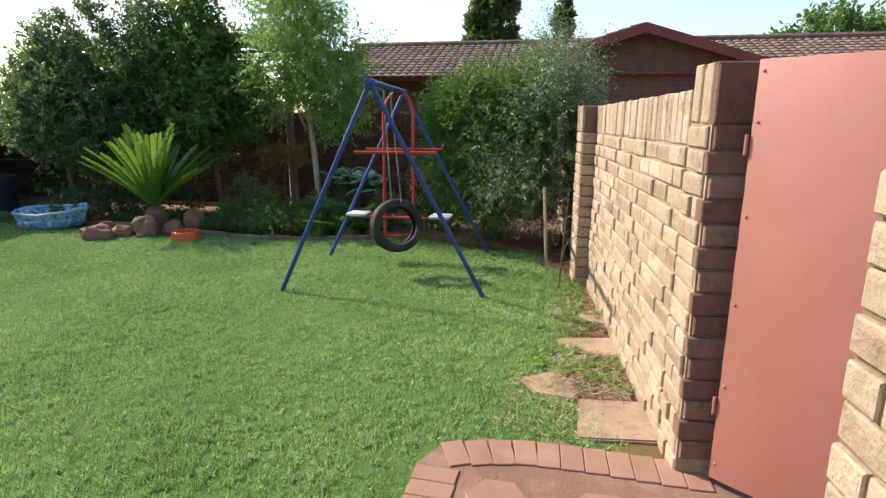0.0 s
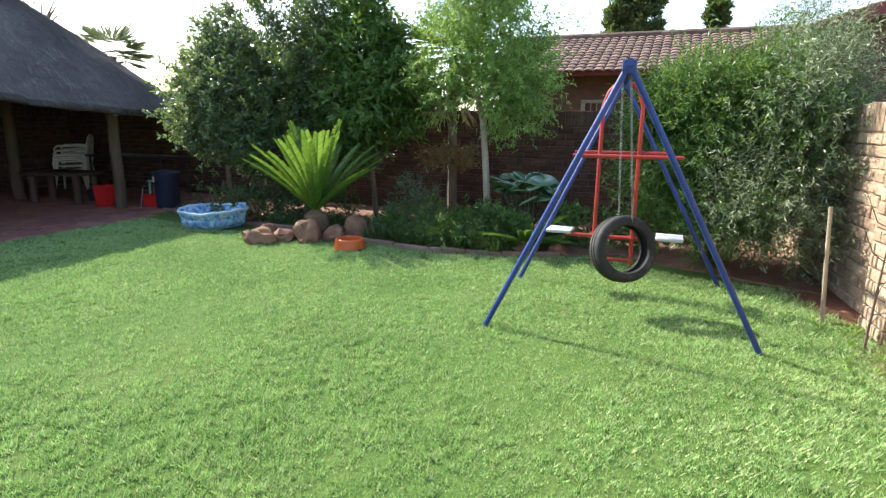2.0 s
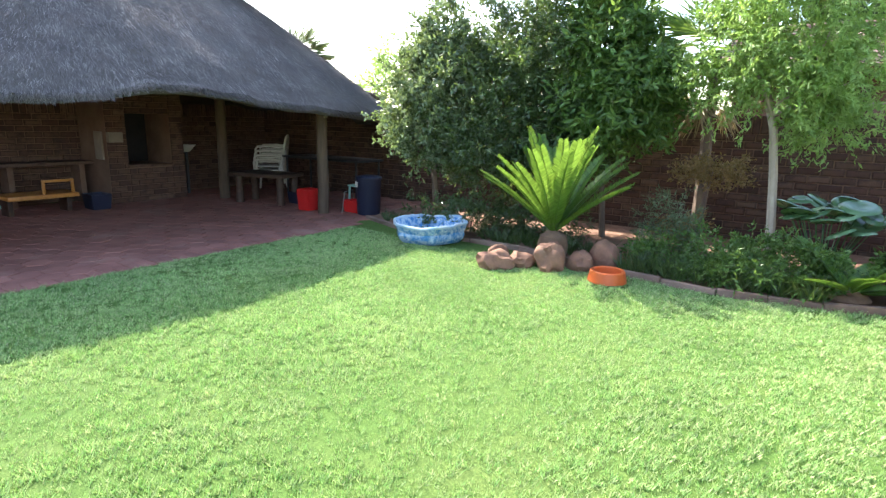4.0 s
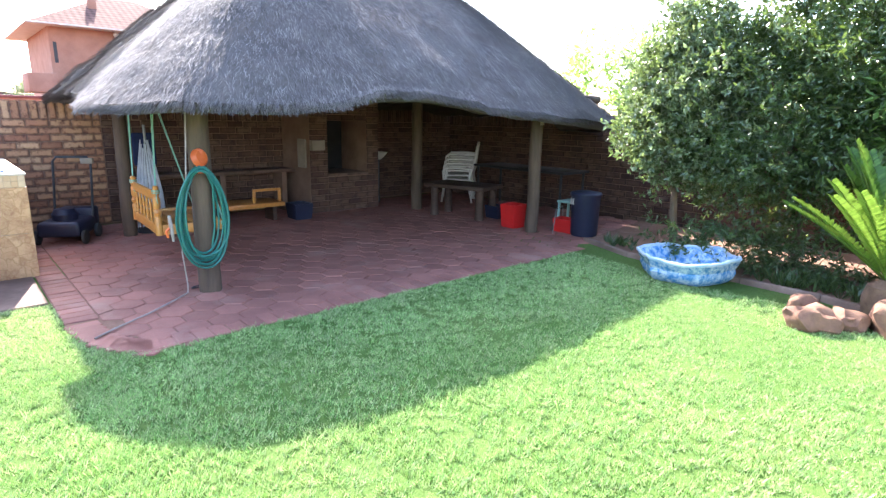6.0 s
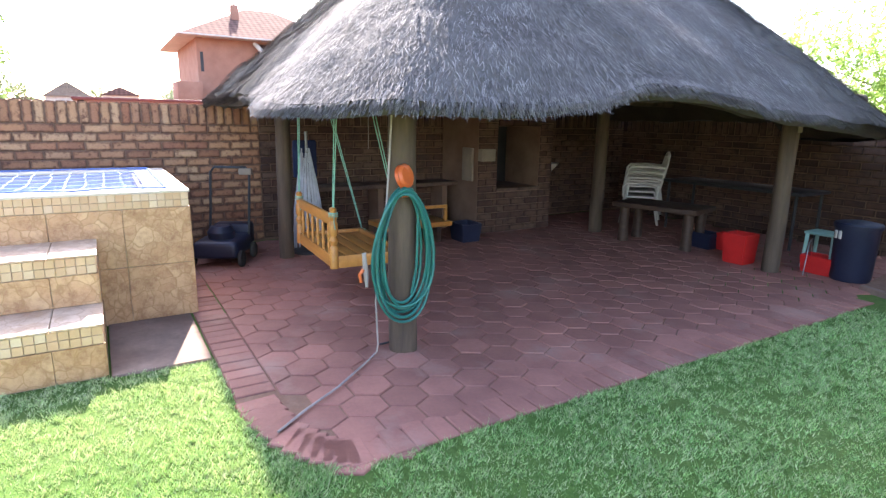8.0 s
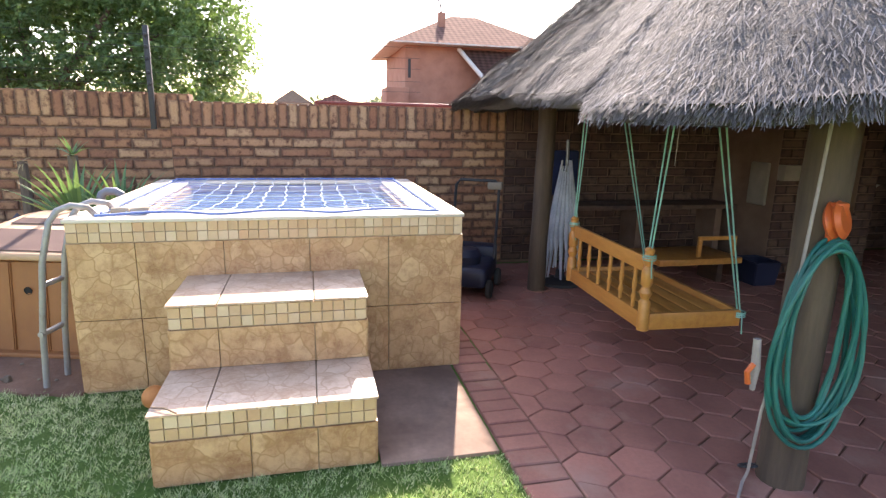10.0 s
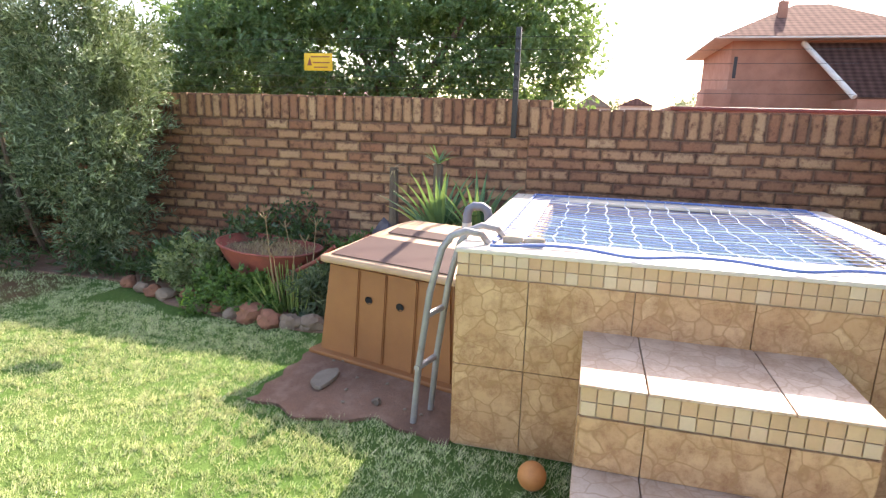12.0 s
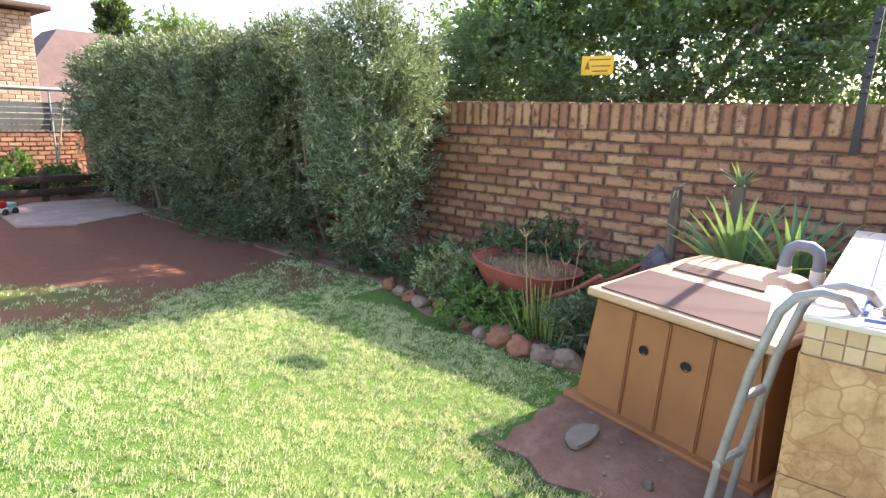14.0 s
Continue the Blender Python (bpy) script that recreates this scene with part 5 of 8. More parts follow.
def build_paddling_pool(cx, cy):
    """Six soft flared walls with a padded top edge, sagging unevenly."""
    ob = thing("paddling_pool", "blue and white printed hexagonal paddling pool on the grass", "paddling pool", at=(cx, cy, 0), rz=12)

    def ring(r, z):
        out = []
        for i in range(96):
            a = i * math.tau / 96
            q = (a % (math.tau / 6)) - math.tau / 12
            rad = 0.89 * r * (0.75 * math.cos(math.pi / 6) / math.cos(q) + 0.25) * (1 + 0.03 * noise.noise((a * 2.1, z * 6, 1)))
            out.append((rad * math.cos(a), rad * math.sin(a), z + z * (0.16 * noise.noise((math.cos(a) * 1.6, math.sin(a) * 1.6, 4)) + 0.08 * noise.noise((a * 5, z * 3, 0)))))
        return out

    for nm, rows, mt in (("outer_wall", ((0.44, 0.0), (0.50, 0.045), (0.525, 0.10), (0.515, 0.135), (0.54, 0.175), (0.565, 0.225)), M_VINYL), ("inner_wall", ((0.545, 0.235), (0.49, 0.16), (0.45, 0.08), (0.40, 0.014)), M_VINYL)):
        bm = bmesh.new()
        made = [[bm.verts.new(p) for p in ring(*row)] for row in rows]
        for a, b in zip(made, made[1:]):
            for i in range(96):
                bm.faces.new((a[i], a[(i + 1) % 96], b[(i + 1) % 96], b[i]))
        part(nm, bm, mt, ob)
    bm = bmesh.new()
    tube(bm, ring(0.553, 0.232), 0.018, 10, closed=True)
    part("top_edge", bm, M_VINYL_PALE, ob, "padded pale top edge")
    bm = bmesh.new()
    bm.faces.new([bm.verts.new(p) for p in ring(0.41, 0.014)])
    part("floor", bm, M_VINYL, ob)


build_paddling_pool(-7.06, 6.70)
M_ROCK = surf("red_brown_rock", (0.26, 0.135, 0.085), (0.16, 0.082, 0.055), 0.9, 7, 30, 0.8, 0.35, dirt=(0.31, 0.21, 0.145), dirt_at=(0.58, 0.78), dirt_scale=6, depth=0.01)


def rock(x, y, sx, sy, sz, label, seed, name="rock", material=None, z=0.0, category="rock", group=""):
    ob = thing(name, label, category, group, (x, y, z), seed * 37)
    bm = bmesh.new()
    bmesh.ops.create_icosphere(bm, subdivisions=3, radius=1)
    for v in bm.verts:
        d = 1 + 0.28 * noise.fractal(v.co * 1.1 + Vector((seed * 3.1, 0, 0)), 1.0, 2.0, 4) + 0.12 * noise.cell(v.co * 1.6 + Vector((seed, 2, 5)))
        v.co = Vector((v.co.x * sx * d, v.co.y * sy * d, max(v.co.z * sz * d, -sz * 0.55) + sz * 0.5))
    part("stone", bm, material or M_ROCK, ob)


rock(-5.72, 6.05, 0.20, 0.15, 0.12, "jagged red-brown rock at the foot of the cycad", 1)
rock(-5.55, 6.28, 0.14, 0.13, 0.10, "red-brown rock at the foot of the cycad", 2)
rock(-5.28, 6.38, 0.19, 0.16, 0.19, "tall red-brown rock in front of the cycad", 3)
rock(-5.00, 6.55, 0.16, 0.14, 0.12, "brown rock in the shade of the cycad", 4)
rock(-4.83, 6.72, 0.14, 0.13, 0.19, "upright brown rock beside the cycad", 5)
rock(-5.9, 6.4, 0.13, 0.12, 0.10, "dark rock behind the paddling pool", 6)
rock(-2.35, 7.0, 0.12, 0.1, 0.09, "dark rock at the edge of the bed", 7)
dish = thing("feeding_dish", "round orange plastic dish on the grass", "dish", at=(-4.63, 6.27, 0))
bm = bmesh.new()
lathe(bm, [(0, 0.012), (0.13, 0.012), (0.135, 0.10), (0.15, 0.11), (0.165, 0.10), (0.185, 0.0), (0.17, 0.0)], 32)
part("bowl", bm, M_ORANGE, dish)


# ---- stick and bare sapling by the wall, stepping stones ----
M_STICK = surf("pale_dry_stick", (0.40, 0.32, 0.23), (0.29, 0.22, 0.15), 0.85, 6, 40, 0.3, 0.25)
st = thing("garden_stake", "pale wooden stake beside a bare sapling", "stake")
bm = bmesh.new()
tube(bm, [(-0.07, 5.62, -0.02), (-0.10, 5.63, 0.4), (-0.13, 5.64, 0.86)], [0.017, 0.015, 0.013], 8)
part("stick", bm, M_STICK, st)
sap = thing("sapling", "bare twiggy sapling by the brick wall", "sapling")
rr = random.Random(4)
for k in range(11):
    z = 0.1 + 0.07 * k
    a = rr.uniform(0, math.tau)
    bm = bmesh.new()
    p0, ln = Vector((0.06 + 0.004 * k, 5.05 + 0.004 * k, z)), rr.uniform(0.15, 0.34)
    tube(bm, [p0, p0 + Vector((math.cos(a) * ln * 0.5, math.sin(a) * ln * 0.5, ln * 0.25)), p0 + Vector((math.cos(a) * ln, math.sin(a) * ln, ln * 0.3 + rr.uniform(-0.05, 0.2)))], [0.005, 0.003, 0.0015], 5)
    part("twig", bm, M_BARK, sap)
bm = bmesh.new()
tube(bm, [(0.05, 5.04, -0.02), (0.07, 5.06, 0.4), (0.10, 5.10, 0.92)], [0.009, 0.007, 0.003], 6)
part("stem", bm, M_BARK, sap)
M_STEPSTONE = surf("dusty_tan_concrete", (0.37, 0.25, 0.17), (0.27, 0.17, 0.115), 0.9, 4, 40, 0.5, 0.25, dirt=(0.17, 0.10, 0.065), dirt_at=(0.5, 0.7), dirt_scale=6)
for pts in ([(0.15, 2.54), (0.55, 2.59), (0.53, 2.99), (0.17, 2.95)], [(-0.16, 3.14), (-0.07, 2.97), (0.14, 2.93), (0.17, 3.0), (0.10, 3.27), (0.0, 3.27)], [(0.14, 3.58), (0.48, 3.60), (0.44, 3.93), (0.05, 3.83)], [(0.2, 4.25), (0.42, 4.2), (0.4, 4.5), (0.22, 4.5)]):
    sp = thing("stepping_stone", "dusty pink concrete stepping stone in the grass", "stepping stone", "stepping stones by the wall")
    bm = bmesh.new()
    slab(bm, pts, -0.03, 0.006)
    bmesh.ops.bevel(bm, geom=[e for e in bm.edges if all(v.co.z > 0 for v in e.verts)], offset=0.008, segments=2, affect='EDGES')
    part("slab", bm, M_STEPSTONE, sp)

M_STRAW = leaf_mat("dry_straw", ((0.34, 0.25, 0.14), (0.48, 0.38, 0.24), (0.24, 0.16, 0.09)), 0.1, 0.7)


def litter(n, x0, x1, y0, y1, length):
    """Straw lying flat on bare soil."""
    P = np.c_[RNG.uniform(x0, x1, n), RNG.uniform(y0, y1, n), RNG.uniform(0.004, 0.022, n)]
    a = RNG.uniform(0, math.tau, n)
    return leaf_arrays(P, unit(np.c_[np.cos(a), np.sin(a), RNG.normal(0.05, 0.12, n)]), length * RNG.uniform(0.4, 1.3, n), 0.0035)


mulch = thing("plant_litter", "dry straw and leaf litter along the brick wall", "litter")
as_object("straw", leaf_mesh("straw", np.concatenate([litter(1500, 0.02, 0.46, 2.95, 3.62, 0.09), litter(900, 0.0, 0.42, 3.9, 5.1, 0.08), litter(500, -0.25, 0.15, 2.5, 3.2, 0.06)])), M_STRAW, mulch, kind="stuff")
weeds = thing("weed_patch", "yellow-green weeds between the stepping stones", "weeds")
as_object("leaves", leaf_mesh("leaves", np.concatenate([tufts(46, -0.12, 0.2, 3.25, 3.7, 0.06, 0.014, 1.4), tufts(30, 0.2, 0.45, 3.05, 3.5, 0.06, 0.011, 1.2), tufts(26, 0.1, 0.4, 3.95, 4.6, 0.06, 0.012, 1.2), tufts(40, -0.15, 0.3, 4.6, 5.6, 0.07, 0.012, 1.2)])), M_LEAF_LIGHT, weeds, kind="stuff")

# ---- gate, its pier and the brick path ----
M_GATE = surf("faded_red_gate_paint", (0.42, 0.165, 0.13), (0.36, 0.14, 0.105), 0.5, 1.6, 30, 0.12, 0.08, dirt=(0.36, 0.15, 0.085), dirt_at=(0.6, 0.8), dirt_scale=1.6)
gate = thing("garden_gate", "open faded red sheet-metal gate", "gate", at=(0.69, 2.31, 0), rz=-38)
bm = bmesh.new()
box(bm, 0.0, 1.05, -0.004, 0.004, 0.03, 1.72, 0.002)
part("sheet", bm, M_GATE, gate)
for a in ((0.0, 0.035, 0.005, 0.035, 0.03, 1.72), (1.015, 1.05, 0.005, 0.035, 0.03, 1.72), (0.036, 1.014, 0.005, 0.035, 1.685, 1.72), (0.036, 1.014, 0.005, 0.035, 0.03, 0.065)):
    bm = bmesh.new()
    box(bm, *a, 0.003)
    part("frame_bar", bm, M_GATE, gate)
for z in (1.38, 0.32):
    bm = bmesh.new()
    tube(bm, [(-0.012, -0.006, z), (-0.012, -0.006, z + 0.075)], 0.007, 10)
    part("hinge", bm, M_GATE, gate)
for z in (0.1, 0.45, 0.8, 1.15, 1.5, 1.68):
    bm = bmesh.new()
    lathe(bm, [(0.007, 0), (0.005, 0.003), (0, 0.0045)], 10, Matrix.Translation((0.018, -0.004, z)) @ Matrix.Rotation(radians(90), 4, 'X'))
    part("rivet", bm, M_GATE, gate)
# Bricks of the end face, in the copy with painted shade.
ends = []
ue = (R2 - R0).normalized()
for c in range(15):
    z = 1.725 - SOL - (c + 0.5) * BH
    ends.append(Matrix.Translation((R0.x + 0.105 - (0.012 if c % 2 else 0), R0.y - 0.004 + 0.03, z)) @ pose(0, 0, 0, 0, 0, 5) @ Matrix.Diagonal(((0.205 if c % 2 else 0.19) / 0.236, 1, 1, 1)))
pieces("brick", BRICK, ends, M_BRICK_END_SHADED, bpy.data.objects["wall_east_end"])
pieces("brick", bevel_block(0.21, 0.07, 0.228, 0.006), [Matrix.Translation((R0.x + 0.105, R0.y + 0.028, 1.725 - SOL / 2)) @ pose(0, 0, 0, 0, 0, 5)], M_BRICK_END_SHADED, bpy.data.objects["wall_east_end"])
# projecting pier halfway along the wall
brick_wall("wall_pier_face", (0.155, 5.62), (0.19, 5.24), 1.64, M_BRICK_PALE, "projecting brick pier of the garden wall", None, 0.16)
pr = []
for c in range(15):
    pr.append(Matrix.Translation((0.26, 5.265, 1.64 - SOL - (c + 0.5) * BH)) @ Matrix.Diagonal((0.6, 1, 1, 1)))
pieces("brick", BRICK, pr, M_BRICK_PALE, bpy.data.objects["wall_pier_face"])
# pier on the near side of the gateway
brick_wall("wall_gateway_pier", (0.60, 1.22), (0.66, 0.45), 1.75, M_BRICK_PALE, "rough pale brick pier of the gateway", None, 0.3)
bm = bmesh.new()
slab(bm, [(-0.56, -1.0), (-0.56, 2.2), (-0.47, 2.38), (-0.28, 2.455), (0.09, 2.5), (0.55, 2.34), (2.2, 2.3), (2.2, -1.0)], -0.06, -0.004)
path = tagged(part("garden_path", bm, M_SOIL, smooth=False), "red paved path by the gate", "path", kind="structure")
M_PATH = surf("faded_red_paver", (0.30, 0.16, 0.11), (0.23, 0.118, 0.08), 0.85, 3, 45, 0.4, 0.2, vary=0.2, dirt=(0.40, 0.25, 0.19), dirt_at=(0.55, 0.8), dirt_scale=2)
edge = []
for k in range(11):
    x = -0.40 + k * 0.105
    y = 2.36 + 0.07 * min(1, max(0, (x + 0.4) / 0.3)) - 0.02 * max(0, (x - 0.2) / 0.3)
    edge.append(Matrix.Translation((x, y - 0.06, -0.02)) @ pose(0, 0, 0, 0, 0, 92 + max(0, -x * 55)))
for k in range(14):
    edge.append(Matrix.Translation((-0.46, 2.12 - k * 0.105, -0.02)) @ pose(0, 0, 0, 0, 0, 178))
pieces("border_paver", paver_block(0.195, 0.1015, 0.05, 0.003), edge, M_PATH, path)
hx = []
for ix in range(0, 14):
    for iy in range(0, 14):
        x, y = -0.18 + ix * HEX_R * 1.5, 2.02 - iy * HEX_R * 1.732 - (HEX_R * 0.866 if ix % 2 else 0)
        if not (x > 0.6 and y > 0.8 and x < 1.3 and y < 1.7):
            hx.append(Matrix.Translation((x, y, random.uniform(-0.001, 0.005))))
pieces("hexagon_paver", hex_block(HEX_R - 0.006, 0.05, 0.007), hx, M_PATH, path)

# ---- things under the thatch ----
M_PINE = surf("varnished_pine", (0.52, 0.23, 0.055), (0.42, 0.17, 0.04), 0.35, 4, 30, 0.15, 0.2, stretch=(1, 6, 6), dirt=(0.30, 0.11, 0.03), dirt_at=(0.62, 0.8), dirt_scale=5)
M_ROPE = surf("green_nylon_rope", (0.25, 0.48, 0.38), (0.17, 0.36, 0.28), 0.7, 10, 90, 0.4, 0.3)
M_HOSE = surf("green_garden_hose", (0.018, 0.155, 0.125), (0.012, 0.115, 0.095), 0.38, 6, 60, 0.1, 0.15)
M_CORD = surf("dusty_white_pipe", (0.36, 0.31, 0.28), (0.25, 0.21, 0.19), 0.7, 6, 50, 0.1, 0.2)
M_NAVY = surf("navy_plastic", (0.018, 0.022, 0.045), (0.013, 0.016, 0.034), 0.45, 4, 40, 0.1, 0.2)
M_WHITE = surf("white_garden_plastic", (0.60, 0.57, 0.52), (0.50, 0.47, 0.42), 0.45, 4, 40, 0.05, 0.1)
M_REDTUB = surf("red_plastic", (0.55, 0.02, 0.018), (0.45, 0.018, 0.016), 0.4, 4, 40, 0.05, 0.12)
M_MINT = surf("mint_plastic", (0.30, 0.50, 0.44), (0.24, 0.42, 0.37), 0.45, 4, 40, 0.05, 0.1)
M_STEEL = surf("dark_powder_steel", (0.022, 0.022, 0.026), (0.035, 0.033, 0.035), 0.5, 5, 50, 0.1, 0.2)
M_DKWOOD = surf("dark_stained_wood", (0.065, 0.035, 0.022), (0.04, 0.022, 0.015), 0.6, 4, 30, 0.3, 0.3, stretch=(1, 5, 5))
M_CLOTH = surf("white_striped_cloth", (0.55, 0.56, 0.60), (0.38, 0.40, 0.46), 0.9, 6, 50, 0.3, 0.2)
M_BLUECLOTH = surf("navy_cloth", (0.02, 0.03, 0.09), (0.014, 0.02, 0.06), 0.9, 6, 50, 0.3, 0.2)
M_PAPER = surf("faded_card", (0.26, 0.21, 0.16), (0.20, 0.16, 0.12), 0.85, 4, 40, 0.1, 0.15)


def rod_part(name, pts, r, mt, parent, label="", n=8):
    bm = bmesh.new()
    tube(bm, pts, r, n)
    return part(name, bm, mt, parent, label)


def box_part(name, dims, mt, parent, bevel=0.004, label="", m=None):
    bm = bmesh.new()
    box(bm, *dims, bevel, m)
    return part(name, bm, mt, parent, label)


def turned_post(name, x, y, z0, z1, parent, r=0.034):
    h = z1 - z0
    prof = [(0.0, 0), (r, 0), (r, 0.34 * h), (r * 0.7, 0.38 * h), (r * 1.1, 0.46 * h), (r * 0.7, 0.53 * h), (r, 0.57 * h), (r, 0.74 * h), (r * 0.65, 0.78 * h), (r * 1.15, 0.87 * h), (r * 0.75, 0.93 * h), (r * 0.9, 0.97 * h), (r * 0.5, h), (0, h)]
    bm = bmesh.new()
    lathe(bm, prof, 16, Matrix.Translation((x, y, z0)))
    part(name, bm, M_PINE, parent)


def build_bench_swing():
    ob = thing("hanging_bench", "varnished pine bench swing hung on green ropes", "bench swing", at=(-11.52, 2.72, 0), rz=-3)
    w, d, z = 1.06, 0.62, 0.36
    turned_post("corner_post", 0, 0, z, 0.85, ob)
    turned_post("corner_post", w, 0, z, 0.85, ob)
    box_part("top_rail", (0.03, w - 0.03, -0.014, 0.014, 0.70, 0.79), M_PINE, ob, 0.006)
    box_part("lower_rail", (0.03, w - 0.03, -0.018, 0.018, z, z + 0.10), M_PINE, ob, 0.006)
    for k in range(6):
        x = 0.13 + k * (w - 0.26) / 5
        bm = bmesh.new()
        lathe(bm, [(0, 0), (0.011, 0), (0.011, 0.04), (0.017, 0.07), (0.009, 0.10), (0.016, 0.15), (0.012, 0.19), (0.011, 0.25), (0, 0.25)], 12, Matrix.Translation((x, 0, z + 0.095)))
        part("baluster", bm, M_PINE, ob)
    box_part("end_board", (w - 0.015, w + 0.02, 0.03, d, z, z + 0.10), M_PINE, ob, 0.006)
    box_part("end_board", (-0.02, 0.015, 0.03, d, z, z + 0.10), M_PINE, ob, 0.006)
    box_part("front_rail", (0.016, w - 0.016, d - 0.035, d, z + 0.001, z + 0.099), M_PINE, ob, 0.006)
    for k in range(5):
        box_part("seat_slat", (0.018, w - 0.018, 0.03 + k * 0.11, 0.13 + k * 0.11, z + 0.05, z + 0.07), M_PINE, ob, 0.004)
    for x, y, tx, ty in ((0.0, 0.0, 0.06, 0.02), (w, 0.0, w + 0.08, 0.03), (0.0, d, 0.1, 0.2), (w, d, w + 0.02, 0.25)):
        zz = 0.80 if y == 0 else z + 0.08
        for o in (-0.012, 0.012):
            rod_part("rope", [(x + o, y, zz), (x + o * 2 + (tx - x) * 0.5, y + (ty - y) * 0.5, (zz + 1.9) / 2), (tx + o * 3, ty, 1.92)], 0.005, M_ROPE, ob, n=6)
        bm = bmesh.new()
        for q in range(3):
            tube(bm, [(x + 0.035 * math.cos(t), y + 0.035 * math.sin(t), zz + 0.012 * q - 0.02) for t in np.linspace(0, math.tau, 13)[:-1]], 0.005, 5, closed=True)
        tube(bm, [(x + 0.03, y, zz), (x + 0.05, y - 0.01, zz - 0.06), (x + 0.045, y, zz - 0.12)], 0.004, 5)
        part("knot", bm, M_ROPE, ob)


build_bench_swing()
lb = thing("wooden_bench", "low varnished wooden bench against the wall", "bench")
box_part("seat", (-12.75, -12.2, 3.95, 4.85, 0.24, 0.30), M_PINE, lb, 0.008)
for yy in (4.0, 4.75):
    box_part("leg", (-12.7, -12.4, yy, yy + 0.06, -0.004, 0.24), M_DKWOOD, lb, 0.005)
for a in ((-12.3, -12.27, 4.4, 4.44, 0.3, 0.46), (-12.3, -12.27, 4.78, 4.82, 0.3, 0.46), (-12.3, -12.27, 4.4, 4.82, 0.462, 0.50)):
    box_part("arm_frame", a, M_PINE, lb, 0.004)
# hose, its hook and the pipe along the floor
hs = thing("garden_hose", "coiled green garden hose hung on the post", "hose")
rr = random.Random(9)
for k in range(9):
    w, top, low = 0.17 + rr.uniform(0, 0.11), 1.10 + rr.uniform(-0.03, 0.02), 0.25 + rr.uniform(-0.01, 0.14)
    cy, cx = 2.745 + rr.uniform(-0.015, 0.015), -9.425 + 0.012 * (k % 4)
    pts = []
    for t in np.linspace(0, math.tau, 41)[:-1]:
        s = math.sin(t)
        zz = (top + low) / 2 + (top - low) / 2 * math.cos(t)
        pts.append((cx + 0.02 * math.sin(2 * t + k), cy + w * s * (0.85 + 0.15 * math.cos(t + math.pi)), zz))
    bm = bmesh.new()
    tube(bm, pts, 0.0095, 8, closed=True)
    part("coil", bm, M_HOSE, hs)
rod_part("tail", [(-9.41, 2.80, 1.10), (-9.40, 2.84, 0.95), (-9.40, 2.83, 0.6), (-9.41, 2.80, 0.42)], 0.009, M_HOSE, hs)
hk = thing("hose_hook", "orange plastic hose hook on the post", "hook", at=(-9.425, 2.755, 1.10))
bm = bmesh.new()
lathe(bm, [(0, -0.03), (0.055, -0.03), (0.075, -0.015), (0.06, 0.0), (0.075, 0.015), (0.055, 0.03), (0, 0.03)], 24, Matrix.Translation((0, 0, 0.08)) @ pose(0, 0, 0, 0, 75, 25))
part("drum", bm, M_ORANGE, hk)
box_part("bracket", (-0.02, 0.02, -0.03, 0.03, -0.05, 0.15), M_ORANGE, hk, 0.01)
hn = thing("hose_nozzle", "orange and grey hose nozzle hanging at the post", "nozzle")
rod_part("grip", [(-9.43, 2.48, 0.72), (-9.43, 2.49, 0.60), (-9.44, 2.50, 0.50)], [0.014, 0.018, 0.010], M_CORD, hn)
rod_part("trigger", [(-9.42, 2.47, 0.62), (-9.42, 2.445, 0.59), (-9.42, 2.455, 0.54)], 0.011, M_ORANGE, hn)
pipe = thing("floor_pipe", "thin pale pipe running down the post and over the paving", "pipe")
rod_part("pipe", [(-9.45, 2.70, 1.9), (-9.44, 2.66, 1.3), (-9.43, 2.62, 0.8), (-9.44, 2.56, 0.4), (-9.50, 2.60, 0.08), (-9.52, 2.60, 0.016), (-9.40, 2.47, 0.014), (-9.29, 2.34, 0.014), (-9.17, 2.2, 0.014), (-9.0, 1.95, 0.014), (-8.86, 1.77, 0.012)], 0.0065, M_CORD, pipe)
tap = thing("post_bracket", "small steel ring at the foot of the post", "bracket")
bm = bmesh.new()
tube(bm, [(-9.60 + 0.04 * math.cos(t), 2.70 + 0.04 * math.sin(t), 0.03 + 0.02 * math.cos(t)) for t in np.linspace(0, math.tau, 13)[:-1]], 0.006, 6, closed=True)
part("ring", bm, M_STEEL, tap)
tg = thing("paper_tag", "small pale tag pinned to the post", "tag")
box_part("card", (-9.43, -9.424, 7.18, 7.26, 1.46, 1.58), M_PAPER, tg, 0.001)


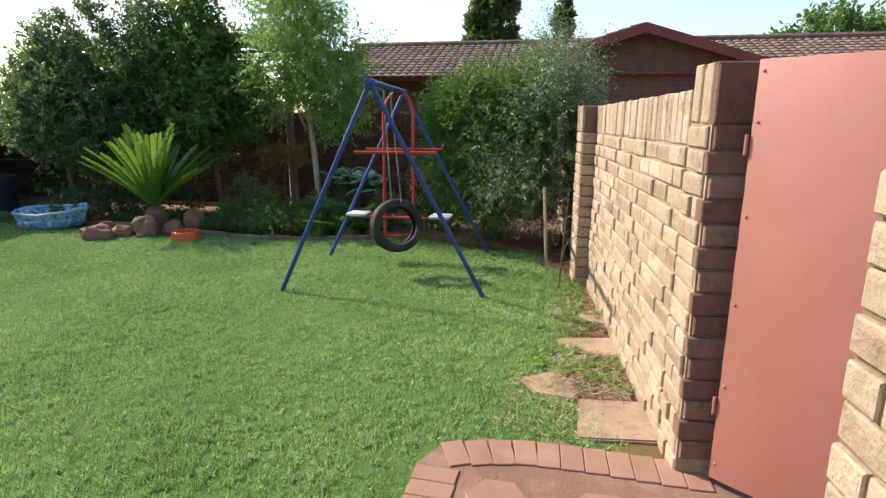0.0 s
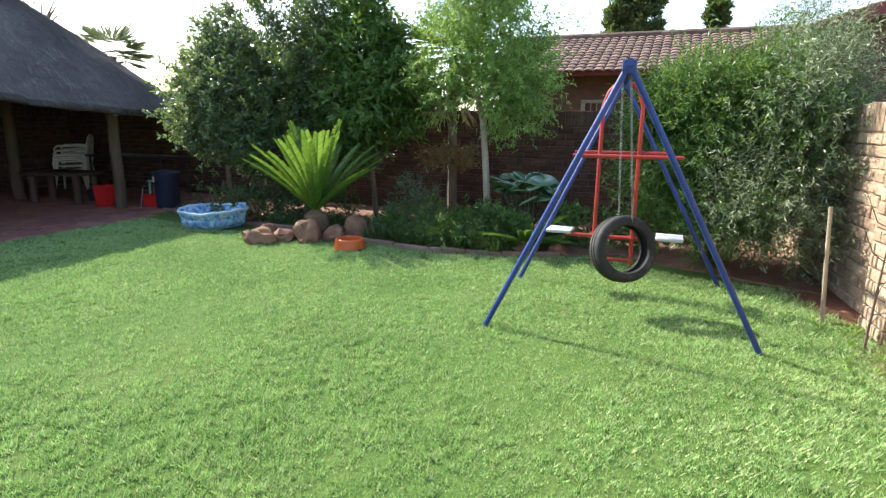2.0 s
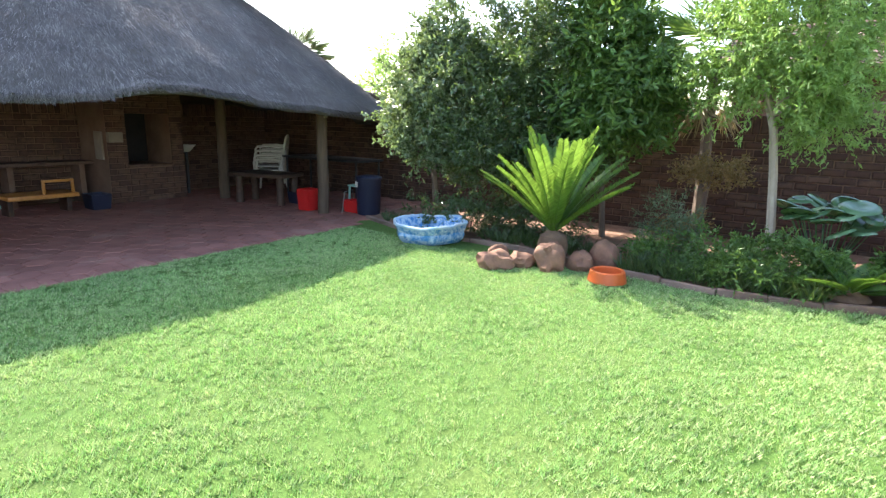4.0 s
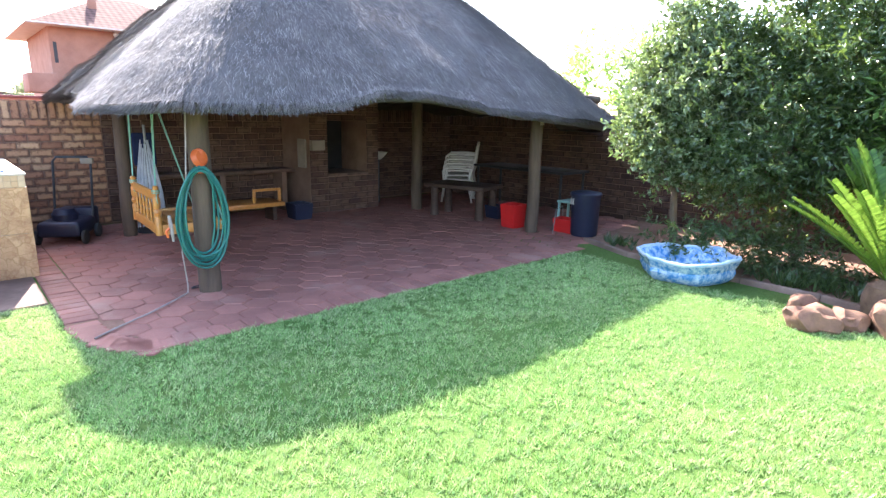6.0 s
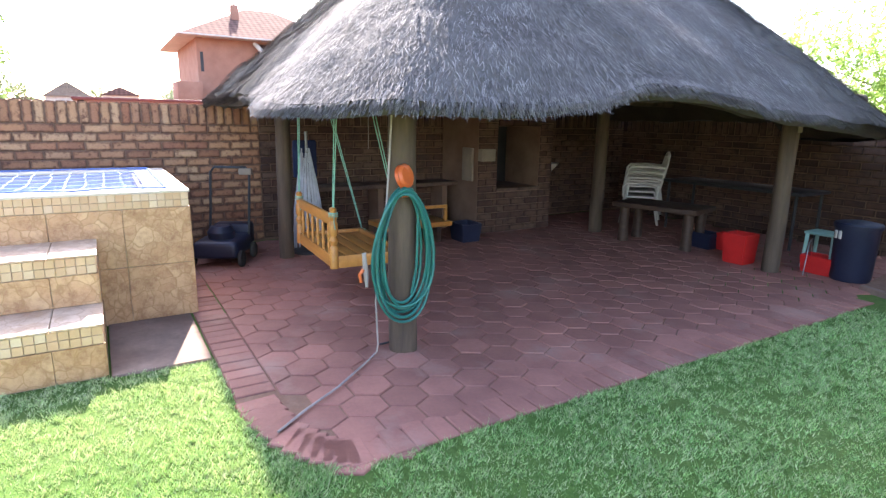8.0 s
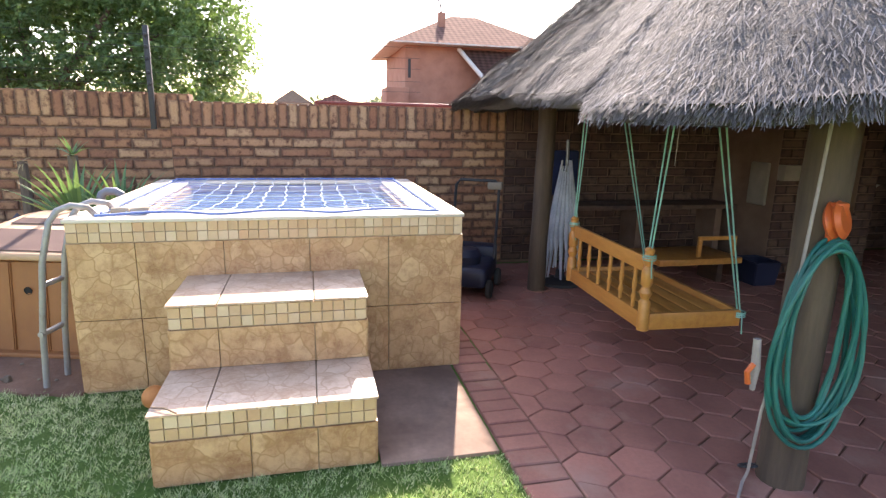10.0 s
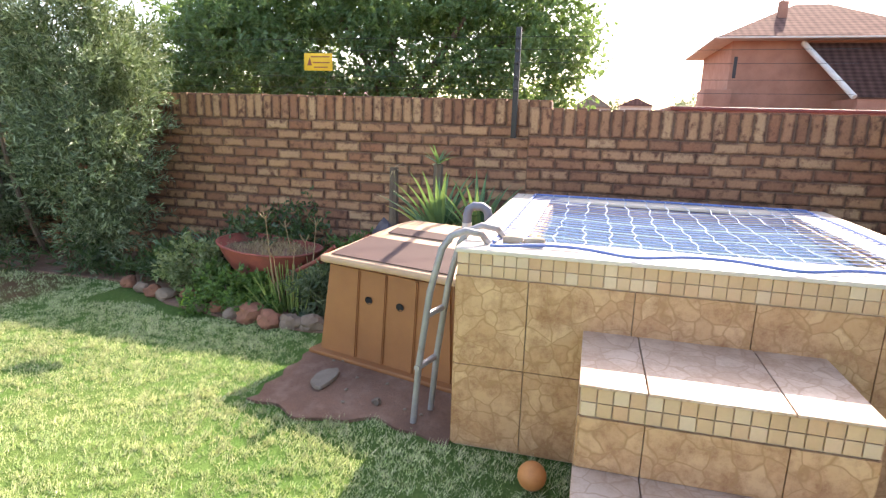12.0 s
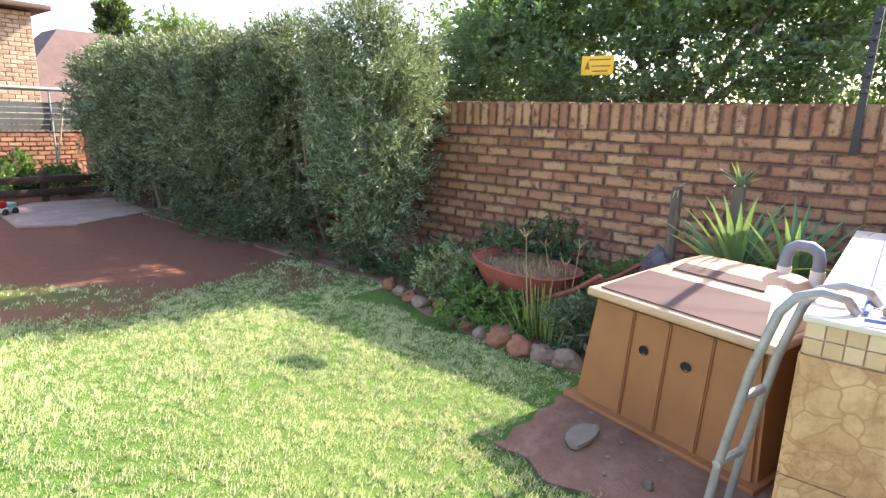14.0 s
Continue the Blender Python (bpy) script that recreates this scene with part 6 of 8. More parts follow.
def build_braai():
    ob = thing("brick_fireplace", "brick fireplace with a dark open hearth", "fireplace")
    for nm, a in (("pier", (5.50, 5.82, 0, 2.3)), ("pier", (6.56, 6.80, 0, 2.3)), ("chimney_breast", (5.821, 6.559, 1.46, 2.3)), ("base", (5.821, 6.559, 0, 0.58))):
        box_part(nm, (-13.54, -12.62, *a), M_MORTAR, ob, 0)
    box_part("hearth", (-13.54, -13.4, 5.821, 6.559, 0.581, 1.459), M_DARK, ob, 0)
    # Hearth slab and facing bricks use the brick with painted shade.
    box_part("hearth_slab", (-13.4, -12.58, 5.80, 6.58, 0.582, 0.62), M_BRICK_SHADED, ob, 0.006)
    br = []
    for y0, y1, z0, z1 in ((5.50, 5.82, 0.0, 2.0), (6.56, 6.80, 0.0, 2.0), (5.82, 6.56, 1.46, 2.0), (5.82, 6.56, 0.0, 0.58)):
        z, row = z0, 0
        while z + BH <= z1 + 0.02:
            y = y0 - (0.124 if row % 2 else 0)
            while y < y1 - 0.03:
                a, b = max(y, y0), min(y + BL, y1)
                if b - a > 0.04:
                    br.append(Matrix.Translation((-12.635 + 0.012, (a + b) / 2, z + BH / 2)) @ pose(0, 0, 0, 0, 0, 90) @ Matrix.Diagonal(((b - a - 0.012) / 0.236, 0.5, 1, 1)))
                y += BL
            z += BH
            row += 1
    pieces("brick", BRICK, br, M_BRICK_SHADED, ob)


build_braai()
sh = thing("wall_shelf", "long concrete shelf on the brick wall", "shelf")
# The board takes the same shade-darkened brick colour.
box_part("board", (-13.53, -13.1, 3.2, 5.49, 0.63, 0.68), M_BRICK_SHADED, sh, 0.006)
for yy in (3.3, 4.3, 5.3):
    box_part("bracket", (-13.53, -13.2, yy, yy + 0.08, 0.0, 0.629), M_MORTAR, sh, 0)
tw = thing("hanging_towel", "pale cloth hanging on the side of the fireplace", "towel")
box_part("cloth", (-12.95, -12.70, 5.455, 5.495, 0.72, 1.17), M_PAPER, tw, 0.015)
bx = thing("small_box", "small cream box on the fireplace", "box")
box_part("carton", (-12.618, -12.52, 5.50, 5.72, 1.0, 1.16), M_PAPER, bx, 0.006)
bs = thing("wash_basin", "small white wall basin in the shade", "basin", at=(-13.05, 7.1, 0.78))
bm = bmesh.new()
lathe(bm, [(0, 0), (0.06, 0), (0.10, 0.04), (0.17, 0.12), (0.18, 0.13), (0.16, 0.13), (0.08, 0.05), (0, 0.04)], 24)
part("bowl", bm, M_WHITE, bs)
rod_part("pedestal", [(0, 0, -0.79), (0, 0, 0.005)], 0.03, M_STEEL, bs)


def build_chair(label):
    """A moulded plastic armchair, seat facing -y."""
    ob = thing("plastic_chair", label, "chair", "stacked garden chairs")
    bm = bmesh.new()
    box(bm, -0.24, 0.24, -0.24, 0.22, 0.40, 0.43, 0.012)
    part("seat", bm, M_WHITE, ob)
    for k in range(5):
        x = -0.17 + k * 0.085
        bm = bmesh.new()
        tube(bm, [(x, 0.22, 0.42), (x * 1.05, 0.27, 0.60), (x * 1.05, 0.31, 0.78)], 0.018, 6)
        part("back_slat", bm, M_WHITE, ob)
    bm = bmesh.new()
    tube(bm, [(-0.25, 0.24, 0.42), (-0.26, 0.30, 0.66), (-0.17, 0.325, 0.81), (0, 0.33, 0.84), (0.17, 0.325, 0.81), (0.26, 0.30, 0.66), (0.25, 0.24, 0.42)], 0.023, 8)
    part("back_rim", bm, M_WHITE, ob)
    for sx in (-1, 1):
        bm = bmesh.new()
        tube(bm, [(sx * 0.26, 0.28, 0.62), (sx * 0.29, 0.05, 0.64), (sx * 0.29, -0.2, 0.63), (sx * 0.27, -0.25, 0.58), (sx * 0.255, -0.24, 0.42)], 0.022, 8)
        part("armrest", bm, M_WHITE, ob)
        for fy, ty in ((-0.27, -0.22), (0.29, 0.2)):
            bm = bmesh.new()
            tube(bm, [(sx * 0.28, fy, 0.0), (sx * 0.235, ty, 0.42)], [0.018, 0.024], 8)
            part("leg", bm, M_WHITE, ob)
    return ob


ch = build_chair("white plastic garden chair in a stack under the thatch")
ch.matrix_basis = pose(-12.35, 8.45, 0, 0, 0, -50)
for k in range(1, 4):
    copy_thing(ch, pose(-12.35 + 0.01 * k, 8.45 + 0.008 * k, 0.085 * k, 0, 0, -50 + k))
tb = thing("timber_table", "dark timber table with stump legs", "table", at=(-11.05, 7.35, 0), rz=14)
box_part("top", (-0.55, 0.55, -0.32, 0.32, 0.46, 0.52), M_DKWOOD, tb, 0.012)
for x, y in ((-0.42, -0.2), (0.42, -0.2), (-0.42, 0.2), (0.42, 0.2)):
    bm = bmesh.new()
    lathe(bm, [(0, 0), (0.07, 0), (0.06, 0.2), (0.065, 0.46), (0, 0.46)], 14, Matrix.Translation((x, y, 0)))
    part("leg", bm, M_DKWOOD, tb)
t2 = thing("work_table", "long dark table against the wall", "table", at=(-10.9, 8.75, 0))
box_part("top", (-1.0, 1.0, -0.35, 0.35, 0.69, 0.73), M_STEEL, t2, 0.006)
for x in (-0.92, 0.92):
    for y in (-0.3, 0.3):
        rod_part("leg", [(x, y, 0), (x, y, 0.69)], 0.02, M_STEEL, t2)


def tub(x, y, w, d, h, mt, label, name="plastic_tub", rz=0.0):
    ob = thing(name, label, "tub", at=(x, y, 0), rz=rz)
    bm = bmesh.new()
    low, top = [(-w * .43, -d * .43), (w * .43, -d * .43), (w * .43, d * .43), (-w * .43, d * .43)], [(-w / 2, -d / 2), (w / 2, -d / 2), (w / 2, d / 2), (-w / 2, d / 2)]
    L, T = [bm.verts.new((a, b, 0)) for a, b in low], [bm.verts.new((a, b, h)) for a, b in top]
    I = [bm.verts.new((a * 0.9, b * 0.9, h)) for a, b in top]
    J = [bm.verts.new((a * 0.88, b * 0.88, 0.02)) for a, b in low]
    bm.faces.new(L[::-1])
    bm.faces.new(J)
    for A, B in ((L, T), (T, I), (I, J)):
        for i in range(4):
            bm.faces.new((A[i], A[(i + 1) % 4], B[(i + 1) % 4], B[i]))
    bmesh.ops.bevel(bm, geom=bm.edges[:], offset=0.01, segments=2, affect='EDGES')
    part("body", bm, mt, ob)
    return ob


tub(-9.92, 7.28, 0.28, 0.28, 0.34, M_REDTUB, "bright red plastic crate by the post", "plastic_crate")
tub(-9.22, 7.62, 0.34, 0.24, 0.19, M_REDTUB, "low red plastic tub on the paving")
tub(-10.35, 7.75, 0.24, 0.2, 0.22, M_REDTUB, "small red bucket under the table")
tub(-12.35, 5.15, 0.34, 0.3, 0.24, M_NAVY, "dark blue tub beside the fireplace")
tub(-10.6, 7.65, 0.3, 0.25, 0.2, M_NAVY, "dark plastic box under the table", "plastic_box")
so = thing("plastic_stool", "pale green plastic stool behind a red tub", "stool", at=(-9.32, 7.85, 0))
box_part("seat", (-0.16, 0.16, -0.14, 0.14, 0.38, 0.41), M_MINT, so, 0.012)
for x in (-0.13, 0.13):
    for y in (-0.11, 0.11):
        rod_part("leg", [(x * 1.1, y * 1.1, 0), (x, y, 0.385)], 0.02, M_MINT, so)
bn = thing("refuse_bin", "navy blue plastic bin with two pale marks", "bin", at=(-8.93, 7.62, 0), rz=-30)
bm = bmesh.new()
lathe(bm, [(0, 0), (0.17, 0), (0.18, 0.03), (0.195, 0.54), (0.20, 0.55), (0, 0.55)], 28)
part("body", bm, M_NAVY, bn)
bm = bmesh.new()
lathe(bm, [(0.208, 0.54), (0.212, 0.575), (0.20, 0.59), (0.09, 0.61), (0, 0.615)], 28)
part("lid", bm, M_NAVY, bn)
for dx in (-0.03, 0.03):
    box_part("mark", (dx - 0.014, dx + 0.014, -0.204, -0.190, 0.43, 0.51), M_WHITE, bn, 0.002, "pale printed mark")
fr = thing("metal_rack", "thin pale metal frame beside the bin", "rack")
rod_part("frame", [(-9.25, 7.35, 0), (-9.28, 7.45, 0.33), (-9.4, 7.75, 0.33), (-9.4, 7.8, 0)], 0.006, M_CHAIN, fr)


def build_mower():
    ob = thing("lawn_mower", "black electric lawn mower with a tall handle", "lawn mower", at=(-12.58, 2.2, 0), rz=62)
    bm = bmesh.new()
    box(bm, -0.23, 0.23, -0.30, 0.28, 0.09, 0.27, 0.05, seg=3)
    part("deck", bm, M_NAVY, ob)
    bm = bmesh.new()
    lathe(bm, [(0, 0), (0.13, 0), (0.14, 0.08), (0.10, 0.14), (0, 0.15)], 20, Matrix.Translation((0, -0.05, 0.26)))
    part("motor_cover", bm, M_NAVY, ob)
    box_part("grass_box", (-0.2, 0.2, 0.28, 0.48, 0.12, 0.36), M_NAVY, ob, 0.03)
    for x in (-0.25, 0.25):
        for y in (-0.22, 0.22):
            bm = bmesh.new()
            lathe(bm, [(0, -0.025), (0.07, -0.025), (0.085, -0.015), (0.085, 0.015), (0.07, 0.025), (0, 0.025)], 20, Matrix.Translation((x, y, 0.085)) @ pose(0, 0, 0, 0, 90, 0))
            part("wheel", bm, M_RUBBER, ob)
    bm = bmesh.new()
    tube(bm, [(-0.21, 0.2, 0.2), (-0.21, 0.30, 0.6), (-0.21, 0.36, 0.93), (-0.17, 0.37, 0.98), (0.17, 0.37, 0.98), (0.21, 0.36, 0.93), (0.21, 0.30, 0.6), (0.21, 0.2, 0.2)], 0.014, 10)
    part("handle", bm, M_STEEL, ob)
    box_part("switch_box", (0.10, 0.24, 0.33, 0.40, 0.90, 0.97), M_PAPER, ob, 0.01)


build_mower()
um = thing("folded_umbrella", "folded white and navy garden umbrella in a stand", "umbrella", at=(-12.62, 3.15, 0))
rod_part("pole", [(0, 0, 0.02), (-0.05, 0.02, 1.38)], 0.018, M_CHAIN, um)
bm = bmesh.new()
for k in range(18):
    a = k * math.tau / 18
    tube(bm, [(0.03 * math.cos(a), 0.05 * math.sin(a), 1.14 + 0.06 * math.sin(3 * a)), (0.06 * math.cos(a), 0.10 * math.sin(a), 0.82), (0.08 * math.cos(a + 0.2), 0.15 * math.sin(a), 0.5), (0.07 * math.cos(a), 0.17 * math.sin(a + 0.25), 0.14 + 0.12 * math.sin(5 * a))], [0.006, 0.018, 0.022, 0.009], 6)
part("canopy_folds", bm, M_CLOTH, um, "white cloth folds")
bm = bmesh.new()
box(bm, -0.10, -0.04, -0.13, 0.14, 0.86, 1.28, 0.02, seg=3)
part("cover", bm, M_BLUECLOTH, um, "navy cloth cover")
bm = bmesh.new()
lathe(bm, [(0, 0), (0.2, 0), (0.2, 0.03), (0.05, 0.06), (0.04, 0.14), (0, 0.14)], 20)
part("stand", bm, M_STEEL, um)
cr = thing("pull_cord", "thin cord hanging from the roof beam", "cord")
rod_part("cord", [(-11.2, 3.3, 1.95), (-11.22, 3.3, 1.25)], 0.003, M_CORD, cr)

# ---- pool water, safety net and ladder ----
m, nt, bsdf = nodes_of("pool_water")
bsdf.inputs["Base Color"].default_value = (0.10, 0.17, 0.24, 1)
bsdf.inputs["Roughness"].default_value = 0.04
b = nt.nodes.new("ShaderNodeBump")
b.inputs["Strength"].default_value, b.inputs["Distance"].default_value = 0.25, 0.01
nt.links.new(noise_of(nt, coords(nt), 9, 4), b.inputs["Height"])
nt.links.new(b.outputs[0], bsdf.inputs["Normal"])
M_WATER = m
bm = bmesh.new()
box(bm, SXB + 0.25, SX - 0.25, SY0 + 0.25, SY1 - 0.25, 0.80, 0.90)
part("water", bm, M_WATER, pool, "still blue water", smooth=False)
M_NET = surf("blue_net_cord", (0.13, 0.20, 0.44), (0.09, 0.14, 0.34), 0.7, 8, 80, 0.2, 0.2)
M_NETPALE = surf("pale_net_cord", (0.40, 0.48, 0.58), (0.30, 0.38, 0.50), 0.7, 8, 80, 0.2, 0.2)
net = thing("pool_net", "blue and pale knotted safety net over the pool", "net")
nx0, nx1, ny0, ny1, nz = SXB + 0.10, SX - 0.12, SY0 + 0.14, SY1 - 0.14, SZ + 0.016


def net_cord(name, a, b, mt, wave, k):
    pts = []
    for i in range(25):
        t = i / 24
        sag = -0.035 * math.sin(math.pi * t)
        p = Vector(a).lerp(Vector(b), t)
        s = wave * (math.sin(t * 40 + k) + 0.8 * math.sin(t * 9 + k * 2.1))
        pts.append((p.x + (s if abs(a[1] - b[1]) > 0.5 else 0), p.y + (s if abs(a[0] - b[0]) > 0.5 else 0), p.z + sag))
    rod_part(name, pts, 0.0026 if mt == M_NET else 0.0025, mt, net, n=5)


for k in range(25):
    x = nx0 + (nx1 - nx0) * k / 24
    net_cord("cross_cord", (x, ny0, nz), (x, ny1, nz), M_NETPALE if k % 4 == 0 else M_NET, 0.003, k)
for k in range(15):
    y = ny0 + (ny1 - ny0) * k / 14
    net_cord("long_cord", (nx0, y, nz + 0.006), (nx1, y, nz + 0.006), M_NETPALE, 0.010, k)
for a, b in (((nx1, ny0, nz), (nx1, ny1, nz)), ((nx0, ny0, nz), (nx0, ny1, nz)), ((nx0, ny0, nz), (nx1, ny0, nz)), ((nx0, ny1, nz), (nx1, ny1, nz))):
    pts = [tuple(Vector(a).lerp(Vector(b), i / 45) + Vector((0.10 * abs(math.cos(i * math.pi / 15)) ** 3, 0, 0.004)) if a[0] == b[0] == nx1 else Vector(a).lerp(Vector(b), i / 45)) for i in range(46)]
    rod_part("edge_rope", pts, 0.008, M_NET, net, n=6)
M_ALU = surf("dull_grey_tube", (0.36, 0.34, 0.33), (0.26, 0.25, 0.24), 0.5, 6, 50, 0.15, 0.2, metal=0.3, dirt=(0.20, 0.12, 0.08), dirt_at=(0.6, 0.75), dirt_scale=7)
ld = thing("pool_ladder", "grey tubular ladder leaning on the pool edge", "ladder")
for dy in (0.0, 0.16):
    o = Vector((-0.16 * dy / 0.16 if dy else 0, dy * 0.3, 0))
    rod_part("side_rail", [Vector(p) + o for p in ((-11.08, -0.68, 0.0), (-11.03, -0.64, 0.35), (-10.99, -0.58, 0.75), (-11.0, -0.53, 0.96), (-11.01, -0.49, 1.02), (-11.03, -0.43, 1.045), (-11.06, -0.36, 1.03), (-11.08, -0.33, 0.985))], 0.0165, M_ALU, ld, n=12)
for z in (0.34, 0.62):
    t = (z - 0.0) / 0.75
    rod_part("rung", [(-11.01, -0.70 + 0.12 * t, z), (-11.17, -0.655 + 0.12 * t, z)], 0.016, M_ALU, ld)
M_GREYPVC = surf("grey_pipe_plastic", (0.20, 0.20, 0.235), (0.16, 0.16, 0.19), 0.5, 6, 50, 0.1, 0.12)
pp = thing("pool_pipe", "grey and white plastic pipe bend beside the pool", "pipe")
rod_part("bend", [(-12.3, -0.70, 0.80), (-12.3, -0.70, 0.90), (-12.3, -0.688, 0.945), (-12.3, -0.655, 0.968), (-12.3, -0.595, 0.968), (-12.3, -0.562, 0.945), (-12.3, -0.55, 0.90), (-12.3, -0.55, 0.80)], 0.030, M_GREYPVC, pp, n=14)
for y in (-0.70, -0.55):
    rod_part("riser", [(-12.3, y, -0.01), (-12.3, y, 0.85)], 0.034, M_WHITE, pp, "white plastic riser", n=14)
hn2 = thing("float_toy", "two small brown floats on the pool rim", "float")
for k in range(2):
    bm = bmesh.new()
    lathe(bm, [(0, -0.05), (0.018, -0.045), (0.022, 0), (0.018, 0.045), (0, 0.05)], 12, Matrix.Translation((-11.12, -0.22 + 0.1 * k, SZ + 0.024)) @ pose(0, 0, 0, 90, 0, 10 * k))
    part("float", bm, M_STICK, hn2)

# ---- pump cover by the pool ----
def frustum(bm, a, b, z0, z1):
    """A block between two rectangles (x0, x1, y0, y1) at two heights."""
    q = lambda r, z: [bm.verts.new((x, y, z)) for x, y in ((r[0], r[2]), (r[1], r[2]), (r[1], r[3]), (r[0], r[3]))]
    L, T = q(a, z0), q(b, z1)
    bm.faces.new(L[::-1])
    bm.faces.new(T)
    for i in range(4):
        bm.faces.new((L[i], L[(i + 1) % 4], T[(i + 1) % 4], T[i]))


def build_cover():
    """Local x runs along the front, y to the back."""
    ob = thing("pump_cover", "brown moulded plastic pump cover with a pale lid", "pump cover", at=(-11.74, -1.60, 0), rz=75)
    W, D = 1.06, 1.0
    bm = bmesh.new()
    frustum(bm, (0.025, W, 0.03, D), (0.075, W - 0.06, 0.09, D - 0.08), 0.0, 0.62)
    bmesh.ops.bevel(bm, geom=bm.edges[:], offset=0.02, segments=3, affect='EDGES')
    part("body", bm, M_COVER, ob)
    box_part("flange", (-0.02, W + 0.02, -0.02, D + 0.03, -0.004, 0.03), M_COVER, ob, 0.012)
    for x in (0.325, 0.535, 0.76):
        bm = bmesh.new()
        frustum(bm, (x - 0.018, x + 0.018, 0.016, 0.07), (x - 0.014, x + 0.014, 0.072, 0.13), 0.03, 0.60)
        bmesh.ops.bevel(bm, geom=bm.edges[:], offset=0.007, segments=2, affect='EDGES')
        part("rib", bm, M_COVER, ob)
    for x in (0.42, 0.655):
        # Shallow black disc: the dark inside of a hole, painted on the body.
        bm = bmesh.new()
        lathe(bm, [(0, 0), (0.021, 0), (0.026, 0.002), (0.026, 0.006)], 18, Matrix.Translation((x, 0.0665, 0.42)) @ pose(0, 0, 0, 98, 0, 0))
        part("vent_hole", bm, M_DARK, ob, "round black vent hole")
    bm = bmesh.new()
    box(bm, 0.03, W - 0.02, 0.05, D - 0.04, 0.615, 0.665, 0.018, seg=3)
    part("lid_rim", bm, M_LID, ob, "sun-faded pale lid rim")
    bm = bmesh.new()
    frustum(bm, (0.045, W - 0.035, 0.065, D - 0.055), (0.27, W - 0.25, 0.60, D - 0.20), 0.662, 0.815)
    bmesh.ops.bevel(bm, geom=bm.edges[:], offset=0.012, segments=3, affect='EDGES')
    part("lid", bm, M_LID, ob, "sun-faded pale lid")
    n = Vector((0, -0.153, 0.535)).normalized()
    for (x0, y0), (x1, y1), (x2, y2), (x3, y3), nm in (((0.10, 0.09), (W - 0.09, 0.09), (W - 0.20, 0.37), (0.20, 0.37), "front_panel"), ((0.29, 0.45), (W - 0.27, 0.45), (W - 0.30, 0.535), (0.31, 0.535), "slot_panel")):
        bm = bmesh.new()
        zz = lambda y: 0.662 + (y - 0.065) / 0.535 * 0.153
        low = [bm.verts.new(Vector((x, y, zz(y))) + n * 0.002) for x, y in ((x0, y0), (x1, y1), (x2, y2), (x3, y3))]
        top = [bm.verts.new(v.co + n * 0.006) for v in low]
        bm.faces.new(top)
        for i in range(4):
            bm.faces.new((low[i], low[(i + 1) % 4], top[(i + 1) % 4], top[i]))
        part(nm, bm, M_PANEL, ob, "dark brown textured panel", smooth=False)


build_cover()
bm = bmesh.new()
slab(bm, [(-11.0 + 0.05 * math.sin(y * 9) + 0.02 * math.sin(y * 23), y) for y in np.linspace(-1.64, -0.46, 24)] + [(-12.6, -0.46), (-12.6, -1.62)] + [(x, -1.62 + 0.02 * math.sin(x * 27)) for x in np.linspace(-11.8, -11.1, 12)], -0.05, 0.003)
tagged(part("bare_soil_patch", bm, M_SOIL, smooth=False), "trodden bare soil in front of the pump cover", "soil", kind="structure")
M_SLATE = surf("grey_slate", (0.24, 0.19, 0.135), (0.17, 0.13, 0.095), 0.8, 6, 40, 0.4, 0.25)
fs = thing("flat_stone", "flat grey stone on the bare soil", "stone", at=(-11.37, -1.33, 0.006))
bm = bmesh.new()
slab(bm, [(0.13 * math.cos(a) * (1 + 0.2 * math.sin(3 * a)), 0.075 * math.sin(a) * (1 + 0.15 * math.cos(2 * a))) for a in np.linspace(0, math.tau, 12)[:-1]], 0, 0.024)
bmesh.ops.bevel(bm, geom=bm.edges[:], offset=0.006, segments=2, affect='EDGES')
part("stone", bm, M_SLATE, fs)
rock(-11.2, -0.93, 0.028, 0.022, 0.022, "small dark clod on the bare soil", 21, "clod", M_BARK, 0.006, "clod")
for k in range(9):
    rock(-11.1 - 0.6 * random.random(), -1.6 + random.random(), 0.008 + 0.008 * random.random(), 0.01, 0.006, "small pale pebble on bare soil", 40 + k, "pebble", M_SLATE, 0.006, "pebble", "pebbles on the bare soil")
ball = thing("ball", "small orange ball on the grass by the steps", "ball", at=(-10.72, -0.03, 0.062))
bm = bmesh.new()
bmesh.ops.create_uvsphere(bm, u_segments=28, v_segments=18, radius=0.062)
part("ball", bm, surf("dull_orange_rubber", (0.60, 0.24, 0.075), (0.50, 0.19, 0.06), 0.6, 8, 60, 0.2, 0.2), ball)
rod = thing("twig", "dark bent twig on the lower step", "twig")
rod_part("twig", [(-10.05, 0.14, 0.338), (-10.02, 0.2, 0.345), (-9.985, 0.25, 0.336)], 0.004, M_BARK, rod, n=5)

# ---- stone-edged bed by the west wall ----
bm = bmesh.new()
slab(bm, [(-13.58, -12.0), (-12.62, -12.0), (-12.62, -3.9), (-12.25, -3.2), (-12.1, -2.5), (-12.05, -1.8), (-12.3, -0.47), (-13.58, -0.47)], -0.05, 0.01)
tagged(part("side_bed", bm, M_SOIL, smooth=False), "soil bed behind a row of stones", "soil", kind="structure")
M_PEBBLE = surf("buff_stone", (0.28, 0.20, 0.14), (0.19, 0.13, 0.09), 0.85, 8, 40, 0.5, 0.3)
M_REDSTONE = surf("rust_red_stone", (0.29, 0.125, 0.07), (0.19, 0.08, 0.048), 0.9, 8, 40, 0.7, 0.35)
